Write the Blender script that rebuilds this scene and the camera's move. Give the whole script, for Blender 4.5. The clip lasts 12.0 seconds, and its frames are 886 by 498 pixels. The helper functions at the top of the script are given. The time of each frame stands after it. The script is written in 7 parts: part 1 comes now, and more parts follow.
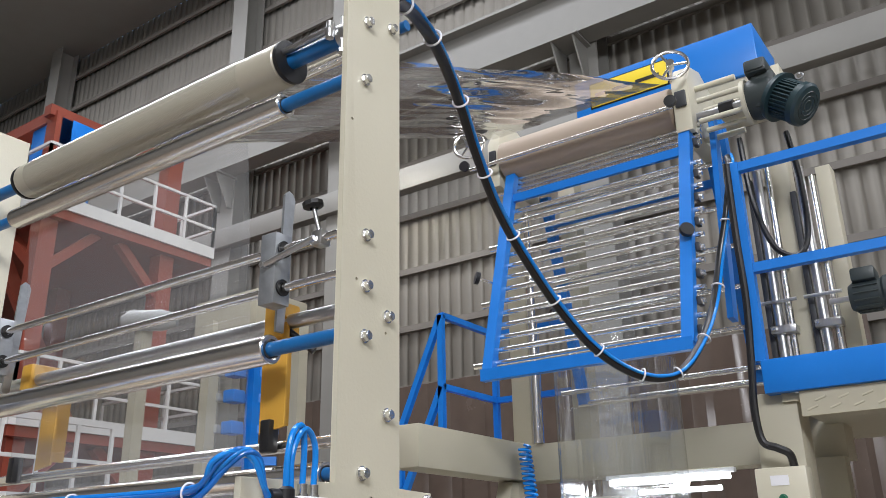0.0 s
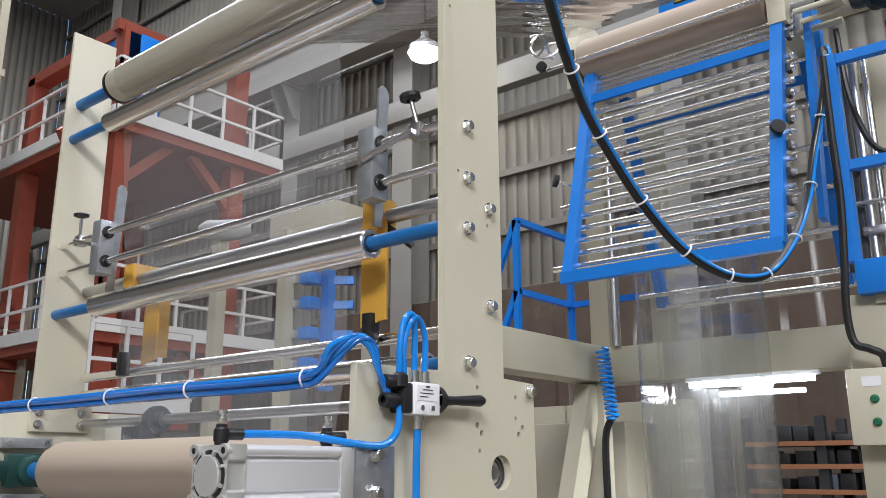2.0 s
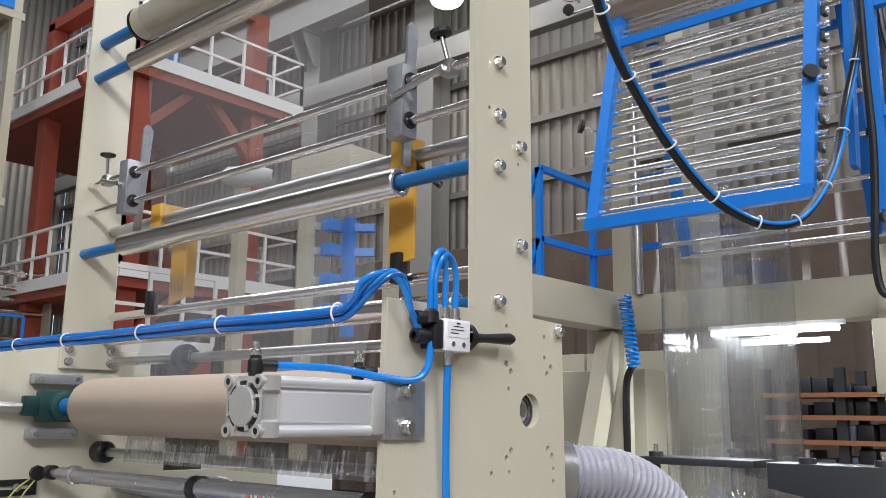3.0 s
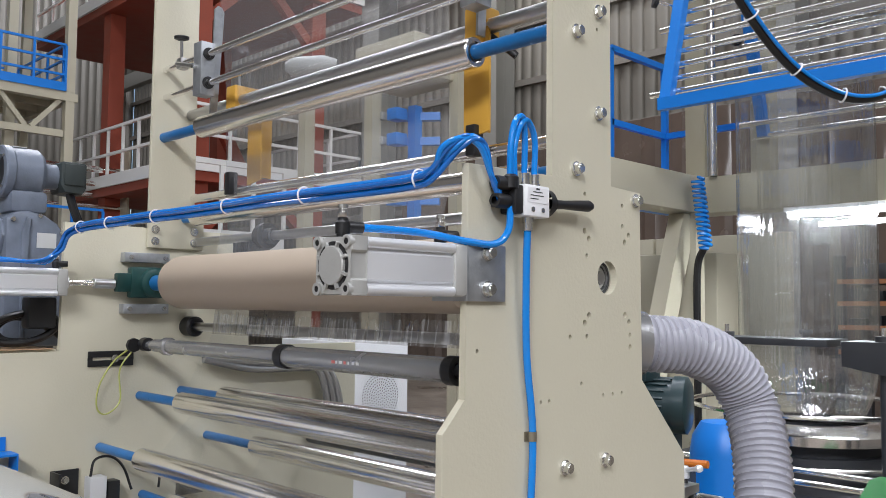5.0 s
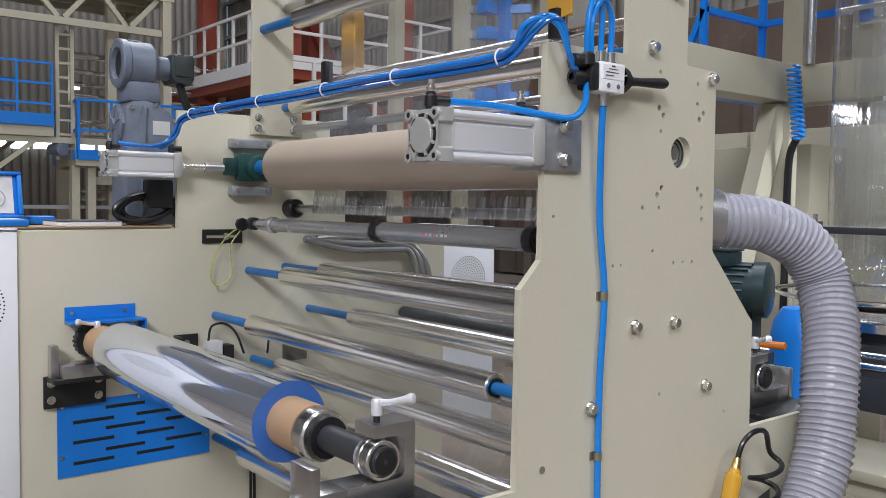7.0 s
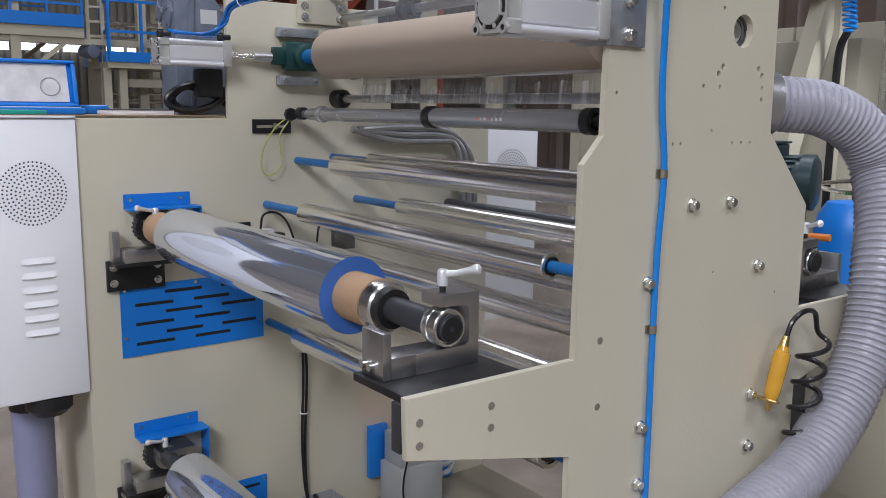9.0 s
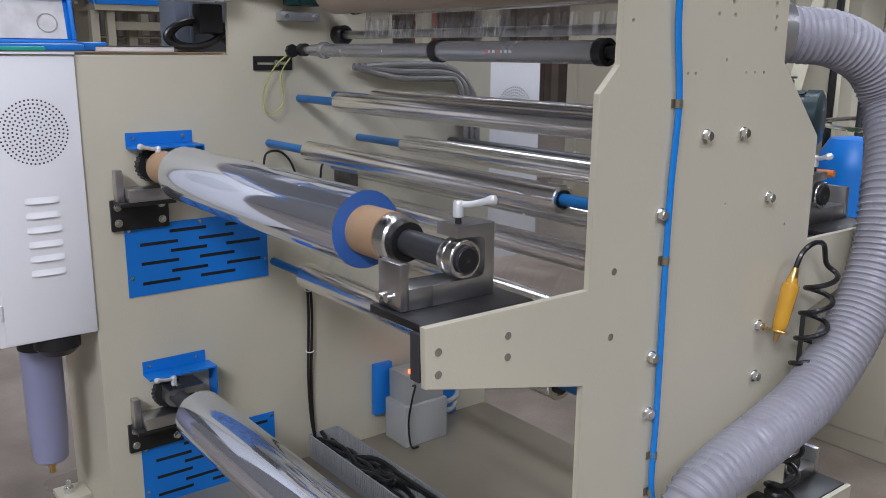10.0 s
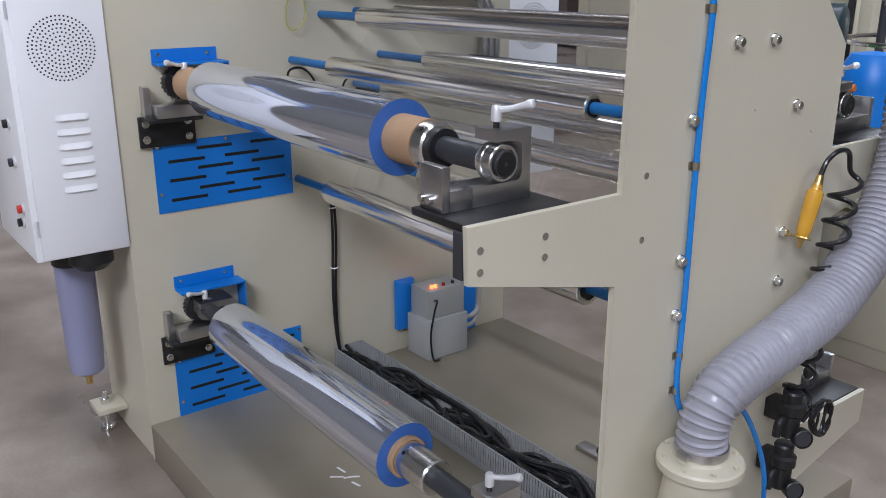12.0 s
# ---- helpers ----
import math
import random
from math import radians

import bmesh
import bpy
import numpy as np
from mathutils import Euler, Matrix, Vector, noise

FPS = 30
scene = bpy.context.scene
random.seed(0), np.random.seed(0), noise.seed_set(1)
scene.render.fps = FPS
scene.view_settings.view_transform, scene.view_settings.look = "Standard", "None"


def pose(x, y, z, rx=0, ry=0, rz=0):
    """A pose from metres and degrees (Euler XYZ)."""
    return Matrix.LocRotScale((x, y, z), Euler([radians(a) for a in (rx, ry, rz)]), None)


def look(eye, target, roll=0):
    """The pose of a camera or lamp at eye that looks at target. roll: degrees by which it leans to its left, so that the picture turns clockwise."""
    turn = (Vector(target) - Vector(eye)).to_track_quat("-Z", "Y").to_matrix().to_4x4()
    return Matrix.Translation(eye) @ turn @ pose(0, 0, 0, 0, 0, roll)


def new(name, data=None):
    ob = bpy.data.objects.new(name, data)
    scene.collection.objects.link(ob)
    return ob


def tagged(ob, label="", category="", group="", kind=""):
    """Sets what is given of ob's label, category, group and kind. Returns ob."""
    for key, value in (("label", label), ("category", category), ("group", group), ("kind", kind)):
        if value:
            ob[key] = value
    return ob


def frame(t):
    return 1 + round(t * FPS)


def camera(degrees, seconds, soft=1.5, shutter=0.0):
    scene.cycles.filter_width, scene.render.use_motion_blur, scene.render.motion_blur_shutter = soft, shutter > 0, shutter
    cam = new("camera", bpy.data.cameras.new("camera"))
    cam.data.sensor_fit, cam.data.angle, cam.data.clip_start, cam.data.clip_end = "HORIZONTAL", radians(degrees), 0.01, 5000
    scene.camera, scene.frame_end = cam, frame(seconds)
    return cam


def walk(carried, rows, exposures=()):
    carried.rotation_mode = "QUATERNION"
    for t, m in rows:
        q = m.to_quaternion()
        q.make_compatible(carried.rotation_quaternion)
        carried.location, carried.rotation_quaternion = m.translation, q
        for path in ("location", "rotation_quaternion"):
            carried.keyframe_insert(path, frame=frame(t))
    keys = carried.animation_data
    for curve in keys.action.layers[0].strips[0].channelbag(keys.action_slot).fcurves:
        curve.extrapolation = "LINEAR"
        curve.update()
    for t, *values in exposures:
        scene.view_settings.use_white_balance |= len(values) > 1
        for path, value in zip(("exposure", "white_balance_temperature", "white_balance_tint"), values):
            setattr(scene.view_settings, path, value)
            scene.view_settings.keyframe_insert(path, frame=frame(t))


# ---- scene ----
cam = camera(54.8, 12.0, soft=0.8)
PATH = [
    (0, (-0.306, 0.259, 1.6), (-1.379, 1.797, 2.292), -1.0),
    (0.5, (-0.325, 0.256, 1.596), (-1.44, 1.785, 2.242), -0.8),
    (1, (-0.354, 0.246, 1.584), (-1.533, 1.763, 2.142), -0.6),
    (1.5, (-0.37, 0.242, 1.582), (-1.579, 1.747, 2.105), -0.4),
    (2, (-0.374, 0.24, 1.575), (-1.605, 1.737, 2.07), -0.2),
    (2.5, (-0.387, 0.24, 1.564), (-1.65, 1.732, 1.989), 0.3),
    (3, (-0.397, 0.239, 1.558), (-1.678, 1.727, 1.939), 0.6),
    (4.8, (-0.41, 0.226, 1.521), (-1.809, 1.646, 1.68), 0.4),
    (5, (-0.409, 0.22, 1.519), (-1.82, 1.631, 1.649), 0.5),
    (5.5, (-0.39, 0.202, 1.504), (-1.836, 1.582, 1.56), 0.5),
    (6, (-0.36, 0.194, 1.487), (-1.847, 1.531, 1.468), 0.5),
    (6.5, (-0.332, 0.169, 1.48), (-1.856, 1.463, 1.413), 0.5),
    (8.5, (-0.294, 0.106, 1.439), (-1.886, 1.291, 1.192), 0.7),
    (9, (-0.319, 0.085, 1.428), (-1.89, 1.278, 1.103), 0.7),
    (9.5, (-0.335, 0.069, 1.416), (-1.884, 1.273, 1.027), 0.6),
    (10, (-0.339, 0.058, 1.407), (-1.88, 1.25, 0.956), 0.4),
    (10.5, (-0.328, 0.034, 1.4), (-1.861, 1.215, 0.895), 0.2),
    (11, (-0.327, 0.015, 1.391), (-1.849, 1.188, 0.836), 0.2),
    (11.5, (-0.33, 0.004, 1.382), (-1.844, 1.167, 0.785), 0.1),
    (12, (-0.332, -0.012, 1.379), (-1.846, 1.144, 0.768), -0.0),
]
walk(cam, [(t, look(eye, target, roll)) for t, eye, target, roll in PATH],
     exposures=[(0.0, 0.72, 6350, 8), (3.0, 0.70, 6350, 8), (5.0, 0.68, 6300, 8), (6.5, 0.58, 6250, 9), (8.5, 0.38, 6150, 11), (10.0, 0.28, 6050, 12), (12.0, 0.38, 5950, 12)])

# ---- world and light ----
world = bpy.data.worlds.new("daylight")
scene.world = world
world.use_nodes = True
_wn = world.node_tree.nodes
_sky = _wn.new("ShaderNodeTexSky")
_sky.sky_type, _sky.sun_disc = "NISHITA", False
_sky.sun_elevation, _sky.sun_rotation = radians(50), radians(120)
world.node_tree.links.new(_sky.outputs[0], _wn["Background"].inputs[0])
_wn["Background"].inputs[1].default_value = 0.12


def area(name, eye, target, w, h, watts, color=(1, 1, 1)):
    """An unseen soft fill lamp, added where the closed hall has no opening."""
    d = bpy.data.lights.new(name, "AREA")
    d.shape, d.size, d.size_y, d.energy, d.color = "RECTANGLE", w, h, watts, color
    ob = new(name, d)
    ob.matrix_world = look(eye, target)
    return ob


# Added fill lamps inside solid walls and roof; no door, window or skylight is built.
area("low_south_fill", (-1.2, -8.3, 2.7), (-1.6, 1.0, 2.0), 6.4, 5.0, 20, (0.98, 0.97, 1.02))
area("high_south_fill", (3.4, -8.3, 8.4), (-1.0, 0.0, 2.5), 8.0, 2.4, 1350, (0.98, 0.97, 1.02))
area("east_fill", (7.4, 4.6, 10.0), (-1.0, 2.0, 1.5), 6.0, 2.0, 420, (0.97, 0.965, 1.035))
area("overhead_fill", (-2.0, 0.0, 16.6), (-2.0, 0.0, 0), 22.0, 2.4, 1000, (0.98, 0.97, 1.02))
area("overhead_fill", (-14.5, 6.5, 16.6), (-14.5, 6.5, 0), 20.0, 2.4, 1300, (0.97, 0.965, 1.035))

# ---- materials ----


def nodes_of(name):
    m = bpy.data.materials.new(name)
    m.use_nodes = True
    nt = m.node_tree
    return m, nt, nt.nodes["Principled BSDF"]


def mat(name, col, rough=0.5, metal=0.0, var=0.08, scale=6.0, grain=180.0, bump=0.02, coat=0.0, stretch=None, emit=0.0, rand=0.0):
    """Painted, metal or plastic surface: slow stains, fine grain in gloss and relief."""
    m, nt, bs = nodes_of(name)
    N, L = nt.nodes, nt.links
    tc = N.new("ShaderNodeTexCoord")
    mp = N.new("ShaderNodeMapping")
    L.new(tc.outputs["Object"], mp.inputs[0])
    if stretch:
        mp.inputs["Scale"].default_value = stretch
    a = N.new("ShaderNodeTexNoise")
    a.inputs["Scale"].default_value, a.inputs["Detail"].default_value = scale, 6
    b = N.new("ShaderNodeTexNoise")
    b.inputs["Scale"].default_value, b.inputs["Detail"].default_value = grain, 3
    L.new(mp.outputs[0], a.inputs[0])
    L.new(mp.outputs[0], b.inputs[0])
    mix = N.new("ShaderNodeMix")
    mix.data_type = "RGBA"
    mix.inputs[6].default_value = (*[c * (1 - var) for c in col], 1)
    mix.inputs[7].default_value = (*[min(1, c * (1 + var)) for c in col], 1)
    L.new(a.outputs[0], mix.inputs[0])
    out = mix.outputs[2]
    if rand:
        oi = N.new("ShaderNodeObjectInfo")
        hs = N.new("ShaderNodeHueSaturation")
        mr0 = N.new("ShaderNodeMapRange")
        mr0.inputs[3].default_value, mr0.inputs[4].default_value = 1 - rand, 1 + rand
        L.new(oi.outputs["Random"], mr0.inputs[0])
        L.new(mr0.outputs[0], hs.inputs["Value"])
        L.new(out, hs.inputs["Color"])
        out = hs.outputs[0]
    L.new(out, bs.inputs["Base Color"])
    mr = N.new("ShaderNodeMapRange")
    mr.inputs[3].default_value, mr.inputs[4].default_value = max(0.02, rough * 0.8), min(1, rough * 1.25)
    L.new(a.outputs[0], mr.inputs[0])
    L.new(mr.outputs[0], bs.inputs["Roughness"])
    bs.inputs["Metallic"].default_value = metal
    bs.inputs["Coat Weight"].default_value = coat
    if bump:
        bp = N.new("ShaderNodeBump")
        bp.inputs["Strength"].default_value, bp.inputs["Distance"].default_value = bump * 6, 0.0015
        L.new(b.outputs[0], bp.inputs["Height"])
        L.new(bp.outputs[0], bs.inputs["Normal"])
    if emit:
        bs.inputs["Emission Color"].default_value, bs.inputs["Emission Strength"].default_value = (*col, 1), emit
    return m


def clear_film(name, haze=0.06, tint=(0.96, 0.97, 0.98), wave=3.0, streak=(1, 1, 1), bump=0.15, gloss=0.03, gain=0.07, edge=0.8):
    """Thin clear plastic sheet: see-through, glossy at its ripples, faintly milky."""
    m, nt, bs = nodes_of(name)
    N, L = nt.nodes, nt.links
    N.remove(bs)
    tr, gl, df = N.new("ShaderNodeBsdfTransparent"), N.new("ShaderNodeBsdfGlossy"), N.new("ShaderNodeBsdfDiffuse")
    tr.inputs[0].default_value = (*tint, 1)
    gl.inputs["Roughness"].default_value = gloss
    df.inputs[0].default_value = (0.85, 0.86, 0.88, 1)
    tc, mp, nz, bp = N.new("ShaderNodeTexCoord"), N.new("ShaderNodeMapping"), N.new("ShaderNodeTexNoise"), N.new("ShaderNodeBump")
    mp.inputs["Scale"].default_value = streak
    nz.inputs["Scale"].default_value, nz.inputs["Detail"].default_value = wave, 3
    bp.inputs["Strength"].default_value, bp.inputs["Distance"].default_value = bump, 0.05
    L.new(tc.outputs["Object"], mp.inputs[0])
    L.new(mp.outputs[0], nz.inputs[0])
    L.new(nz.outputs[0], bp.inputs["Height"])
    L.new(bp.outputs[0], gl.inputs["Normal"])
    fr = N.new("ShaderNodeLayerWeight")
    fr.inputs[0].default_value = 0.5
    L.new(bp.outputs[0], fr.inputs["Normal"])
    pw, ml = N.new("ShaderNodeMath"), N.new("ShaderNodeMath")
    pw.operation, ml.operation = "POWER", "MULTIPLY_ADD"
    pw.inputs[1].default_value = 3.5
    L.new(fr.outputs["Facing"], pw.inputs[0])
    L.new(pw.outputs[0], ml.inputs[0])
    ml.inputs[1].default_value, ml.inputs[2].default_value = edge, gain
    m1, m2 = N.new("ShaderNodeMixShader"), N.new("ShaderNodeMixShader")
    m1.inputs[0].default_value = haze
    L.new(tr.outputs[0], m1.inputs[1])
    L.new(df.outputs[0], m1.inputs[2])
    L.new(ml.outputs[0], m2.inputs[0])
    L.new(m1.outputs[0], m2.inputs[1])
    L.new(gl.outputs[0], m2.inputs[2])
    L.new(m2.outputs[0], N["Material Output"].inputs[0])
    return m


def glow(name, col, strength):
    m, nt, bs = nodes_of(name)
    bs.inputs["Emission Color"].default_value, bs.inputs["Emission Strength"].default_value = (*col, 1), strength
    bs.inputs["Base Color"].default_value = (*col, 1)
    return m


CREAM = mat("cream_paint", (0.57, 0.538, 0.42), 0.36, var=0.085, scale=2.6, grain=170, bump=0.055)
CREAM_WALL = mat("cream_steel", (0.45, 0.42, 0.32), 0.5, var=0.10, scale=2, grain=200, bump=0.03)
WHITE = mat("white_paint", (0.87, 0.88, 0.90), 0.4, var=0.03, scale=4)
BLUE = mat("blue_paint", (0.010, 0.185, 0.64), 0.38, var=0.08, scale=8)
DKBLUE = mat("blue_shaft_paint", (0.012, 0.13, 0.36), 0.3, var=0.2, scale=30)
TUBE = mat("blue_tube", (0.008, 0.215, 0.68), 0.18, var=0.05, bump=0, coat=0.5)
TUBE2 = mat("dark_blue_tube", (0.008, 0.13, 0.48), 0.2, var=0.05, bump=0, coat=0.5)
RODMAT = mat("bright_drawn_rod", (0.86, 0.85, 0.83), 0.17, 1.0, var=0.05, scale=20, bump=0.0)
SATIN = mat("satin_chrome", (0.88, 0.85, 0.81), 0.21, 1.0, var=0.05, scale=4, grain=90, bump=0.0, stretch=(0.15, 1, 1))
CHROME = mat("chrome", (0.90, 0.88, 0.86), 0.17, 1.0, var=0.05, scale=4, grain=90, bump=0.0, stretch=(0.15, 1, 1))
STEEL = mat("ground_steel", (0.56, 0.56, 0.565), 0.30, 1.0, var=0.12, scale=20, grain=300, bump=0.02)
GALV = mat("galvanised", (0.40, 0.42, 0.44), 0.42, 0.75, var=0.25, scale=60, grain=300, bump=0.03)
BOLT = mat("zinc_bolt", (0.74, 0.74, 0.72), 0.24, 1.0, var=0.15, scale=60)
ALU = mat("anodised_aluminium", (0.80, 0.81, 0.83), 0.30, 0.45, var=0.04, scale=5, grain=300, bump=0.01)
ALUCAST = mat("cast_aluminium", (0.50, 0.50, 0.48), 0.42, 0.35, var=0.10, scale=30, grain=260, bump=0.03)
BLACK = mat("black_plastic", (0.012, 0.012, 0.013), 0.4, var=0.2, scale=20)
CABLE = mat("black_cable", (0.010, 0.010, 0.011), 0.32, var=0.2, scale=20, coat=0.2)
DARK = mat("dark_steel", (0.035, 0.037, 0.042), 0.45, var=0.2, scale=12)
GREYBOX = mat("grey_enamel", (0.36, 0.37, 0.36), 0.45, var=0.05, scale=5)
MOTOR = mat("motor_grey_paint", (0.15, 0.175, 0.225), 0.38, var=0.35, scale=26, grain=220, bump=0.05)
DKMOTOR = mat("motor_dark_paint", (0.035, 0.045, 0.045), 0.45, var=0.15, scale=12)
MTEAL = mat("teal_grey_motor_paint", (0.02, 0.042, 0.048), 0.33, var=0.2, scale=14)
GREEN = mat("green_cast_paint", (0.012, 0.055, 0.05), 0.38, var=0.15, scale=12)
LTGREEN = mat("green_frame_paint", (0.03, 0.20, 0.05), 0.45, var=0.15, scale=12)
RUBBER = mat("tan_rubber", (0.41, 0.335, 0.26), 0.62, var=0.05, scale=5, grain=300, bump=0.02)
GREYTUBE = mat("grey_pipe", (0.40, 0.40, 0.405), 0.25, 0.7, var=0.06, scale=10)
CARD = mat("cardboard_core", (0.40, 0.26, 0.15), 0.75, var=0.15, scale=18, grain=200, bump=0.05)
ORANGE = mat("ochre_paint", (0.60, 0.33, 0.045), 0.45, var=0.08, scale=6)
HOSE = mat("grey_hose", (0.33, 0.33, 0.375), 0.27, var=0.06, scale=8, grain=120, bump=0.01)
RED = mat("red_oxide_steel", (0.27, 0.055, 0.03), 0.55, var=0.15, scale=4)
WRAIL = mat("white_rail_paint", (0.72, 0.72, 0.70), 0.5, var=0.05, scale=4)
PURPLE = mat("lilac_canister", (0.27, 0.28, 0.42), 0.5, var=0.06, scale=6)
AMBER = mat("amber_plastic", (0.62, 0.33, 0.03), 0.22, var=0.1, scale=20, bump=0, coat=0.4)
PAPER = mat("paper", (0.78, 0.78, 0.80), 0.8, var=0.03)
CLIP = mat("dull_clip", (0.36, 0.33, 0.26), 0.35, 0.8, var=0.1, scale=30)
BRASS = mat("brass", (0.6, 0.42, 0.16), 0.3, 1.0, var=0.1, scale=30)
YELLOW = mat("yellow_plate", (0.85, 0.65, 0.03), 0.45, var=0.03)
YWIRE = mat("yellow_green_wire", (0.40, 0.42, 0.10), 0.45, var=0.1)
LEDRED = glow("red_lamp", (1.0, 0.08, 0.02), 6)
LAMP = glow("tube_light", (0.95, 0.98, 1.0), 7)
DAYPANE = glow("daylit_pane", (0.95, 0.98, 1.0), 2.5)
BAY = glow("bay_light", (1.0, 0.93, 0.84), 40)
ROLLFILM = mat("wound_film", (0.73, 0.77, 0.86), 0.07, 0.88, var=0.05, scale=3, grain=9, bump=0.03, stretch=(0.25, 1, 1))
ROLLEDGE = mat("wound_film_edge", (0.045, 0.14, 0.46), 0.4, var=0.1, scale=30)
FILM = clear_film("clear_film", 0.006, wave=5, streak=(1.5, 1, 0.2), bump=0.03, gain=0.012, edge=0.22)
# Milky film; haze raised further to carry the veil of reflected light.
WEB = clear_film("milky_film", 0.115, wave=5, streak=(1.5, 1, 0.2), bump=0.05, gain=0.09, edge=0.5)
LOOSE = clear_film("loose_film", 0.006, tint=(0.95, 0.95, 0.95), wave=7, streak=(3, 0.5, 0.4), bump=0.25, gain=0.045, edge=0.3)
SHINY = clear_film("rippled_film", 0.06, tint=(0.80, 0.80, 0.81), wave=4.5, streak=(4, 0.4, 0.22), bump=0.6, gain=0.34, edge=0.5)
BUBBLE = clear_film("bubble_film", 0.028, wave=6, streak=(4.5, 4.5, 0.04), bump=0.2, gain=0.21, edge=0.85)
WRAP = clear_film("wrapped_film", 0.03, tint=(0.95, 0.95, 0.94), wave=4, streak=(1, 2, 2), bump=0.05, gain=0.10, edge=0.6)
# Diffuse haze stands in for bright reflections the dark roof doesn't give.
TOPFILM = clear_film("overhead_film", 0.22, tint=(0.88, 0.88, 0.87), wave=3.5, streak=(1.6, 0.35, 1), bump=0.2, gain=0.36)
SIDING = mat("corrugated_steel", (0.285, 0.268, 0.235), 0.5, 0.2, var=0.12, scale=1.2, grain=40, bump=0.02)
FRAME = mat("primer_grey_steel", (0.235, 0.23, 0.21), 0.55, var=0.12, scale=2)


def concrete():
    """Ground concrete: broad damp and tyre-worn patches, small stains, fine speckle, a dull polish."""
    m, nt, bs = nodes_of("concrete_floor")
    N, L = nt.nodes, nt.links
    tc = N.new("ShaderNodeTexCoord")
    out = None
    for scale, detail, lo, hi in ((0.9, 5, (0.55, 0.53, 0.50), (1.25, 1.25, 1.25)), (5.0, 9, (0.78, 0.76, 0.74), (1.14, 1.14, 1.14)), (90.0, 3, (0.93, 0.93, 0.93), (1.05, 1.05, 1.05))):
        nz, ramp = N.new("ShaderNodeTexNoise"), N.new("ShaderNodeMix")
        nz.inputs["Scale"].default_value, nz.inputs["Detail"].default_value = scale, detail
        L.new(tc.outputs["Object"], nz.inputs[0])
        mr = N.new("ShaderNodeMapRange")
        mr.inputs[1].default_value, mr.inputs[2].default_value = 0.32, 0.68
        L.new(nz.outputs[0], mr.inputs[0])
        ramp.data_type = "RGBA"
        ramp.inputs[6].default_value, ramp.inputs[7].default_value = (*lo, 1), (*hi, 1)
        L.new(mr.outputs[0], ramp.inputs[0])
        mul = N.new("ShaderNodeMix")
        mul.data_type, mul.blend_type = "RGBA", "MULTIPLY"
        mul.inputs[0].default_value = 1.0
        if out is None:
            mul.inputs[6].default_value = (0.245, 0.208, 0.172, 1)
            gloss = N.new("ShaderNodeMapRange")
            gloss.inputs[3].default_value, gloss.inputs[4].default_value = 0.22, 0.5
            L.new(mr.outputs[0], gloss.inputs[0])
            L.new(gloss.outputs[0], bs.inputs["Roughness"])
        else:
            L.new(out, mul.inputs[6])
        L.new(ramp.outputs[2], mul.inputs[7])
        out = mul.outputs[2]
        last = nz
    L.new(out, bs.inputs["Base Color"])
    bp = N.new("ShaderNodeBump")
    bp.inputs["Strength"].default_value, bp.inputs["Distance"].default_value = 0.12, 0.0015
    L.new(last.outputs[0], bp.inputs["Height"])
    L.new(bp.outputs[0], bs.inputs["Normal"])
    return m


FLOOR = concrete()

# ---- mesh helpers ----
X, Y, Z = Vector((1, 0, 0)), Vector((0, 1, 0)), Vector((0, 0, 1))


def thing(name, base, label, category, group="", kind=""):
    ob = new(name)
    ob.location = base
    ob.empty_display_size = 0.05
    return tagged(ob, label, category, group, kind)


def finish(bm, name, material):
    bmesh.ops.recalc_face_normals(bm, faces=bm.faces)
    for f in bm.faces:
        f.smooth = True
    for e in bm.edges:
        if len(e.link_faces) == 2 and e.calc_face_angle(0) > 0.55:
            e.smooth = False
    me = bpy.data.meshes.new(name)
    bm.to_mesh(me)
    bm.free()
    me.materials.append(material)
    return me


def origin_of(ob):
    p = Vector((0, 0, 0))
    while ob:
        p += ob.location
        ob = ob.parent
    return p


def part(name, bm, material, parent, label=""):
    """One mesh, built in world coordinates, under its thing or part."""
    ob = new(name, finish(bm, name, material))
    ob.parent = parent
    if parent:
        root = parent
        while root.parent:
            root = root.parent
        if parent is root:
            ob.matrix_parent_inverse = Matrix.Translation(-root.location)
    return tagged(ob, label)


def solid(name, bm, material, label, category="", group="", kind=""):
    """A thing of one mesh."""
    return tagged(new(name, finish(bm, name, material)), label, category, group, kind)


def box(lo, hi, bevel=0.0, bm=None, m=None):
    bm = bm or bmesh.new()
    lo, hi = Vector(lo), Vector(hi)
    g = bmesh.ops.create_cube(bm, size=1)["verts"]
    bmesh.ops.scale(bm, vec=hi - lo, verts=g)
    bmesh.ops.translate(bm, vec=(lo + hi) / 2, verts=g)
    if bevel:
        es = list({e for v in g for e in v.link_edges})
        r = bmesh.ops.bevel(bm, geom=es, offset=bevel, segments=2, affect="EDGES", profile=0.5)
        g = list({v for f in r["faces"] for v in f.verts} | {v for v in g if v.is_valid})
    if m is not None:
        bmesh.ops.transform(bm, matrix=m, verts=[v for v in g if v.is_valid])
    return bm


def cyl(p0, p1, r, r2=None, seg=24, bm=None, caps=True):
    bm = bm or bmesh.new()
    p0, p1 = Vector(p0), Vector(p1)
    d = p1 - p0
    g = bmesh.ops.create_cone(bm, cap_ends=caps, segments=seg, radius1=r, radius2=r if r2 is None else r2, depth=d.length)["verts"]
    m = Matrix.Translation((p0 + p1) / 2) @ d.to_track_quat("Z", "Y").to_matrix().to_4x4()
    bmesh.ops.transform(bm, matrix=m, verts=g)
    return bm


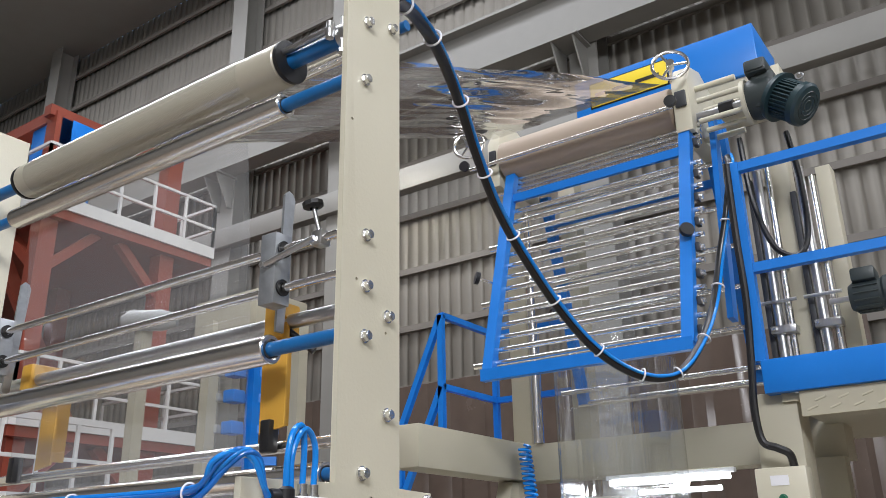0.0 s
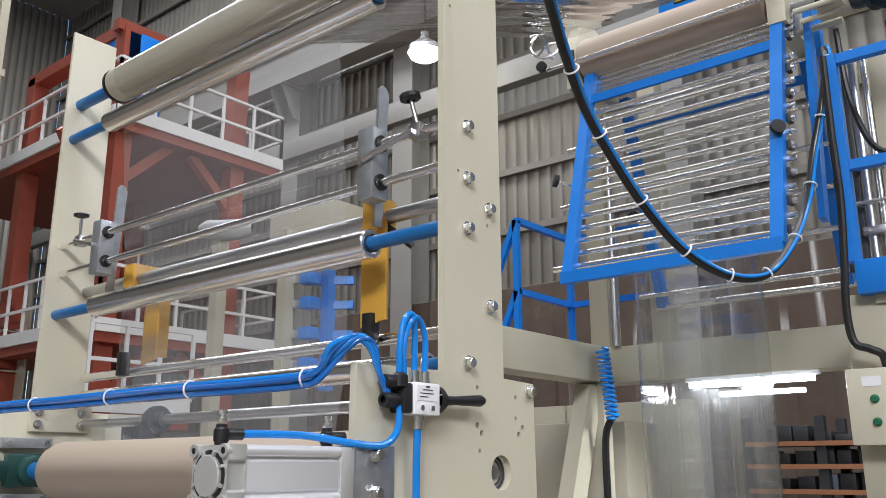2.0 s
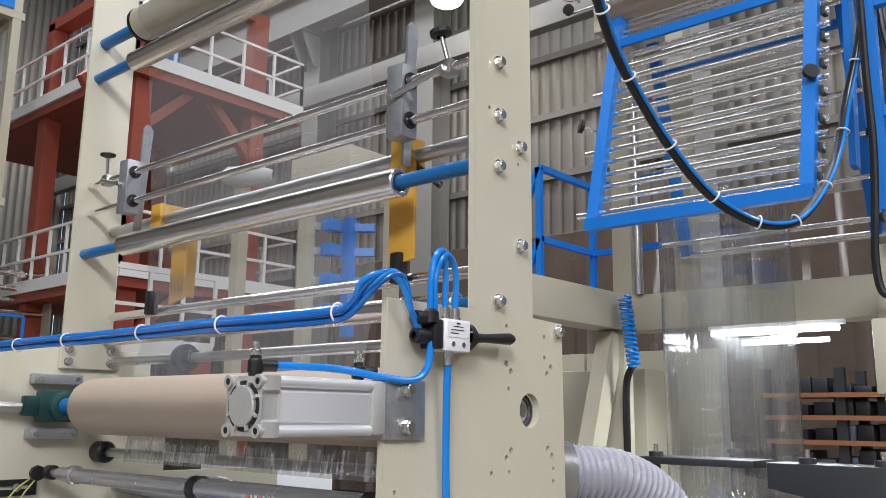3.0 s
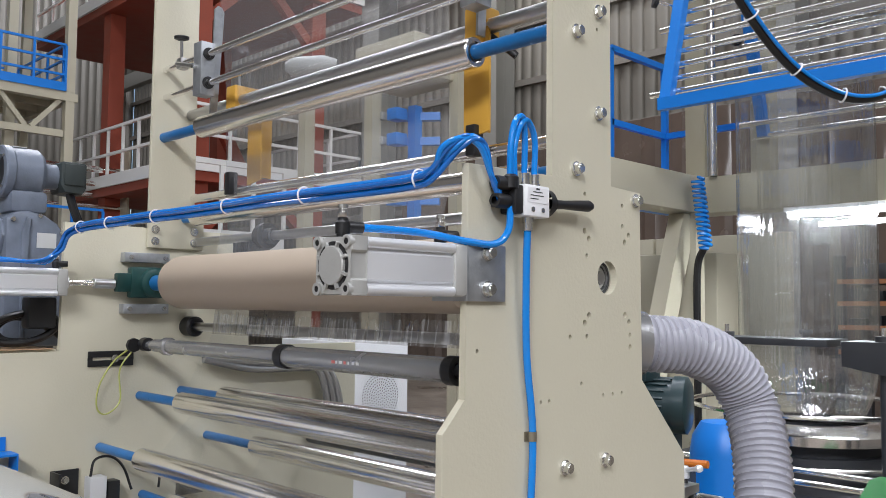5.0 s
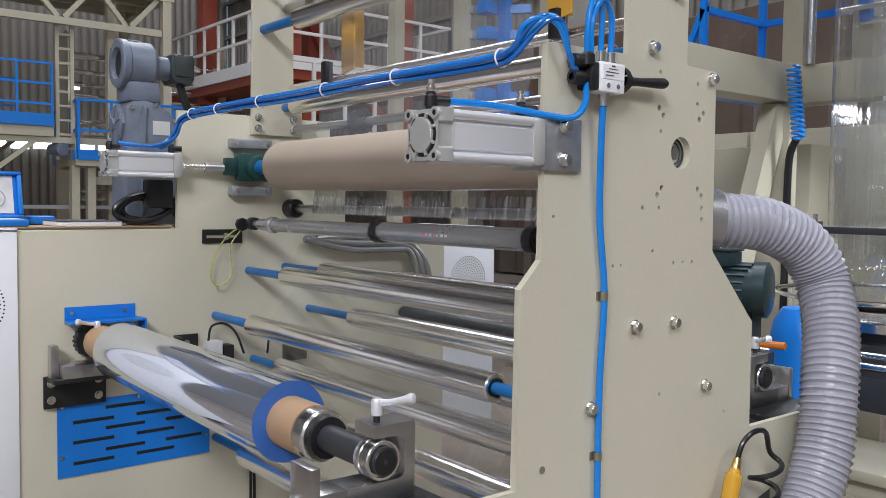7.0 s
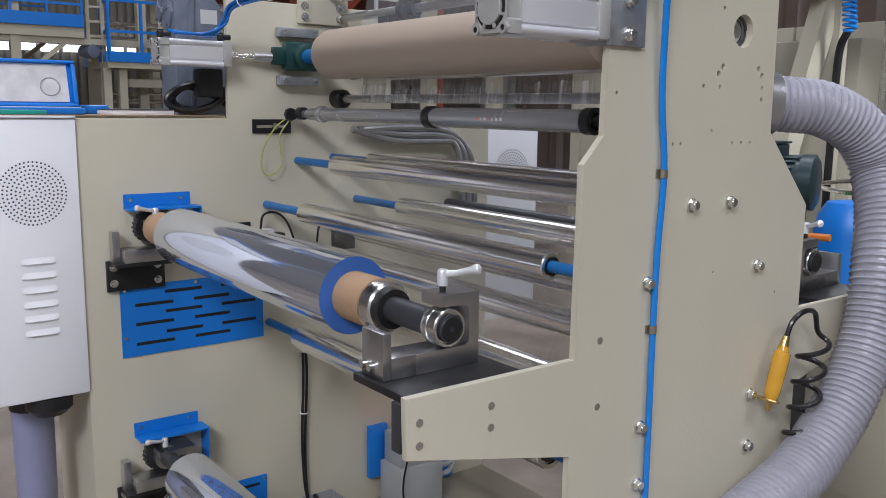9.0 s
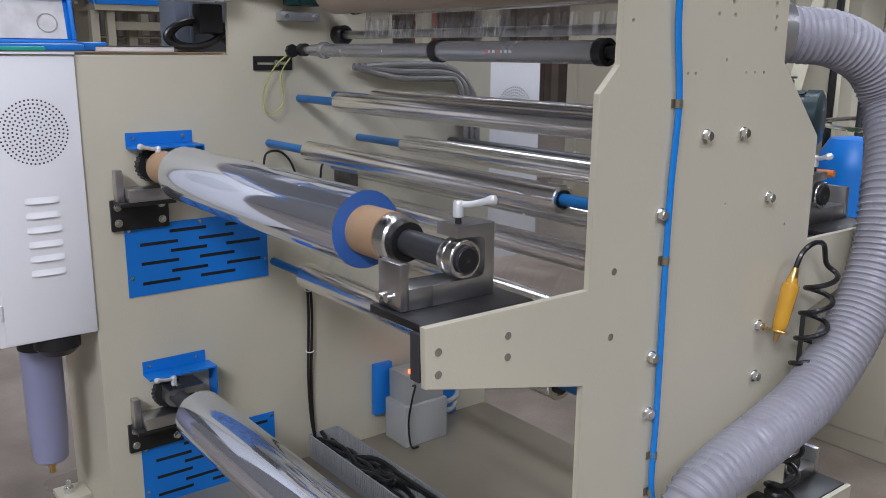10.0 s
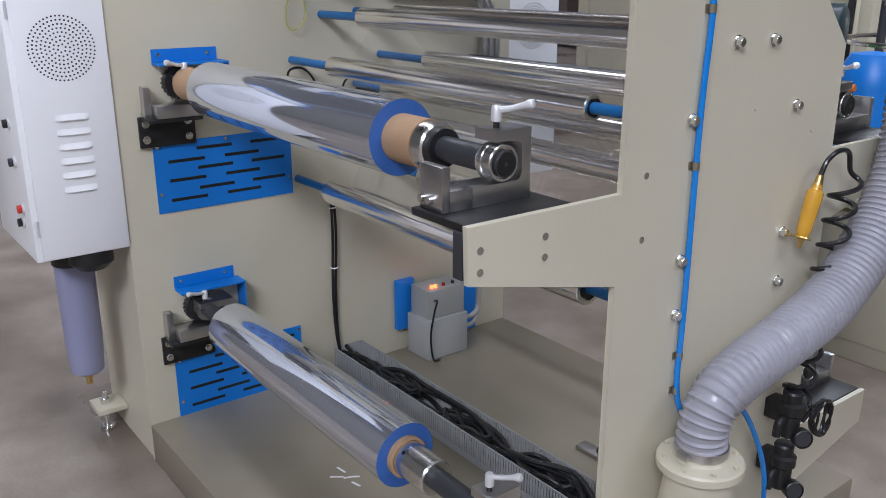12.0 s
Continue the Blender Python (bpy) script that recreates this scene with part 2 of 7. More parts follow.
def lathe(p0, axis, prof, seg=32, bm=None):
    """Turned body: profile of (along, radius) round an axis from p0."""
    bm = bm or bmesh.new()
    q = Vector(axis).normalized().to_track_quat("Z", "Y")
    rings = []
    for a, r in prof:
        if r <= 1e-6:
            rings.append([bm.verts.new(Vector(p0) + q @ Vector((0, 0, a)))])
        else:
            rings.append([bm.verts.new(Vector(p0) + q @ Vector((r * math.cos(2 * math.pi * i / seg), r * math.sin(2 * math.pi * i / seg), a))) for i in range(seg)])
    for A, B in zip(rings, rings[1:]):
        for i in range(seg):
            j = (i + 1) % seg
            if len(A) == 1 and len(B) == 1:
                continue
            if len(A) == 1:
                bm.faces.new((A[0], B[j], B[i]))
            elif len(B) == 1:
                bm.faces.new((A[i], A[j], B[0]))
            else:
                bm.faces.new((A[i], A[j], B[j], B[i]))
    return bm


def prism(outline, axis, lo, hi, bm=None, bevel=0.0):
    """Plate of a 2D outline: axis 'x' takes (y, z), 'y' takes (x, z), 'z' takes (x, y)."""
    bm = bm or bmesh.new()

    def at(p, d):
        return {"x": (d, p[0], p[1]), "y": (p[0], d, p[1]), "z": (p[0], p[1], d)}[axis]
    a = [bm.verts.new(at(p, lo)) for p in outline]
    b = [bm.verts.new(at(p, hi)) for p in outline]
    fs = [bm.faces.new(a), bm.faces.new(b)]
    n = len(a)
    for i in range(n):
        bm.faces.new((a[i], a[(i + 1) % n], b[(i + 1) % n], b[i]))
    if bevel:
        es = list({e for f in fs for e in f.edges})
        bmesh.ops.bevel(bm, geom=es, offset=bevel, segments=2, affect="EDGES", profile=0.5)
    return bm


def spline(pts, n=8):
    """Smooth path through points."""
    P = [Vector(p) for p in pts]
    P = [2 * P[0] - P[1], *P, 2 * P[-1] - P[-2]]
    out = []
    for i in range(1, len(P) - 2):
        for k in range(n):
            t = k / n
            a, b, c, d = P[i - 1:i + 3]
            out.append(0.5 * (2 * b + (c - a) * t + (2 * a - 5 * b + 4 * c - d) * t * t + (3 * b - a - 3 * c + d) * t ** 3))
    out.append(P[-2])
    return out


def sweep(path, r, seg=10, bm=None, radii=None, caps=True):
    """Round tube along a path."""
    bm = bm or bmesh.new()
    path = [Vector(p) for p in path]
    rings, up = [], None
    for i, p in enumerate(path):
        t = (path[min(i + 1, len(path) - 1)] - path[max(i - 1, 0)]).normalized()
        if up is None:
            up = t.orthogonal().normalized()
        up = (up - t * up.dot(t)).normalized()
        s = t.cross(up)
        rr = radii[i] if radii else r
        rings.append([bm.verts.new(p + rr * (math.cos(2 * math.pi * k / seg) * up + math.sin(2 * math.pi * k / seg) * s)) for k in range(seg)])
    for A, B in zip(rings, rings[1:]):
        for k in range(seg):
            bm.faces.new((A[k], A[(k + 1) % seg], B[(k + 1) % seg], B[k]))
    if caps:
        bm.faces.new(rings[0])
        bm.faces.new(rings[-1])
    return bm


def ring(c, axis, R, r, seg=32, sub=8, bm=None):
    """Torus."""
    q = Vector(axis).to_track_quat("Z", "Y")
    bm = bm or bmesh.new()
    rows = []
    for i in range(seg):
        a = 2 * math.pi * i / seg
        rows.append([bm.verts.new(Vector(c) + q @ Vector(((R + r * math.cos(2 * math.pi * k / sub)) * math.cos(a), (R + r * math.cos(2 * math.pi * k / sub)) * math.sin(a), r * math.sin(2 * math.pi * k / sub)))) for k in range(sub)])
    for i in range(seg):
        for k in range(sub):
            A, B = rows[i], rows[(i + 1) % seg]
            bm.faces.new((A[k], A[(k + 1) % sub], B[(k + 1) % sub], B[k]))
    return bm


def bar(p0, p1, w, h=None, bm=None, bevel=0.0):
    """Square bar between two points; w across, h in its upper direction."""
    p0, p1 = Vector(p0), Vector(p1)
    d = p1 - p0
    h = h or w
    up = Z if abs(d.normalized().z) < 0.95 else Y
    s = d.cross(up).normalized()
    u = s.cross(d).normalized()
    m = Matrix((s, d.normalized(), u)).transposed().to_4x4()
    m.translation = (p0 + p1) / 2
    return box((-w / 2, -d.length / 2, -h / 2), (w / 2, d.length / 2, h / 2), bevel, bm, m)


def plate_with_holes(name, outline, x0, x1, holes, material, parent=None):
    """Plate along y and z, cut through by round holes of (y, z, r)."""
    bm = prism(outline, "x", x0, x1, bevel=0.0012)
    me = finish(bm, name, material)
    ob = new(name, me)
    if holes:
        cut = bmesh.new()
        for y, z, r in holes:
            cyl((x0 - 0.02, y, z), (x1 + 0.02, y, z), r, seg=20 if r < 0.01 else 36, bm=cut)
        cme = bpy.data.meshes.new("cutter")
        cut.to_mesh(cme)
        cut.free()
        co = new("cutter", cme)
        md = ob.modifiers.new("holes", "BOOLEAN")
        md.object, md.operation, md.solver = co, "DIFFERENCE", "EXACT"
        bpy.context.view_layer.update()
        done = bpy.data.meshes.new_from_object(ob.evaluated_get(bpy.context.evaluated_depsgraph_get()))
        ob.modifiers.clear()
        ob.data = done
        bpy.data.objects.remove(co)
    return ob


def hexbolt(p, axis, s=0.019, parent=None, name="bolt"):
    """Hexagon head with its washer, seated on p and facing along axis."""
    a = Vector(axis)
    bm = cyl(p, Vector(p) + a * 0.003, s * 0.72, seg=20)
    cyl(Vector(p) + a * 0.003, Vector(p) + a * (0.003 + s * 0.55), s * 0.577, s * 0.54, seg=6, bm=bm)
    cyl(Vector(p) + a * (0.003 + s * 0.55), Vector(p) + a * (0.004 + s * 0.58), s * 0.42, seg=12, bm=bm)
    return part(name, bm, BOLT, parent)

# ---- hall ----
# Girt colour is darkened to carry the shade of undersides seen from below.
GIRT = mat("shaded_girt_steel", (0.17, 0.155, 0.135), 0.6, var=0.2, scale=2)
# Unseen closing walls, kept dark so that they bounce little light.
WALLPAINT = mat("low_bounce_wall_sheet", (0.22, 0.21, 0.19), 0.6, var=0.08, scale=1)
# Cream under dust, darkened further for the shade inside the winder.
DUSTY_SHADED = mat("dusty_shaded_base_paint", (0.25, 0.222, 0.165), 0.36, var=0.22, scale=5, grain=120, bump=0.03)
XW, XE, YS, YN, HH = -28.0, 7.5, -8.5, 13.0, 17.0
solid("floor", box((XW - 0.3, YS - 0.3, -0.2), (XE + 0.3, YN + 0.3, 0.0)), FLOOR, "worn grey concrete factory floor with stains", kind="structure")


def siding(name, p0, p1, z0, z1, pitch=0.25, depth=0.04):
    """Ribbed steel sheet along a line of the plan."""
    p0, p1 = Vector(p0), Vector(p1)
    d = (p1 - p0)
    n = int(d.length / pitch)
    u = d.normalized()
    s = Vector((-u.y, u.x, 0))
    bm, prev = bmesh.new(), None
    prof = ((0, 0), (0.55, 0), (0.65, 1), (0.9, 1))
    for i in range(n):
        for f, o in prof:
            q = p0 + u * (i + f) * pitch + s * o * depth
            cur = (bm.verts.new((q.x, q.y, z0)), bm.verts.new((q.x, q.y, z1)))
            if prev:
                bm.faces.new((prev[0], cur[0], cur[1], prev[1]))
            prev = cur
    ob = solid(name, bm, SIDING, "ribbed grey-beige steel wall cladding", kind="structure")
    md = ob.modifiers.new("thick", "SOLIDIFY")
    md.thickness = 0.02
    return ob


siding("wall_north", (XW, YN, 0), (XE, YN, 0), 0, HH)
siding("wall_west", (XW, YS, 0), (XW, YN, 0), 0, HH)
solid("wall_south", prism([(XW, 0), (XE, 0), (XE, HH), (XW, HH)], "y", YS - 0.25, YS - 0.2), WALLPAINT, "plain unseen wall behind the camera, darkened to cut bounced light", kind="structure")
solid("wall_east", prism([(YS, 0), (YN, 0), (YN, HH), (YS, HH)], "x", XE + 0.2, XE + 0.25), WALLPAINT, "plain unseen wall beside the camera, darkened to cut bounced light", kind="structure")
solid("ceiling", box((XW, YS, HH), (XE, YN, HH + 0.1)), FRAME, "dark steel roof", kind="structure")

for z in [1.2 + 1.15 * k for k in range(14)]:
    bm = box((XW, YN - 0.16, z - 0.03), (XE, YN - 0.145, z + 0.09))
    box((XW, YN - 0.145, z + 0.075), (XE, YN - 0.02, z + 0.09), bm=bm)
    box((XW, YN - 0.145, z - 0.03), (XE, YN - 0.09, z - 0.018), bm=bm)
    solid("wall_girt", bm, GIRT, "horizontal steel girt of the wall, coloured dark for its shaded underside", kind="structure")
for x in (-23.3, -14.75, -11.3, -5.6, 0.7, 7.0):
    bm = box((x - 0.28, YN - 0.75, 0), (x - 0.25 + 0.5, YN - 0.72, HH))
    box((x - 0.28, YN - 0.20, 0), (x + 0.22, YN - 0.17, HH), bm=bm)
    box((x - 0.045, YN - 0.72, 0), (x - 0.015, YN - 0.20, HH), bm=bm)
    solid("wall_column", bm, FRAME, "grey steel column of the hall", kind="structure")
bm = box((XW, YN - 1.25, 11.10), (XE, YN - 0.80, 11.16))
box((XW, YN - 1.04, 10.14), (XE, YN - 1.01, 11.10), bm=bm)
box((XW, YN - 1.25, 10.08), (XE, YN - 0.80, 10.14), bm=bm)
solid("crane_beam", bm, FRAME, "long grey steel crane beam along the wall", kind="structure")
solid("wall_beam", box((XW, YN - 0.9, 8.35), (XE, YN - 0.65, 8.8), 0.01), FRAME, "horizontal grey box beam along the wall", kind="structure")
for x in (-23.3, -14.75, -5.75, 0.7):
    bm = prism([(YN - 1.3, 10.07), (YN - 0.72, 10.07), (YN - 0.72, 9.3), (YN - 0.9, 9.3)], "x", x - 0.22, x - 0.19)
    prism([(YN - 1.3, 10.07), (YN - 0.72, 10.07), (YN - 0.72, 9.3), (YN - 0.9, 9.3)], "x", x + 0.19, x + 0.22, bm)
    box((x - 0.3, YN - 1.32, 10.03), (x + 0.3, YN - 0.72, 10.07), bm=bm)
    solid("crane_bracket", bm, FRAME, "welded steel bracket under the crane beam", kind="structure")

# ---- winder: side plates, base, posts ----
NX0, NX1, FX = -1.232, -1.22, -2.63
near_out = [(1.026, 0.0), (1.026, 0.241), (0.712, 0.31), (0.709, 0.397), (1.026, 0.397), (1.026, 0.885), (0.712, 0.954), (0.709, 1.043), (1.031, 1.041), (1.032, 1.346),
            (1.077, 1.389), (1.079, 1.717), (1.271, 1.719), (1.271, 2.80), (1.428, 2.80), (1.428, 1.719), (1.519, 1.717), (1.521, 1.391), (1.664, 1.25), (1.664, 1.041),
            (1.987, 1.043), (1.984, 0.954), (1.67, 0.885), (1.67, 0.397), (1.987, 0.397), (1.984, 0.31), (1.67, 0.241), (1.67, 0.0)]
winder = thing("film_winder", (-1.92, 1.35, 0.0), "cream-painted double-sided film winder frame standing on the concrete floor", "machine")
HC = (1.418, 1.566)
holes = [(HC[0], HC[1], 0.028)]
for sy in (-1, 1):
    for sz in (-1, 1):
        holes += [(HC[0] + sy * 0.052, HC[1] + sz * 0.062, 0.0052), (HC[0] + sy * 0.064, HC[1] + sz * 0.074, 0.0052)]
holes += [(1.485, 1.470, 0.0045), (1.485, 1.450, 0.0045), (1.315, 1.47, 0.004), (1.36, 1.47, 0.004), (1.360, 1.60, 0.004), (1.463, 1.655, 0.004), (1.463, 1.69, 0.004), (1.355, 1.70, 0.004), (1.10, 1.455, 0.003)]
holes += [(y, z, 0.0032) for y, z in ((1.242, 1.374), (1.262, 1.374), (1.345, 1.396), (1.405, 1.374), (1.432, 1.374), (1.459, 1.374), (1.575, 1.085), (1.375, 1.145), (1.31, 2.06), (1.29, 2.36), (1.39, 1.98))]
near = plate_with_holes("near_side_plate", near_out, NX0, NX1, holes, CREAM)
near.name = "side_plate"
# Black discs set into the small cut holes for the darkness inside them.
for y, z, r in holes[1:]:
    part("bore_shade", cyl((NX0 + 0.0005, y, z), (NX0 + 0.004, y, z), r * 0.98, seg=12), BLACK, winder)
brg = part("bore_bearing", lathe((NX0 - 0.012, HC[0], HC[1]), X, [(0, 0.0275), (0.010, 0.0275), (0.010, 0.023), (0.006, 0.022), (0.006, 0.018)], 32), DARK, winder, "dark bearing set in the bored hole")
near.parent = winder
near.matrix_parent_inverse = Matrix.Translation(-winder.location)
far_out = [(0.662, 0.0), (0.662, 1.392), (1.074, 1.392), (1.074, 1.722), (1.622, 1.722), (1.622, 1.392), (2.034, 1.392), (2.034, 0.0)]
part("side_plate", prism(far_out, "x", FX - 0.014, FX, bevel=0.0015), CREAM, winder)
part("side_panel", box((FX - 0.40, 0.666, 0.0), (FX - 0.016, 0.676, 1.388)), CREAM, winder, "cream side panel behind the plate")
part("post", prism([(1.293, 1.668), (1.459, 1.668), (1.459, 1.745), (1.427, 1.75), (1.427, 2.80), (1.297, 2.80)], "x", FX + 0.001, FX + 0.013, bevel=0.0015), CREAM, winder)
for y in (1.312, 1.428):
    for z in (1.686, 1.718):
        hexbolt((FX + 0.013, y, z), X, 0.016, winder)
part("base_plate", box((FX, 0.662, 0.0), (NX0 - 0.001, 2.034, 0.118), 0.003), DUSTY_SHADED, winder, "cream base plate, scuffed and dusty, colour darkened for the shade inside")
for y, z in ((1.300, 1.27), (1.408, 1.269), (1.507, 1.144), (1.192, 1.146), (1.192, 0.897), (1.191, 0.794), (1.513, 0.892), (1.515, 0.788), (1.33, 1.738), (1.392, 1.838), (1.502, 1.702),
             (1.331, 1.963), (1.392, 2.01), (1.332, 2.052), (1.332, 2.146), (1.322, 2.455), (1.327, 2.585), (1.40, 2.61), (1.33, 2.70)):
    hexbolt((NX1, y, z), X, 0.0165, winder)
for y, z in ((0.732, 1.005), (0.732, 0.972), (0.86, 1.003), (0.86, 0.97), (1.085, 1.065), (1.085, 0.955)):
    bm = cyl((NX1, y, z), (NX1 + 0.0015, y, z), 0.006, seg=16)
    part("screw", bm, BOLT, winder)

# ---- rollers ----


def roller(name, y, z, r, x0, x1, label, material=SATIN, shaft=0.0115, ends=DKBLUE, group="guide rollers of the winder", collar=False):
    """Idler roller: turned shell with stepped ends and bearings on a fixed painted shaft between the side plates."""
    t = thing(name, (-1.93, y, z), label, "roller", group)
    L = x1 - x0
    part("shell", lathe((x0, y, z), X, [(0.0, r * 0.72), (0.0, r - 0.002), (0.002, r), (L - 0.002, r), (L, r - 0.002), (L, r * 0.72), (L - 0.006, r * 0.70), (L - 0.006, 0.0115), (0.006, 0.0115), (0.006, r * 0.7), (0.0, r * 0.72)], 40), material, t)
    for xa, s in ((x0, 1), (x1, -1)):
        part("bearing", lathe((xa + s * 0.003, y, z), X, [(-0.002, shaft), (-0.002, r * 0.62), (0.002, r * 0.62), (0.002, shaft)], 24), DARK if not collar else BLACK, t)
    part("shaft", cyl((FX + 0.001, y, z), (x0 + 0.004, y, z), shaft, seg=20), ends, t, "blue-painted shaft end")
    part("shaft", cyl((x1 - 0.004, y, z), (NX0 - 0.001, y, z), shaft, seg=20), ends, t, "blue-painted shaft end")
    return t


SH = "polished chrome guide roller on a blue-painted shaft"
roller("guide_roller", 1.325, 2.475, 0.026, -2.424, -1.43, SH, SATIN, shaft=0.0135)
roller("guide_roller", 1.33, 1.974, 0.0275, -2.41, -1.44, SH, SATIN, shaft=0.0135)
roller("guide_roller", 1.40, 1.752, 0.022, -2.56, -1.36, SH)
roller("guide_roller", 1.288, 1.268, 0.026, -2.40, -1.43, SH)
roller("guide_roller", 1.184, 1.142, 0.027, -2.39, -1.433, SH, collar=True)
roller("guide_roller", 1.304, 1.004, 0.027, -2.46, -1.42, SH)
roller("guide_roller", 1.184, 0.787, 0.036, -2.42, -1.42, SH)
roller("guide_roller", 1.408, 1.275, 0.026, -2.40, -1.43, SH)
roller("guide_roller", 1.492, 1.143, 0.027, -2.373, -1.43, SH)
roller("guide_roller", 1.392, 0.975, 0.027, -2.46, -1.42, SH)
roller("guide_roller", 1.40, 1.06, 0.022, -2.46, -1.42, SH)
roller("guide_roller", 1.512, 0.787, 0.036, -2.42, -1.42, SH)
bt_ = thing("idler_shaft", (-1.9, 1.425, 1.452), "bare steel shaft with black end bearings behind the film", "shaft")
part("shaft", cyl((FX + 0.001, 1.425, 1.452), (NX0 - 0.001, 1.425, 1.452), 0.012), STEEL, bt_)
for x in (FX + 0.002, NX0 - 0.05):
    part("end_bearing", lathe((x, 1.425, 1.452), X, [(0, 0.013), (0, 0.028), (0.04, 0.028), (0.046, 0.022), (0.046, 0.013)], 28), BLACK, bt_)
rc_ = thing("rod_collar", (-2.26, 1.44, 1.69), "black ribbed clamp collar on the cross rod", "clamp")
part("collar", lathe((-2.29, 1.44, 1.69), X, [(0, 0.013), (0, 0.03), (0.012, 0.034), (0.03, 0.034), (0.032, 0.02), (0.06, 0.02), (0.06, 0.013)], 20), DARK, rc_)
for k in range(5):
    part("fin", box((-2.36 + k * 0.018, 1.40, 1.60), (-2.352 + k * 0.018, 1.46, 1.675), 0.001), DARK, rc_)
roller("guide_roller", 1.47, 2.665, 0.022, -2.42, -1.38, SH)
# tension roller under the arriving web
TRY, TRZ = 1.336, 2.583
t = thing("tension_roller", (-1.93, TRY, TRZ), "tan satin roller wrapped in clear film with black end discs", "roller")
part("shell", lathe((-2.41, TRY, TRZ), X, [(0, 0.02), (0, 0.042), (0.004, 0.046), (0.962, 0.046), (0.966, 0.042), (0.966, 0.02)], 48), mat("satin_roller", (0.46, 0.43, 0.34), 0.34, 0.1, var=0.06, scale=5, coat=0.3), t)
for x in (-2.424, -1.444):
    part("end_disc", lathe((x, TRY, TRZ), X, [(0, 0.015), (0, 0.044), (0.004, 0.0465), (0.012, 0.0465), (0.014, 0.025), (0.014, 0.015)], 32), BLACK, t, "black end disc")
part("shaft", cyl((FX + 0.001, TRY, TRZ), (-2.42, TRY, TRZ), 0.016), DKBLUE, t)
part("shaft", cyl((-1.43, TRY, TRZ), (NX0 - 0.001, TRY, TRZ), 0.0165), DKBLUE, t)
part("shaft_collar", lathe((-1.29, TRY, TRZ), X, [(0, 0.0175), (0, 0.027), (0.026, 0.027), (0.026, 0.0175)], 20), STEEL, t)
part("lever", sweep([(-1.44, TRY - 0.022, TRZ + 0.012), (-1.29, TRY - 0.030, TRZ + 0.010)], 0.008), STEEL, t)
part("lever_end", cyl((-1.298, TRY - 0.030, TRZ - 0.012), (-1.298, TRY - 0.030, TRZ + 0.024), 0.0085, seg=16), STEEL, t)
part("clamp_screw", cyl((-1.276, TRY - 0.018, TRZ - 0.042), (-1.276, TRY - 0.018, TRZ + 0.034), 0.0045), STEEL, t)
part("screw_head", cyl((-1.276, TRY - 0.018, TRZ - 0.048), (-1.276, TRY - 0.018, TRZ - 0.041), 0.009, seg=6), BOLT, t)

# rubber nip roll and its steel partner
t = thing("nip_roller", (-1.9, 1.297, 1.572), "tan rubber-covered nip roller with rounded ends on a blue shaft", "roller")
part("cover", lathe((-2.455, 1.297, 1.57), X, [(0, 0.03), (0.0, 0.045), (0.006, 0.056), (0.016, 0.0625), (0.034, 0.067), (0.036, 0.0665), (0.04, 0.067), (1.02, 0.067), (1.035, 0.062), (1.042, 0.05), (1.042, 0.03)], 48), RUBBER, t)
part("shaft", cyl((-2.60, 1.297, 1.57), (-2.45, 1.297, 1.57), 0.021), DKBLUE, t)
part("shaft", cyl((-1.41, 1.297, 1.57), (NX0 - 0.002, 1.297, 1.57), 0.021), DKBLUE, t)
part("end_hub", lathe((-1.40, 1.297, 1.57), X, [(0, 0.02), (0, 0.045), (0.03, 0.045), (0.03, 0.02)], 24), DKBLUE, t)
t = thing("nip_roller", (-1.9, 1.43, 1.567), "polished steel drive roller behind the rubber nip roller", "roller")
part("shell", cyl((-2.52, 1.432, 1.567), (-1.36, 1.432, 1.567), 0.064, seg=40), CHROME, t)
part("journal", lathe((-1.36, HC[0], HC[1]), X, [(0, 0), (0, 0.0275), (0.125, 0.0275), (0.125, 0.022), (0.122, 0.0215), (0.122, 0.012), (0.128, 0.011), (0.128, 0)], 28), STEEL, t)
part("journal", cyl((FX + 0.001, HC[0], HC[1]), (-2.52, HC[0], HC[1]), 0.025), STEEL, t)

# bearing block on the far plate
t = thing("bearing_block", (FX, 1.29, 1.49), "dark green cast bearing block between steel slide rails", "bearing")
part("housing", box((FX + 0.014, 1.235, 1.53), (FX + 0.045, 1.345, 1.612), 0.006), GREEN, t)
part("boss", lathe((FX + 0.045, 1.297, 1.57), X, [(0, 0.021), (0, 0.04), (0.012, 0.038), (0.016, 0.03), (0.016, 0.021)], 28), GREEN, t)
part("clevis", box((FX + 0.014, 1.20, 1.545), (FX + 0.04, 1.24, 1.595), 0.004), GREEN, t)
for z in (1.625, 1.488):
    b = part("slide_rail", box((FX + 0.001, 1.222, z), (FX + 0.03, 1.35, z + 0.026), 0.002), GALV, t)
    for y in (1.238, 1.335):
        part("cap_screw", cyl((FX + 0.03, y, z + 0.013), (FX + 0.036, y, z + 0.013), 0.006, seg=12), BOLT, b)
hexbolt((FX + 0.002, 1.375, 1.555), X, 0.018, t)


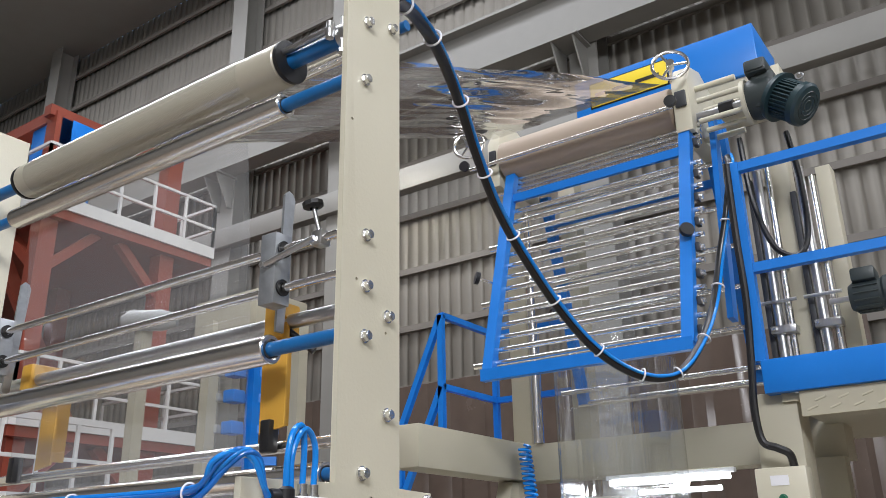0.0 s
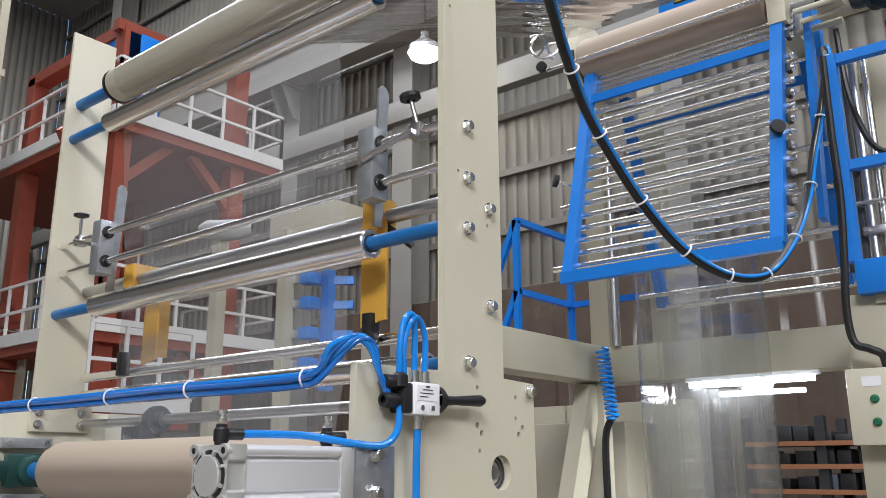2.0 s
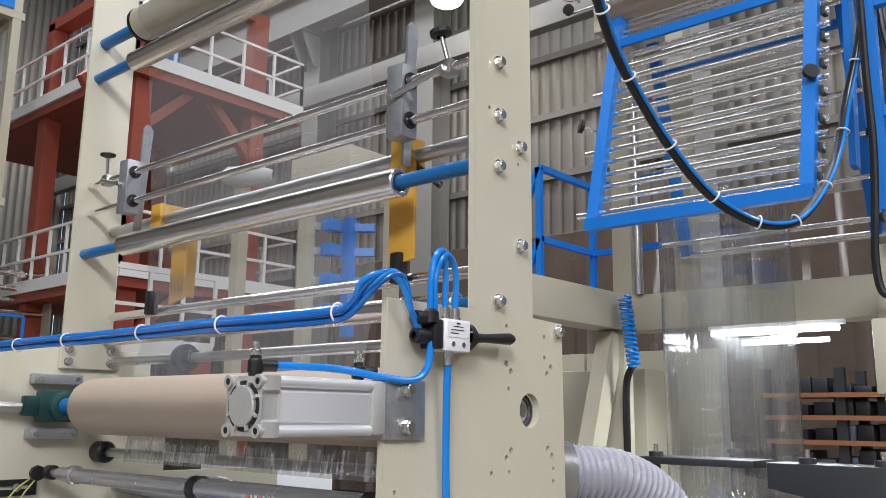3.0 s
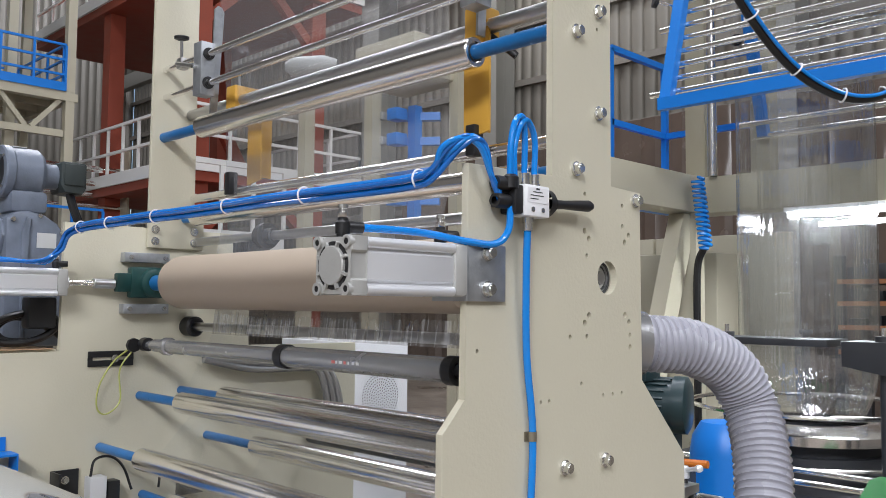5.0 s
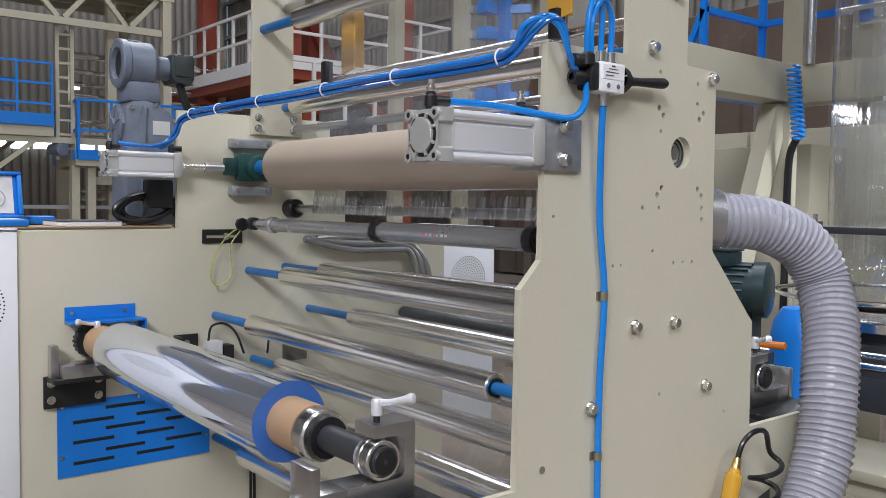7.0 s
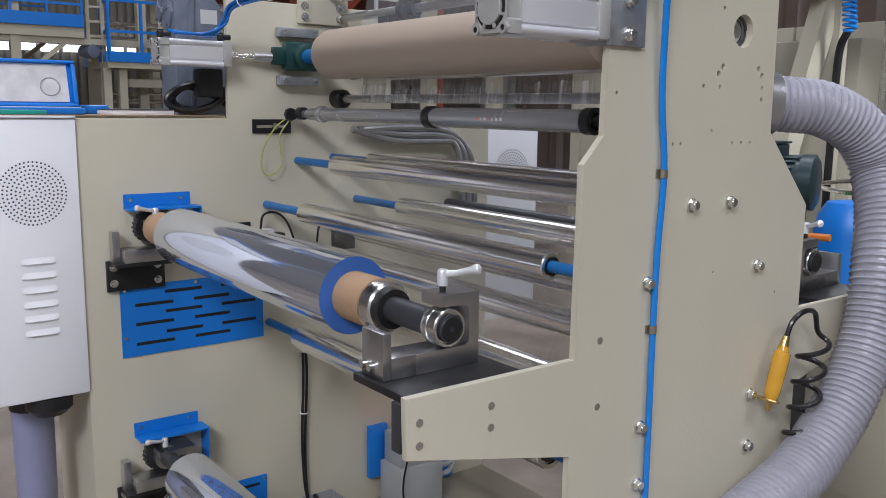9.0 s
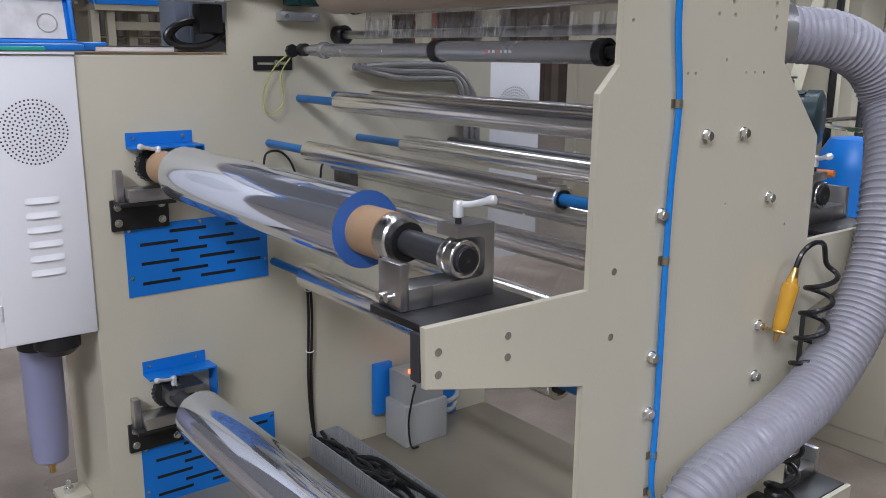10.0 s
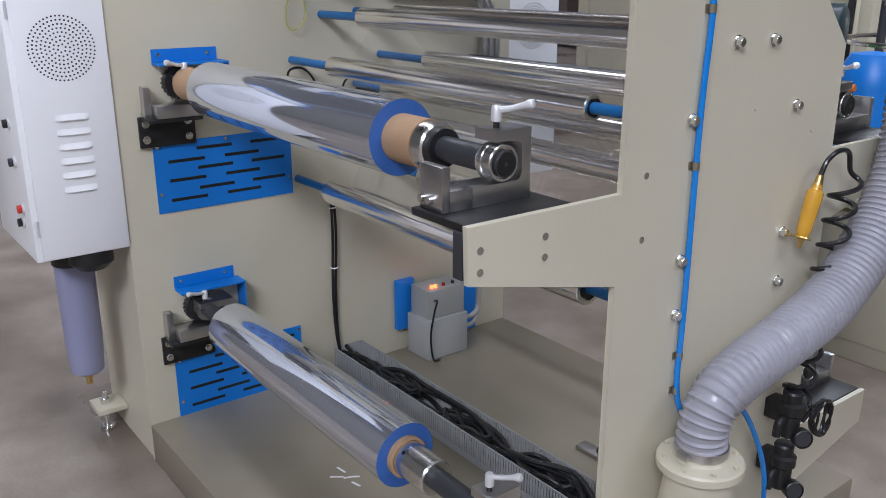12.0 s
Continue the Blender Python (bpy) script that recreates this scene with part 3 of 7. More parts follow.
def air_cylinder(x, y0, y1, z, s, rod, group="pneumatic cylinders"):
    """Profile-barrel pneumatic cylinder lying along y, end cap towards the operator."""
    t = thing("pneumatic_cylinder", (x, y0, z), "aluminium pneumatic cylinder with ribbed barrel and push-in fittings", "cylinder", group)
    h = s / 2
    cap = part("end_cap", prism([(x + h * p, z + h * q) for p, q in ((-0.98, -0.5), (-0.86, -0.42), (-0.86, 0.42), (-0.98, 0.5), (-0.98, 0.98), (-0.5, 0.98), (-0.42, 0.88), (0.42, 0.88), (0.5, 0.98), (0.98, 0.98), (0.98, 0.5),
                                (0.86, 0.42), (0.86, -0.42), (0.98, -0.5), (0.98, -0.98), (0.5, -0.98), (0.42, -0.88), (-0.42, -0.88), (-0.5, -0.98), (-0.98, -0.98))], "y", y0, y0 + 0.026, bevel=0.0025), ALUCAST, t, "cast end cap with four tie-rod bosses")
    part("end_plug", lathe((x, y0 + 0.001, z), -Y, [(0, h * 0.66), (0.005, h * 0.66), (0.006, h * 0.62), (0.006, 0)], 36), ALUCAST, cap)
    part("groove", lathe((x, y0 + 0.002, z), -Y, [(0, h * 0.66), (0.0028, h * 0.66), (0.0028, h * 0.81), (0, h * 0.81)], 36), BLACK, cap)
    for k in range(8):
        a = k * math.pi / 4 + math.pi / 8
        p = Vector((x + h * 0.58 * math.cos(a), y0 - 0.0018, z + h * 0.58 * math.sin(a)))
        part("web_rib", bar(p, p + Vector((h * 0.25 * math.cos(a), 0, h * 0.25 * math.sin(a))), 0.0055, 0.0035), ALUCAST, cap)
    for sx in (-1, 1):
        for sz in (-1, 1):
            part("tie_rod_nut", lathe((x + sx * h * 0.78, y0 + 0.004, z + sz * h * 0.78), -Y, [(0, h * 0.22), (0.008, h * 0.22), (0.008, h * 0.12), (0.003, h * 0.11), (0.003, 0)], 18), ALUCAST, cap)
            part("tie_rod_hole", cyl((x + sx * h * 0.78, y0 - 0.001, z + sz * h * 0.78), (x + sx * h * 0.78, y0 - 0.0035, z + sz * h * 0.78), h * 0.105, seg=12), BLACK, cap)
    a, b, k = y0 + 0.026, y1 - 0.026, h * 0.90
    pr = [(-k * 0.84, -k), (k * 0.84, -k), (k * 0.84, -k * 0.60), (k * 0.90, -k * 0.55), (k * 0.97, -k * 0.50), (k * 0.97, k * 0.50), (k * 0.90, k * 0.55), (k * 0.84, k * 0.60), (k * 0.84, k), (-k * 0.84, k), (-k * 0.84, k * 0.60), (-k * 0.97, k * 0.50), (-k * 0.97, -k * 0.50), (-k * 0.84, -k * 0.60)]
    part("barrel", prism([(x + p, z + q) for p, q in pr], "y", a, b, bevel=0.001), ALU, t)
    for sx in (-1, 1):
        for sz in (-1, 1):
            part("rail_tube", cyl((x + sx * h * 0.80, a, z + sz * h * 0.79), (x + sx * h * 0.80, b, z + sz * h * 0.79), h * 0.185, seg=20), ALU, t)
    part("end_cap", box((x - h * 0.97, b, z - h * 0.97), (x + h * 0.97, y1, z + h * 0.97), 0.006), ALUCAST, t)
    for yy in (y0 + 0.014, y1 - 0.02):
        f = part("fitting", lathe((x, yy, z + h - 0.001), Z, [(0, 0.008), (0.004, 0.008), (0.004, 0.0095), (0.018, 0.0095), (0.021, 0.007), (0.024, 0.007)], 16), BLACK, t, "black flow-control fitting")
        part("adjusting_screw", lathe((x, yy, z + h + 0.022), Z, [(0, 0.005), (0.003, 0.0068), (0.008, 0.0068), (0.009, 0.0045), (0.012, 0.0045), (0.013, 0.0062), (0.018, 0.0062), (0.018, 0)], 14), BOLT, f)
        part("elbow", cyl((x, yy, z + h + 0.012), (x + 0.006, yy + 0.026, z + h + 0.012), 0.0075), BLACK, f)
    if rod:
        part("piston_rod", cyl((x, y1, z), (x, y1 + 0.08, z), 0.0085), CHROME, t)
        part("rod_collar", lathe((x, y1, z), Y, [(0, 0.018), (0.008, 0.018), (0.008, 0.0085)], 20), ALU, t)
        part("rod_end", lathe((x, y1 + 0.075, z), Y, [(0, 0.008), (0, 0.013), (0.055, 0.013), (0.055, 0.0)], 20), STEEL, t)
    return t


CZ = 1.566
air_cylinder(-1.248, 0.868, 1.074, CZ, 0.074, False)
air_cylinder(FX + 0.022, 0.868, 1.068, CZ, 0.070, True)
t = thing("cylinder_bracket", (NX1, 1.11, CZ - 0.04), "galvanised bracket plate bolted to the side plate", "bracket")
part("plate", box((NX1 + 0.0005, 1.072, 1.524), (NX1 + 0.006, 1.153, 1.604), 0.001), GALV, t)
part("flange", box((-1.285, 1.0742, 1.524), (NX1 + 0.006, 1.0765, 1.604), 0.0008), GALV, t)
for z in (1.592, 1.541):
    hexbolt((NX1 + 0.006, 1.112, z), X, 0.016, t)

# clamp bars with galvanised heads, ochre guide blades
RODS = [(1.328, 2.163, 0.0085), (1.331, 2.087, 0.0085), (1.41, 2.049, 0.0145), (1.425, 1.812, 0.012), (1.44, 1.69, 0.0125)]
for y, z, r in RODS:
    solid("guide_rod", cyl((FX + 0.001, y, z), (NX0 - 0.001, y, z), r, seg=20), CHROME if r < 0.0125 else STEEL, "bare steel cross rod between the side plates", "rod", "cross rods")
for x, s in ((-1.44, 1), (-2.405, -1)):
    t = thing("rod_clamp", (x, 1.33, 2.06), "galvanised clamp block holding two rods, with a star knob", "clamp", "rod clamps")
    part("block", box((x - 0.02, 1.308, 2.055), (x + 0.02, 1.35, 2.195), 0.002), GALV, t)
    for z in (2.163, 2.087):
        part("bush", lathe((x + 0.0205, 1.329, z), X, [(0, 0.009), (0, 0.016), (0.004, 0.016), (0.004, 0.009)], 20), BLACK, t)
        part("bush", lathe((x - 0.0205, 1.329, z), -X, [(0, 0.009), (0, 0.016), (0.004, 0.016), (0.004, 0.009)], 20), BLACK, t)
    part("strip", prism([(1.365, 2.02), (1.385, 2.02), (1.40, 2.30), (1.393, 2.312), (1.382, 2.316), (1.372, 2.305)], "x", x - 0.033, x - 0.027), GALV, t, "upright galvanised strip")
    hx = x + s * 0.115
    part("cross_head", box((hx - 0.014, 1.315, 2.148), (hx + 0.014, 1.343, 2.178), 0.005), STEEL, t)
    part("knob_stem", cyl((hx, 1.325, 2.175), (hx - s * 0.01, 1.318, 2.225), 0.004), STEEL, t)
    k = lathe((hx - s * 0.01, 1.318, 2.222), (-0.15 * s, -0.1, 1), [(0, 0.008), (0.004, 0.02), (0.012, 0.02), (0.015, 0.012), (0.015, 0)], 10)
    part("star_knob", k, BLACK, t)
    part("link", sweep([(hx, 1.312, 2.16), (x, 1.302, 2.13)], 0.006), STEEL, t)
    part("pivot", cyl((x - 0.004, 1.308, 2.13), (x - 0.004, 1.296, 2.13), 0.006, seg=12), BOLT, t)
for x, gy in ((-1.497, 0.02), (-2.365, 0.085)):
    t = thing("edge_guide", (x, 1.40, 1.83), "ochre-painted sheet-metal edge guide clamped on a cross rod", "guide", "edge guides")
    part("blade", prism([(x - 0.035, 1.835), (x + 0.03, 1.845), (x + 0.03, 2.03), (x + 0.024, 2.06), (x - 0.03, 2.06), (x - 0.035, 2.03)], "y", 1.376 + gy, 1.382 + gy, bevel=0.001), ORANGE, t)
    part("clamp", box((x - 0.026, 1.385, 2.015), (x + 0.02, 1.385 + max(0.055, gy), 2.088), 0.006), ORANGE, t)
    part("side_flange", box((x - 0.035, 1.383 + gy, 1.86), (x - 0.031, 1.45 + gy, 2.03), 0.001), ORANGE, t)
    part("blade_holder", box((x - 0.02, 1.384, 1.80), (x + 0.005, 1.41, 1.86), 0.003), BLACK, t)
    part("clamp_lever", cyl((x + 0.02, 1.41, 2.03), (x + 0.06, 1.44, 1.99), 0.007), BLACK, t)
    part("screw", cyl((x, 1.41, 2.088), (x, 1.41, 2.12), 0.0035), STEEL, t)
    part("screw_head", cyl((x, 1.41, 2.118), (x, 1.41, 2.126), 0.012, seg=16), BLACK, t)

# grey spreader tube
t = thing("spreader_bar", (-1.93, 1.27, 1.38), "grey two-diameter pipe with black rings and a rating label", "pipe")
part("pipe", lathe((-2.545, 1.27, 1.407), X, [(0, 0), (0, 0.011), (0.03, 0.012), (0.034, 0.016), (0.09, 0.018), (0.093, 0.0225), (0.11, 0.0225), (0.113, 0.0175), (0.62, 0.0175), (0.62, 0)], 32), GREYTUBE, t)
part("sleeve", lathe((-1.927, 1.27, 1.407), X, [(0, 0), (0, 0.022), (0.495, 0.022), (0.495, 0)], 32), GREYTUBE, t)
for x, w in ((-1.94, 0.026), (-1.44, 0.022)):
    part("ring", lathe((x, 1.27, 1.407), X, [(0, 0.016), (0, 0.0255), (w, 0.0255), (w, 0.016)], 32), BLACK, t)
part("end_boss", cyl((-1.42, 1.27, 1.407), (NX0 - 0.001, 1.27, 1.407), 0.012), BLACK, t)
part("spindle", cyl((FX + 0.01, 1.262, 1.41), (-2.545, 1.27, 1.407), 0.005), STEEL, t)
part("star_knob", lathe((FX + 0.03, 1.25, 1.405), X, [(0, 0.006), (0, 0.019), (0.012, 0.019), (0.014, 0)], 8), BLACK, t)
part("collar", lathe((-2.57, 1.268, 1.408), X, [(0, 0.006), (0, 0.018), (0.025, 0.018), (0.025, 0.006)], 20), BLACK, t)
for i, w in enumerate((0.014, 0.006, 0.010, 0.008, 0.005, 0.009, 0.011)):
    x = -1.74 + i * 0.0125
    part("label_mark", box((x, 1.2474, 1.404), (x + w * 0.75, 1.2482, 1.4095)), mat("label_ink", (0.42, 0.10, 0.09) if i in (0, 3) else (0.5, 0.5, 0.5), 0.6), t)
t = thing("slotted_bracket", (FX, 1.2, 1.36), "black slotted bracket with a zinc screw on the plate", "bracket")
bm = box((FX + 0.001, 1.144, 1.350), (FX + 0.005, 1.266, 1.366), 0.001)
box((FX + 0.001, 1.144, 1.374), (FX + 0.005, 1.266, 1.39), 0.001, bm)
box((FX + 0.001, 1.144, 1.366), (FX + 0.005, 1.156, 1.374), bm=bm)
box((FX + 0.001, 1.25, 1.366), (FX + 0.005, 1.266, 1.374), bm=bm)
part("plate", bm, BLACK, t)
hexbolt((FX + 0.005, 1.215, 1.37), X, 0.014, t)
solid("earth_wire", sweep(spline([(FX + 0.03, 1.24, 1.395), (FX + 0.025, 1.20, 1.36), (FX + 0.02, 1.168, 1.30), (FX + 0.02, 1.165, 1.245), (FX + 0.02, 1.19, 1.228), (FX + 0.02, 1.225, 1.26), (FX + 0.02, 1.222, 1.34), (FX + 0.03, 1.25, 1.39)]), 0.0022, 6), YWIRE, "thin yellow-green earth wire hanging in a loop", "wire")

# ---- film in the winder ----


def sheet(name, pts, x0, x1, material, label, ripple=0.0, nx=24, kind=""):
    """Web of film along a path of (y, z), between x0 and x1."""
    bm, rows = bmesh.new(), []
    path = [Vector((0, p[0], p[1])) for p in pts]
    for j, p in enumerate(path):
        row = []
        for i in range(nx + 1):
            x = x0 + (x1 - x0) * i / nx
            o = ripple * (noise.noise(Vector((x * 9, p.y * 2, p.z * 2.2))) + 0.5 * noise.noise(Vector((x * 23, p.y * 3, p.z * 4))))
            row.append(bm.verts.new((x, p.y + o, p.z + o * 0.3)))
        rows.append(row)
    for A, B in zip(rows, rows[1:]):
        for i in range(nx):
            bm.faces.new((A[i], A[i + 1], B[i + 1], B[i]))
    ob = solid(name, bm, material, label, "film", kind=kind)
    ob.visible_shadow = False
    return ob


def steps(a, b, n):
    return [(a[0] + (b[0] - a[0]) * i / n, a[1] + (b[1] - a[1]) * i / n) for i in range(n + 1)]


sheet("film_web", steps((1.352, 2.475), (1.39, 2.1), 6) + steps((1.395, 2.0), (1.40, 1.75), 5)[0:] + steps((1.385, 1.7), (1.366, 1.57), 4), -2.40, -1.57, WEB, "taut sheet of clear plastic film running down the winder", 0.002)
sheet("film_web", steps((1.362, 1.555), (1.345, 1.44), 5), -2.36, -1.46, SHINY, "rippled shiny film below the nip rollers", 0.005, 60)
sheet("film_web", steps((1.345, 1.438), (1.262, 1.27), 7), -2.36, -1.46, FILM, "clear film running down to the first guide roller", 0.002, 40)
sheet("film_web", steps((1.312, 1.262), (1.210, 1.15), 5) + steps((1.195, 1.115), (1.284, 1.015), 5), -2.36, -1.46, FILM, "clear film threaded between the guide rollers", 0.003)
sheet("film_web", steps((1.20, 1.12), (1.33, 1.02), 5) + steps((1.30, 0.98), (1.21, 0.81), 5), -2.36, -1.46, LOOSE, "loose rippled film threaded to the lower rollers", 0.006, 40)
sheet("film_web", steps((1.385, 1.26), (1.480, 1.165), 5) + steps((1.505, 1.12), (1.41, 0.99), 5), -2.36, -1.46, FILM, "clear film threaded between the rear guide rollers", 0.003)
# wrap on the tension roller and web arriving from the tower
wrap = [(TRY + 0.0478 * math.cos(radians(a)), TRZ + 0.0478 * math.sin(radians(a))) for a in range(-90, 271, 10)]
sheet("film_wrap", wrap, -2.36, -1.55, WRAP, "clear film wrapped round the tension roller", 0.0)


def overhead_web():
    bm, rows = bmesh.new(), []
    n, k = 30, 40
    for j in range(n + 1):
        f = j / n
        y = 1.36 + f * 2.27
        z = 2.655 + f * 0.985 + 0.02 * math.sin(math.pi * f)
        xa, xb = -2.34 + 0.02 * f, -1.56 + 0.13 * f
        row = []
        for i in range(k + 1):
            x = xa + (xb - xa) * i / k
            o = 0.018 * noise.noise(Vector((x * 8, y * 1.1, 1))) + 0.010 * noise.noise(Vector((x * 19, y * 2.0, 5)))
            row.append(bm.verts.new((x, y, z + o * (0.3 + math.sin(math.pi * f)))))
        rows.append(row)
    for A, B in zip(rows, rows[1:]):
        for i in range(k):
            bm.faces.new((A[i], A[i + 1], B[i + 1], B[i]))
    ob = solid("overhead_film", bm, TOPFILM, "wide rippled web of clear film from the tower to the winder", "film")
    ob.visible_shadow = False


overhead_web()

# ---- winding rolls and their chucks ----


def wound_roll(y, z, x0, x1, R, c0, c1, label, rough_end):
    t = thing("film_roll", (-2.0, y, z), label, "film roll", "winding rolls")
    L = x1 - x0
    part("film", lathe((x0, y, z), X, [(0, R - 0.001), (0.001, R), (L, R)], 72), ROLLFILM, t, "glossy silvery wound film")
    part("film_edge", lathe((x1 - 0.0003, y, z), X, [(0, R - 0.0002), (0, 0.0437)], 72), ROLLEDGE, t, "blue-tinted edge of the wound film")
    part("film_edge", lathe((x0, y, z), -X, [(0, R - 0.003), (0, 0.044)], 48), ROLLEDGE, t)
    part("core", lathe((c0, y, z), X, [(0, 0.0375), (0, 0.0435), (c1 - c0, 0.0435), (c1 - c0, 0.0375)], 40), CARD, t, "brown cardboard core")
    return t


def winding_shaft(y, z, xa, xb, collar, big):
    t = thing("winding_shaft", (-1.9, y, z), "black steel winding shaft with an aluminium core chuck and end bearing", "shaft", "winding shafts")
    part("rod", cyl((xa, y, z), (xb - 0.001, y, z), 0.0215, seg=32), DARK, t)
    c = part("core_chuck", lathe((collar, y, z), X, [(-0.03, 0.03), (-0.03, 0.037), (0.002, 0.037), (0.002, 0.042), (0.03, 0.042), (0.034, 0.039), (0.034, 0.0225)] if big else [(-0.03, 0.03), (-0.03, 0.037), (0.09, 0.037), (0.094, 0.034), (0.094, 0.022)], 40), BOLT, t, "bright machined core chuck")
    for a in (40, 130, 220, 310):
        d = Vector((0, math.cos(radians(a)), math.sin(radians(a))))
        p = Vector((collar + 0.017, y, z)) + d * (0.0415 if big else 0.0365)
        part("set_screw", cyl(p, p + d * 0.0012, 0.0045, seg=12), BLACK, c)
    part("chuck_ring", lathe((collar + 0.034, y, z), X, [(0, 0.0225), (0, 0.033), (0.012, 0.033), (0.012, 0.0225)], 32), BLACK, t)
    b = part("end_bearing", lathe((xb - 0.042, y, z), X, [(0, 0.0215), (0, 0.0285), (0.002, 0.0295), (0.014, 0.0295), (0.015, 0.0287), (0.017, 0.0287), (0.018, 0.0298), (0.034, 0.0298), (0.036, 0.0285), (0.036, 0.0245), (0.031, 0.024), (0.031, 0.0215)], 40), BOLT, t, "steel roller bearing on the shaft end")
    part("end_face", lathe((xb - 0.012, y, z), X, [(0, 0.0215), (0.01, 0.0205), (0.012, 0.0185), (0.012, 0.004), (0.007, 0.002), (0.007, 0)], 32), BLACK, b)
    return t


def lever_at(p, d, t):
    """Clamping lever: stem, barrel and tapered arm with a ball end."""
    p, d = Vector(p), Vector(d)
    part("stem", cyl(p, p + Z * 0.011, 0.005, seg=14), BLACK, t)
    part("lever_hub", lathe(p + Z * 0.010, Z, [(0, 0.0075), (0.001, 0.0085), (0.021, 0.0085), (0.025, 0.0065), (0.026, 0)], 18), ALU, t)
    a = p + Z * 0.028
    part("lever_arm", sweep([a, a + d * 0.022 + Z * 0.003, a + d * 0.045 + Z * 0.009, a + d * 0.052 + Z * 0.0105, a + d * 0.058 + Z * 0.012, a + d * 0.0605 + Z * 0.0125], 0.006, 14, radii=[0.0055, 0.0045, 0.0055, 0.0082, 0.0072, 0.002]), ALU, t)


def near_chuck(y, z, s=1, group="shaft chucks"):
    """Cradle block on the near arm: back block with a slot, base, front stop and clamp lever. s=-1 mirrors it along y."""
    t = thing("shaft_chuck", (-1.28, y, z - 0.075), "machined steel shaft chuck with a clamping lever on a black plate", "chuck", group)
    x0, x1 = -1.352, -1.300

    def yy(a, b):
        return (y + s * a, y + s * b) if s > 0 else (y + s * b, y + s * a)
    a, b = yy(-0.128, 0.085)
    part("mounting_plate", box((x0 - 0.012, a, z - 0.074), (-1.234, b, z - 0.062), 0.001), BLACK, t)
    pr = [(-0.06, -0.062), (0.058, -0.062), (0.058, 0.051), (-0.014, 0.051), (-0.014, 0.033), (0.028, 0.033), (0.036, 0.030), (0.040, 0.022), (0.040, -0.020), (0.036, -0.029), (0.028, -0.032), (-0.06, -0.030)]
    part("block", prism([(y + s * p, z + q) for p, q in pr], "x", x0, x1, bevel=0.001), STEEL, t, "ground steel block with a rounded slot")
    a, b = yy(-0.103, -0.06)
    part("base_bar", box((x0, a, z - 0.062), (x1, b, z - 0.030), 0.001), STEEL, t)
    a, b = yy(-0.118, -0.1035)
    st = part("front_stop", box((x0 - 0.004, a, z - 0.0615), (x1 + 0.001, b, z + 0.008), 0.001), STEEL, t)
    for xx in (x0 + 0.006, x0 + 0.026):
        p = Vector((xx, y - s * 0.118, z - 0.045))
        part("cap_screw", cyl(p, p - Y * s * 0.008, 0.0062, seg=14), BOLT, st)
    lever_at((x0 + 0.03, y + s * 0.004, z + 0.051), Vector((0.75, 0.45 * s, 0)).normalized(), t)
    return t


RY, UZ, LZ = 0.843, 1.104, 0.46
wound_roll(RY, UZ, -2.405, -1.572, 0.069, -2.565, -1.492, "roll of clear film on a cardboard core, glossy and silvery", True)
wound_roll(RY, LZ, -2.40, -1.577, 0.069, -2.405, -1.565, "smaller roll of clear film on a cardboard core", True)
winding_shaft(RY, UZ, -2.62, -1.292, -1.492, True)
winding_shaft(RY, LZ, -2.62, -1.292, -1.565, False)
near_chuck(RY, UZ)
near_chuck(RY, LZ)
near_chuck(1.853, UZ, -1)
near_chuck(1.853, LZ, -1)
winding_shaft(1.853, UZ, -2.62, -1.292, -1.522, True)
winding_shaft(1.853, LZ, -2.62, -1.292, -1.585, False)
for s, cy in ((1, 0.709), (-1, 1.987)):
    for z in (1.043, 0.397):
        solid("arm_edge_plate", box((NX0 - 0.022, min(cy, cy + s * 0.012), z - 0.083), (NX0 - 0.001, max(cy, cy + s * 0.012), z - 0.012), 0.001), DARK, "black end plate of the side-plate arm", "plate", "arm end plates")

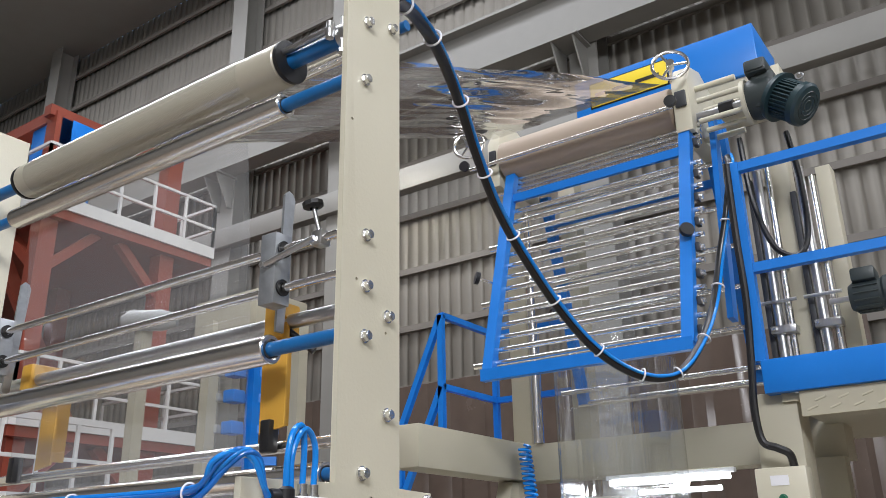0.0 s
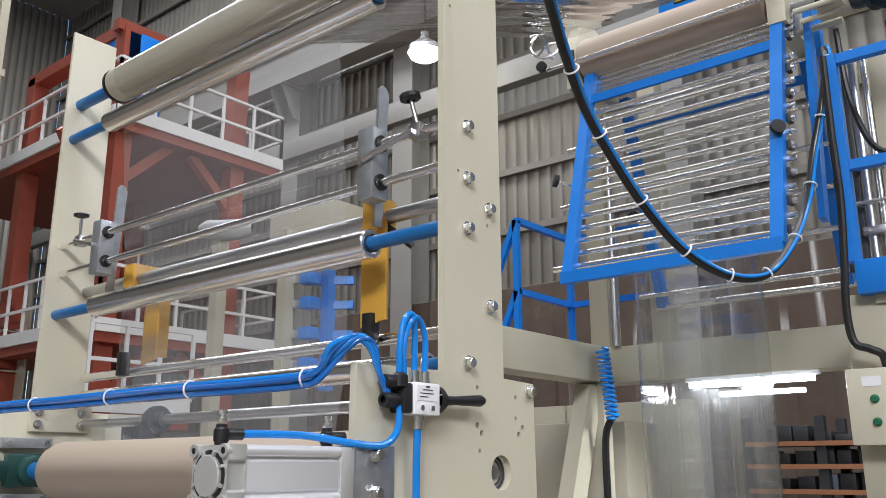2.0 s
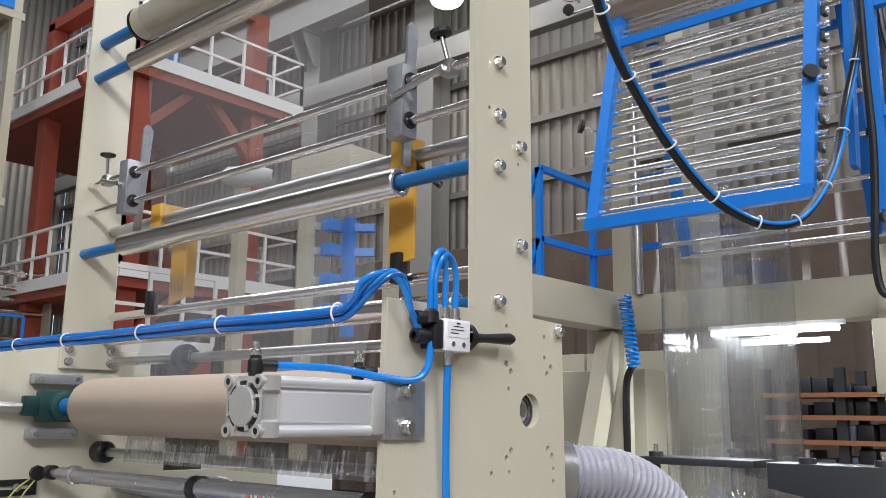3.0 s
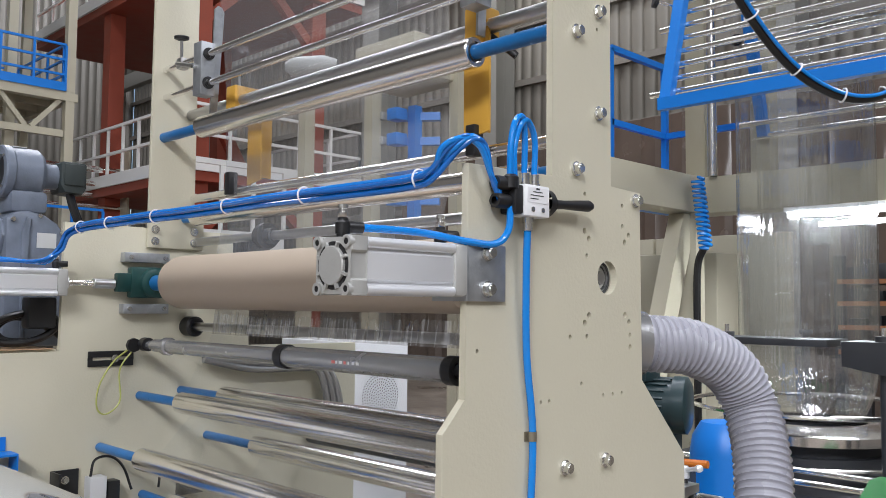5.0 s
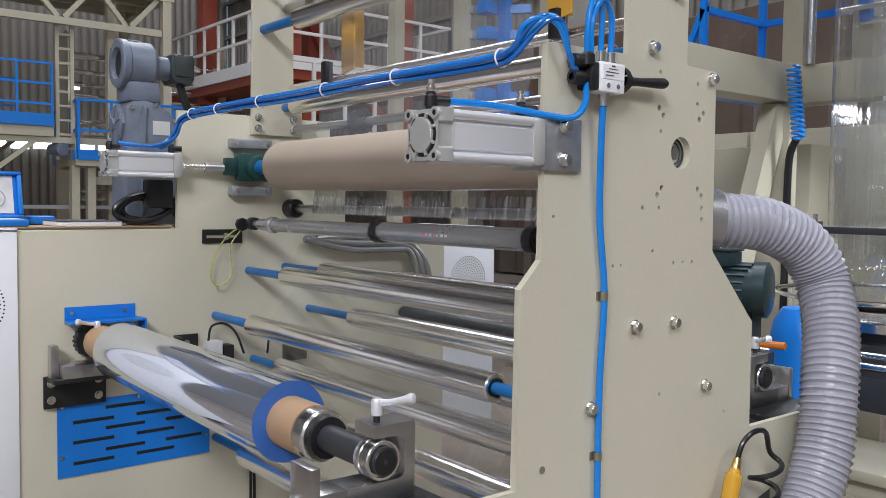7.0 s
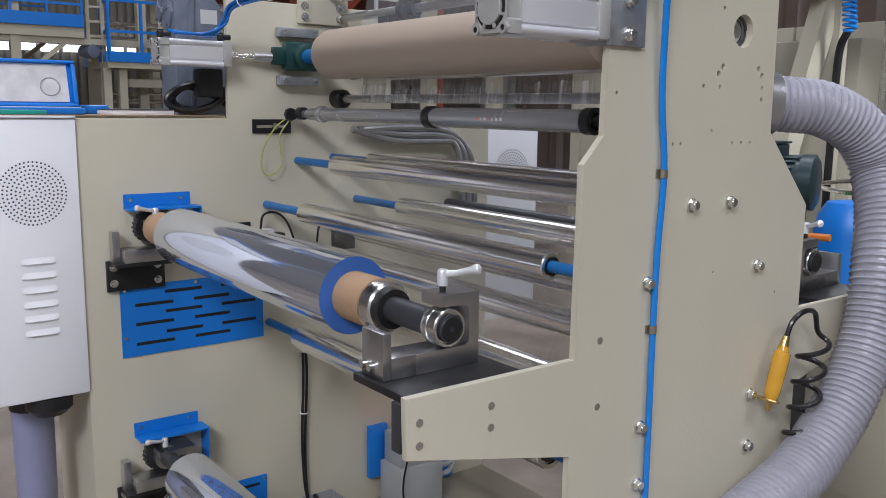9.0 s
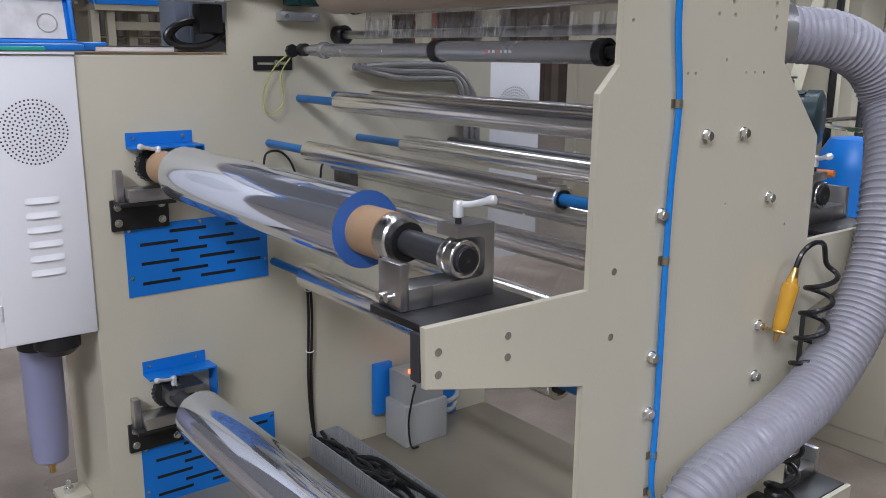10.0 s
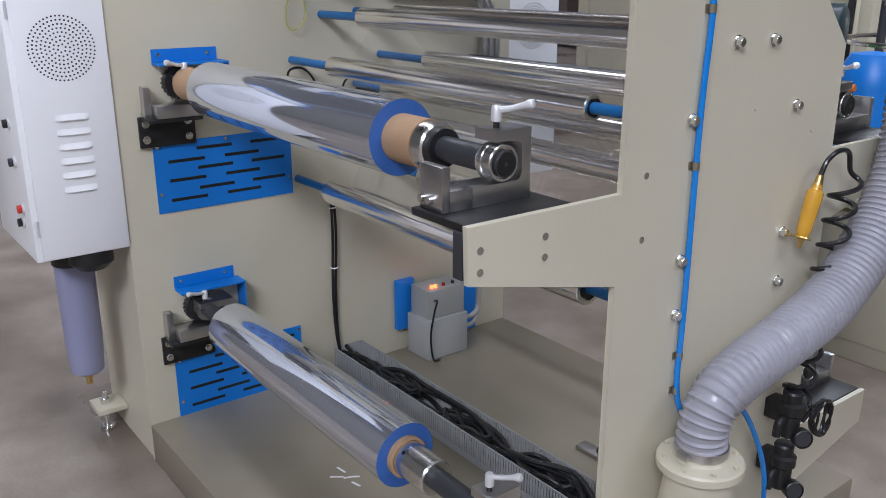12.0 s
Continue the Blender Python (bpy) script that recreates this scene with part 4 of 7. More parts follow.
for z, dz in ((UZ, 0.0), (LZ, -0.636)):
    t = thing("far_chuck", (FX, 0.80, z - 0.12), "steel shaft chuck on a black bracket with toothed coupling and lever", "chuck", "far shaft chucks")
    br = part("bracket", box((FX + 0.001, 0.718, 0.935 + dz), (FX + 0.012, 0.872, 1.018 + dz), 0.001), BLACK, t)
    part("bracket_top", box((FX + 0.001, 0.725, 1.008 + dz), (FX + 0.075, 0.872, 1.018 + dz), 0.001), BLACK, br)
    for y, zz in ((0.735, 1.0), (0.735, 0.957), (0.852, 1.0), (0.852, 0.957)):
        hexbolt((FX + 0.012, y, zz + dz), X, 0.015, br)
    part("cradle", box((FX + 0.012, 0.748, 1.019 + dz), (FX + 0.075, 0.875, 1.052 + dz), 0.001), STEEL, t)
    part("front_stop", box((FX + 0.012, 0.728, 1.012 + dz), (FX + 0.04, 0.747, 1.10 + dz), 0.001), STEEL, t)
    part("clamp_block", prism([(0.812, 1.125 + dz), (0.912, 1.125 + dz), (0.912, 1.035 + dz), (0.887, 1.035 + dz), (0.885, 1.105 + dz), (0.812, 1.11 + dz)], "x", FX + 0.008, FX + 0.088), STEEL, t)
    g = lathe((FX + 0.002, RY - 0.01, z), X, [(0, 0), (0, 0.04), (0.028, 0.04), (0.03, 0.03), (0.03, 0)], 32)
    part("coupling", g, BLACK, t, "black toothed coupling")
    cup = [c for c in t.children if c.name.startswith("coupling")][0]
    for i in range(22):
        a = 2 * math.pi * i / 22
        part("tooth", bar((FX + 0.004, RY - 0.01 + 0.041 * math.cos(a), z + 0.041 * math.sin(a)), (FX + 0.028, RY - 0.01 + 0.041 * math.cos(a), z + 0.041 * math.sin(a)), 0.005), DARK, cup)
    lever_at((FX + 0.074, 0.832, 1.125 + dz), Vector((0.3, -0.95, 0)).normalized(), t)
    if z < 0.6:
        part("core_collar", lathe((-2.455, RY, z), X, [(0, 0.02), (0, 0.038), (0.006, 0.042), (0.055, 0.042), (0.055, 0.02)], 28), BOLT, t)
        part("bearing", lathe((FX + 0.034, RY, z), X, [(0, 0.02), (0, 0.034), (0.024, 0.034), (0.024, 0.02)], 32), STEEL, t)
    # blue guards
    gd = thing("guard_hood", (FX, 0.86, 1.12 + dz), "blue sheet-metal hood over the shaft coupling", "guard", "guard hoods")
    part("flange", box((FX + 0.001, 0.772, 1.158 + dz), (FX + 0.003, 0.953, 1.192 + dz)), BLUE, gd)
    part("hood", box((FX + 0.001, 0.772, 1.152 + dz), (FX + 0.058, 0.965, 1.157 + dz)), BLUE, gd)
    part("side", box((FX + 0.001, 0.962, 1.03 + dz), (FX + 0.058, 0.965, 1.152 + dz)), BLUE, gd)
    for y in (0.79, 0.925):
        part("screw", cyl((FX + 0.003, y, 1.177 + dz), (FX + 0.006, y, 1.177 + dz), 0.005, seg=12), BOLT, gd)
    gp = thing("vent_panel", (FX, 0.96, 0.748 + dz), "blue slotted ventilation panel screwed to the plate", "panel", "vent panels")
    slots = [(y, 0.944 - 0.198 * f) for y, fs in ((0.790, (0.28, 0.55, 0.83)), (0.873, (0.13, 0.41, 0.70)), (0.955, (0.28, 0.55, 0.83)), (1.036, (0.13, 0.41, 0.70))) for f in fs]
    out = [(0.751, 0.746 + dz), (1.165, 0.746 + dz), (1.165, 0.944 + dz), (0.751, 0.944 + dz)]
    part("panel", prism(out, "x", FX + 0.001, FX + 0.003), BLUE, gp)
    for y, zz in slots:
        part("slot", box((FX + 0.0031, y, zz - 0.0045 + dz), (FX + 0.0036, y + 0.105, zz + 0.0045 + dz)), BLACK, gp)
    for y, zz in ((0.762, 0.80), (0.762, 0.932), (1.155, 0.932), (1.155, 0.80), (0.96, 0.936)):
        part("screw", cyl((FX + 0.003, y, zz + dz), (FX + 0.006, y, zz + dz), 0.005, seg=12), BOLT, gp)

# ---- control cabinet ----
def louvre(z):
    """Pressed louvre: a long bulge that rises steeply at its lower lip and fades upwards and to both ends."""
    bm, rows = bmesh.new(), []
    for i in range(13):
        u = i / 12
        e = min(1.0, 5 * min(u, 1 - u)) ** 0.5
        rows.append([bm.verts.new((FX + 0.0062 + 0.0055 * e * h, 0.514 + 0.082 * u, z + 0.002 + 0.017 * v)) for v, h in ((0.0, 0.0), (0.02, 0.8), (0.10, 1.0), (0.3, 0.85), (0.6, 0.4), (1.0, 0.0))])
    for A, B in zip(rows, rows[1:]):
        for k in range(5):
            bm.faces.new((A[k], A[k + 1], B[k + 1], B[k]))
    return bm


t = thing("control_cabinet", (-2.9, 0.55, 0.668), "pale grey sheet-metal control cabinet with speaker grille and louvres", "cabinet")
part("body", box((-3.05, 0.425, 0.668), (FX, 0.66, 1.392), 0.003), WHITE, t)
d = part("door", box((FX + 0.001, 0.440, 0.672), (FX + 0.006, 0.661, 1.388), 0.001), WHITE, t)
bmg = bmesh.new()
n = 0
for k in range(1, 9):
    for i in range(int(6.28 * k)):
        a = 2 * math.pi * i / int(6.28 * k) + k * 0.3
        cyl((FX + 0.0062, 0.552 + k * 0.0098 * math.cos(a), 1.206 + k * 0.0098 * math.sin(a)), (FX + 0.0066, 0.552 + k * 0.0098 * math.cos(a), 1.206 + k * 0.0098 * math.sin(a)), 0.0024, seg=8, bm=bmg)
part("grille", bmg, BLACK, d, "round pattern of small grille holes")
for i in range(6):
    z = 0.84 + i * 0.037
    part("louvre", louvre(z), WHITE, d)
for z in (0.76, 1.30):
    part("hinge", cyl((FX + 0.004, 0.437, z - 0.02), (FX + 0.004, 0.437, z + 0.02), 0.004), ALU, d)
part("worktop", box((-3.06, 0.42, 1.393), (FX + 0.01, 0.661, 1.398)), WHITE, t)
for x, z, m_ in ((-2.70, 0.80, LEDRED), (-2.72, 0.76, BLACK), (-2.72, 0.92, DARK), (-2.72, 1.02, BLACK)):
    part("switch", cyl((x, 0.425, z), (x, 0.41, z), 0.011), m_ if m_ is not LEDRED else mat("red_knob", (0.6, 0.03, 0.02), 0.4), t)
    part("switch_ring", lathe((x, 0.425, z), -Y, [(0, 0.013), (0.004, 0.016), (0.006, 0.012)], 18), ALU, t)
solid("worktop", box((-3.06, 0.662, 1.3925), (FX - 0.015, 1.07, 1.398)), CREAM, "cream top shelf beside the cabinet", "shelf")
t = thing("air_canister", (-2.80, 0.55, 0.262), "lilac canister hanging under the cabinet", "canister")
part("bowl", lathe((-2.80, 0.55, 0.262), Z, [(0, 0), (0, 0.040), (0.006, 0.046), (0.10, 0.052), (0.33, 0.054), (0.350, 0.054), (0.350, 0)], 32), PURPLE, t)
part("drain_stem", lathe((-2.80, 0.55, 0.222), Z, [(0, 0), (0, 0.009), (0.02, 0.009), (0.022, 0.014), (0.04, 0.014), (0.04, 0)], 14), BRASS, t)
part("collar", lathe((-2.80, 0.55, 0.600), Z, [(0, 0.0545), (0.002, 0.058), (0.03, 0.058), (0.067, 0.050), (0.067, 0)], 32), BLACK, t, "black collar")
t = thing("levelling_foot", (-2.90, 0.61, 0.0), "zinc levelling bolt in a cream foot bracket on the floor", "foot")
part("bracket", box((-2.955, 0.575, 0.075), (-2.855, 0.664, 0.092), 0.002), CREAM, t)
part("bolt", lathe((-2.905, 0.61, 0.0), Z, [(0, 0), (0, 0.022), (0.012, 0.022), (0.014, 0.008), (0.13, 0.008), (0.13, 0)], 16), BOLT, t)
part("nut", lathe((-2.905, 0.61, 0.092), Z, [(0, 0.008), (0, 0.016), (0.016, 0.016), (0.016, 0.008)], 6), BOLT, t)
solid("clamp_knob", lathe((-2.68, 0.57, 0.615), Z, [(0, 0.0), (0.0, 0.04), (0.02, 0.06), (0.053, 0.06), (0.053, 0)], 12), BLACK, "black cap of the canister below the cabinet", "cap")

# ---- pneumatic tubes, valve ----
for i, (dy, dz) in enumerate(((0, 0), (-0.0085, 0.002), (0.002, 0.0088), (-0.004, -0.0085))):
    w = 0.0015 * math.sin(i * 2.1)
    pts = [(-2.60 + 0.004 * i, 1.0 - 0.03 * i, 1.615), (-2.575, 1.02 - 0.01 * i, 1.617), (-2.55, 1.04 + dy, 1.65 + dz), (-2.50, 1.05 + dy, 1.693 + dz), (-2.2, 1.05 + dy, 1.698 + dz), (-1.95, 1.05 + dy + w, 1.696 + dz),
           (-1.65, 1.05 + dy - w, 1.697 + dz), (-1.42, 1.05 + dy + w, 1.694 + dz), (-1.30, 1.048 + dy, 1.694 + dz), (-1.252, 1.043 + dy, 1.700 + dz)]
    a = 0.010 * (i - 1.5)
    pts += [(-1.222 + a * 0.3, 1.045 + a * 0.8, 1.732), (-1.206 + a * 0.3, 1.066 + a * 0.6, 1.752 - abs(a) * 0.3), (-1.202, 1.09 + a * 0.4, 1.738), (-1.203, 1.108, 1.702), (-1.205, 1.128, 1.681 - 0.004 * i)]
    solid("air_tube", sweep(spline(pts, 8), 0.0043, 10), TUBE2 if i in (1, 3) else TUBE, "blue plastic air tube in a bundle tied with white straps", "tube", "air tubes")
for x in (-2.46, -2.3, -2.08, -1.80, -1.56, -1.285):
    solid("cable_tie", ring((x, 1.0475, 1.6965), X, 0.0138, 0.0016, 20, 6), PAPER, "white cable tie round the tube bundle", "cable tie", "cable ties")
t = thing("tube_union", (NX1, 1.132, 1.655), "black push-in tube unions side by side", "fitting")
for z in (1.692, 1.667):
    part("union", lathe((-1.205, 1.118, z), Y, [(0, 0.006), (0, 0.010), (0.006, 0.011), (0.022, 0.011), (0.028, 0.010), (0.028, 0.006)], 16), BLACK, t)
    part("bracket", box((NX1, 1.126, z - 0.008), (-1.205, 1.138, z + 0.008), 0.001), BLACK, t)
for a in (-1, 1):
    part("riser", lathe((-1.199, 1.146 + a * 0.002, 1.686), Z, [(0, 0.0105), (0.016, 0.0105), (0.02, 0.006)], 14), BLACK, t)
t = thing("hand_valve", (NX1, 1.205, 1.645), "white pneumatic hand valve with a black lever", "valve")
part("body", box((NX1, 1.165, 1.648), (-1.188, 1.222, 1.694), 0.002), WHITE, t)
part("end_cap", box((NX1, 1.146, 1.65), (-1.19, 1.165, 1.692), 0.003), BLACK, t)
part("lever_boot", lathe((-1.204, 1.222, 1.672), Y, [(0, 0.021), (0.012, 0.021), (0.016, 0.014), (0.022, 0.015), (0.025, 0.011)], 20), BLACK, t)
part("lever", lathe((-1.204, 1.244, 1.672), (0.06, 1, 0.05), [(0, 0.008), (0.03, 0.0068), (0.07, 0.0085), (0.09, 0.0092), (0.098, 0.006), (0.10, 0)], 18), BLACK, t)
lb = part("label", box((-1.1876, 1.170, 1.668), (-1.1872, 1.218, 1.690)), PAPER, t)
for k, (y, w) in enumerate(((1.182, 0.022), (1.176, 0.030), (1.176, 0.018))):
    part("label_line", box((-1.187, y, 1.683 - k * 0.005), (-1.1867, y + w, 1.6843 - k * 0.005)), DARK, lb)
part("emblem", box((-1.187, 1.189, 1.687), (-1.1867, 1.197, 1.6895)), DARK, lb)
for y in (1.182, 1.205):
    part("fitting", lathe((-1.204, y, 1.694), Z, [(0, 0.009), (0.004, 0.009), (0.004, 0.0075), (0.018, 0.0075), (0.018, 0.005)], 12), BOLT, t)
    part("screw", cyl((-1.188, y, 1.658), (-1.1865, y, 1.658), 0.004, seg=10), BOLT, t)
part("fitting", lathe((-1.204, 1.19, 1.648), -Z, [(0, 0.009), (0.008, 0.009), (0.008, 0.0075), (0.02, 0.0075)], 12), BOLT, t)
for i, y in enumerate((1.182, 1.205)):
    solid("air_tube", sweep(spline([(-1.199, 1.144 + 0.01 * i, 1.70), (-1.197, 1.143 + 0.008 * i, 1.745), (-1.197, 1.152 + 0.012 * i, 1.782 - 0.003 * i), (-1.199, 1.172 + 0.012 * i, 1.793 - 0.004 * i), (-1.203, y + 0.0, 1.765), (-1.204, y, 1.71)], 8), 0.0047, 10), TUBE, "blue air tube looping over to the hand valve", "tube", "air tubes")
sup = [(-1.204, 1.19, 1.63), (-1.207, 1.191, 1.57), (-1.212, 1.198, 1.45), (-1.213, 1.214, 1.33), (-1.213, 1.208, 1.20), (-1.213, 1.207, 1.08), (-1.213, 1.209, 0.9), (-1.213, 1.21, 0.78), (-1.212, 1.207, 0.66), (-1.207, 1.218, 0.60), (-1.207, 1.25, 0.575), (-1.19, 1.31, 0.585), (-1.175, 1.37, 0.565), (-1.17, 1.43, 0.48), (-1.17, 1.475, 0.39), (-1.175, 1.50, 0.30), (-1.19, 1.52, 0.22)]
solid("air_tube", sweep(spline(sup, 6), 0.0055, 12), TUBE, "blue air tube clipped down the side plate", "tube", "air tubes")
for y, z in ((1.214, 1.327), (1.207, 1.067), (1.209, 0.71), (1.208, 0.58 + 0.06)):
    bm = box((NX1, y - 0.012, z - 0.007), (NX1 + 0.0015, y + 0.014, z + 0.007))
    lathe((NX1 + 0.0065, y, z - 0.007), Z, [(0, 0.0068), (0.014, 0.0068)], 16, bm)
    solid("tube_clip", bm, CLIP, "small dull metal clip holding the tube", "clip", "tube clips")
solid("air_tube", sweep(spline([(-1.244, 0.905, 1.615), (-1.243, 0.96, 1.616), (-1.24, 1.02, 1.615), (-1.215, 1.075, 1.606), (-1.203, 1.118, 1.605), (-1.20, 1.142, 1.625), (-1.201, 1.148, 1.66)], 8), 0.0052, 10), TUBE, "blue air tube from the cylinder", "tube", "air tubes")
solid("air_tube", sweep(spline([(FX + 0.03, 0.90, 1.622), (FX + 0.03, 0.96, 1.617), (FX + 0.03, 1.02, 1.612)], 8), 0.0045, 8), TUBE, "short blue air tube on the far cylinder", "tube", "air tubes")

# ---- suction hose, filter pot, air gun, regulators ----
hp = spline([(-1.40, 1.64, 1.45), (-1.36, 1.70, 1.448), (-1.33, 1.749, 1.444), (-1.29, 1.825, 1.435), (-1.255, 1.91, 1.392), (-1.23, 1.95, 1.32), (-1.195, 1.925, 1.232), (-1.165, 1.872, 1.123), (-1.148, 1.824, 0.99), (-1.142, 1.74, 0.866), (-1.138, 1.60, 0.762), (-1.135, 1.45, 0.717),
             (-1.132, 1.315, 0.692), (-1.132, 1.225, 0.660), (-1.135, 1.193, 0.612), (-1.135, 1.192, 0.548)], 30)
t = thing("suction_hose", (-1.135, 1.192, 0.55), "ribbed grey plastic suction hose arching down to a filter pot", "hose")
fine = []
for i in range(len(hp) - 1):
    for k in range(3):
        fine.append(hp[i].lerp(hp[i + 1], k / 3))
fine.append(hp[-1])
dist, radii = 0.0, []
for i, p in enumerate(fine):
    if i:
        dist += (p - fine[i - 1]).length
    ph = (dist / 0.0145) % 1.0
    slim = 0.0535 - 0.0115 * min(1.0, max(0.0, (i / len(fine) - 0.62) / 0.33))
    radii.append(slim + 0.0046 * math.exp(-((ph - 0.5) / 0.16) ** 2))
part("hose", sweep(fine, 0.05, 28, radii=radii), HOSE, t)
part("spigot", cyl((-1.52, 1.52, 1.452), (-1.36, 1.70, 1.448), 0.060, seg=32), GREYTUBE, t, "dark grey spigot")
part("cuff", cyl((-1.375, 1.685, 1.448), (-1.345, 1.725, 1.446), 0.0635, seg=32), GREYTUBE, t)
PX, PY = -1.135, 1.192
part("hose_clamp", cyl((PX, PY, 0.556), (PX, PY, 0.571), 0.0488, seg=32), STEEL, t)
part("clamp_screw", box((PX - 0.012, PY - 0.058, 0.558), (PX + 0.012, PY - 0.048, 0.569), 0.001), STEEL, t)
t = thing("filter_pot", (PX, PY, 0.0), "cream flanged steel filter pot on the floor", "pot")
part("flange", lathe((PX, PY, 0.525), Z, [(0, 0.05), (0, 0.079), (0.014, 0.079), (0.018, 0.076), (0.02, 0.045)], 48), CREAM, t)
part("pot", lathe((PX, PY, 0.0), Z, [(0, 0), (0, 0.079), (0.44, 0.070), (0.50, 0.062), (0.525, 0.062)], 40), CREAM, t)
part("spigot", lathe((PX, PY, 0.544), Z, [(0, 0.05), (0.006, 0.045), (0.03, 0.044)], 32), CREAM, t)
for a in range(8):
    p = Vector((PX + 0.067 * math.cos(a * math.pi / 4 + 0.2), PY + 0.067 * math.sin(a * math.pi / 4 + 0.2), 0.544))
    part("bolt", cyl(p, p + Z * 0.005, 0.0046, seg=6), CREAM, t)
solid("inlet_disc", cyl((-1.50, 1.50, 1.50), (-1.47, 1.53, 1.50), 0.06, seg=32), BLACK, "black rubber disc behind the hose spigot", "disc")
t = thing("air_gun", (-1.185, 1.57, 0.90), "amber translucent air-gun handle in a brass ring holder", "air gun")
ax = Vector((0.0, 0.33, 1)).normalized()
p0 = Vector((-1.19, 1.538, 0.878))
part("handle", lathe(p0, ax, [(0, 0.007), (0.008, 0.012), (0.02, 0.0145), (0.085, 0.0165), (0.098, 0.016), (0.102, 0.011), (0.112, 0.010)], 12), AMBER, t)
part("tip", lathe(p0 - ax * 0.016, ax, [(0, 0.004), (0.018, 0.007)], 10), BRASS, t)
part("hose_tail", lathe(p0 + ax * 0.11, ax, [(0, 0.010), (0.01, 0.008), (0.018, 0.007), (0.022, 0.006)], 12), BRASS, t)
part("holder", ring(p0 + ax * 0.004, ax, 0.0165, 0.003, 24, 6), BRASS, t)
part("holder_stem", cyl((NX1, 1.546, 0.88), (-1.203, 1.546, 0.88), 0.003, seg=8), BRASS, t)
top = p0 + ax * 0.13
coil = [top, top + Vector((0.004, 0.012, 0.03)), top + Vector((0.01, 0.04, 0.047)), top + Vector((0.012, 0.075, 0.04)), top + Vector((0.012, 0.092, 0.0))]
for i in range(58):
    a = i * 2 * math.pi / 11 + 0.3
    coil.append(Vector((-1.172 + 0.026 * math.sin(a), 1.652 + 0.031 * math.cos(a) - 0.0008 * i, 0.985 - i * 0.0046)))
for i in range(30):
    a = i * 2 * math.pi / 9
    coil.append(Vector((-1.175 + 0.028 * math.sin(a), 1.60 + 0.03 * math.cos(a) - 0.0008 * i, 0.69 - i * 0.006)))
coil += [Vector((-1.15, 1.60, 0.50)), Vector((-1.16, 1.585, 0.47))]
solid("coiled_hose", sweep(spline(coil, 5), 0.0052, 8), CABLE, "thin black coiled air hose hanging down", "hose")
t = thing("air_regulator", (-1.18, 1.52, 0.33), "black air preparation unit with two round gauges", "regulator")
for y, z in ((1.553, 0.49), (1.546, 0.368)):
    b = part("bowl", lathe((-1.17, y, z - 0.045), Z, [(0, 0), (0.0, 0.02), (0.05, 0.023), (0.055, 0.028), (0.075, 0.028), (0.08, 0.02), (0.10, 0.021), (0.105, 0.018), (0.105, 0)], 20), BLACK, t)
    part("mount", box((NX1, y - 0.02, z - 0.015), (-1.17, y + 0.02, z + 0.03), 0.003), BLACK, b)
    part("gauge", lathe((-1.155, y + 0.012, z - 0.042), (0.75, -0.5, 0.1), [(0, 0.006), (0.008, 0.006), (0.010, 0.021), (0.028, 0.021), (0.03, 0.0185), (0.027, 0.018), (0.027, 0)], 24), BLACK, b)
    gq = Vector((0.75, -0.5, 0.1)).normalized()
    part("dial_face", cyl(Vector((-1.155, y + 0.012, z - 0.042)) + gq * 0.0272, Vector((-1.155, y + 0.012, z - 0.042)) + gq * 0.0278, 0.0168, seg=20), DARK, b)
    part("elbow", sweep(spline([(-1.17, y - 0.02, z), (-1.168, y - 0.045, z), (-1.168, y - 0.05, z - 0.03)], 5), 0.009, 10), BLACK, b)
loops = []
for i in range(60):
    a = i * 2 * math.pi / 12
    loops.append(Vector((-1.14 + 0.006 * math.sin(i * 0.9), 1.625 + (0.030 + 0.005 * math.sin(i * 0.37)) * math.cos(a), 0.475 + (0.04 + 0.006 * math.cos(i * 0.53)) * math.sin(a))))
solid("cable_coil", sweep(spline(loops, 4), 0.003, 6), CABLE, "small bundle of black cable", "cable")

# ---- base: trunking, treater box, cables ----
t = thing("cable_trunking", (-1.95, 1.335, 0.118), "open grey slotted cable trunking full of black cables", "trunking")
TR = mat("grey_trunking", (0.30, 0.31, 0.315), 0.5, var=0.08, scale=8)
part("bottom", box((-2.62, 1.282, 0.1185), (-1.26, 1.388, 0.1225)), TR, t)
for y in (1.282, 1.388):
    w = part("wall", box((-2.62, y - 0.001, 0.1225), (-1.26, y + 0.001, 0.14)), TR, t)
    part("rim", box((-2.62, y - 0.0015, 0.196), (-1.26, y + 0.0015, 0.2)), TR, t)
    bmf = bmesh.new()
    for i in range(136):
        x = -2.618 + i * 0.01
        box((x, y - 0.001, 0.14), (x + 0.0062, y + 0.001, 0.196), bm=bmf)
    tagged(part("slotted_edge", bmf, TR, t), kind="stuff")
part("end_wall", box((-2.62, 1.282, 0.1225), (-2.618, 1.388, 0.2)), TR, t)
rnd = random.Random(4)
for k in range(7):
    pts = [(-2.6 + i * 0.125, 1.30 + rnd.random() * 0.07, 0.135 + 0.012 * k * 0.6 + rnd.random() * 0.03) for i in range(11)]
    solid("power_cable", sweep(spline(pts, 5), 0.0075, 8), CABLE, "black cable lying in the trunking", "cable", "cables in the trunking")
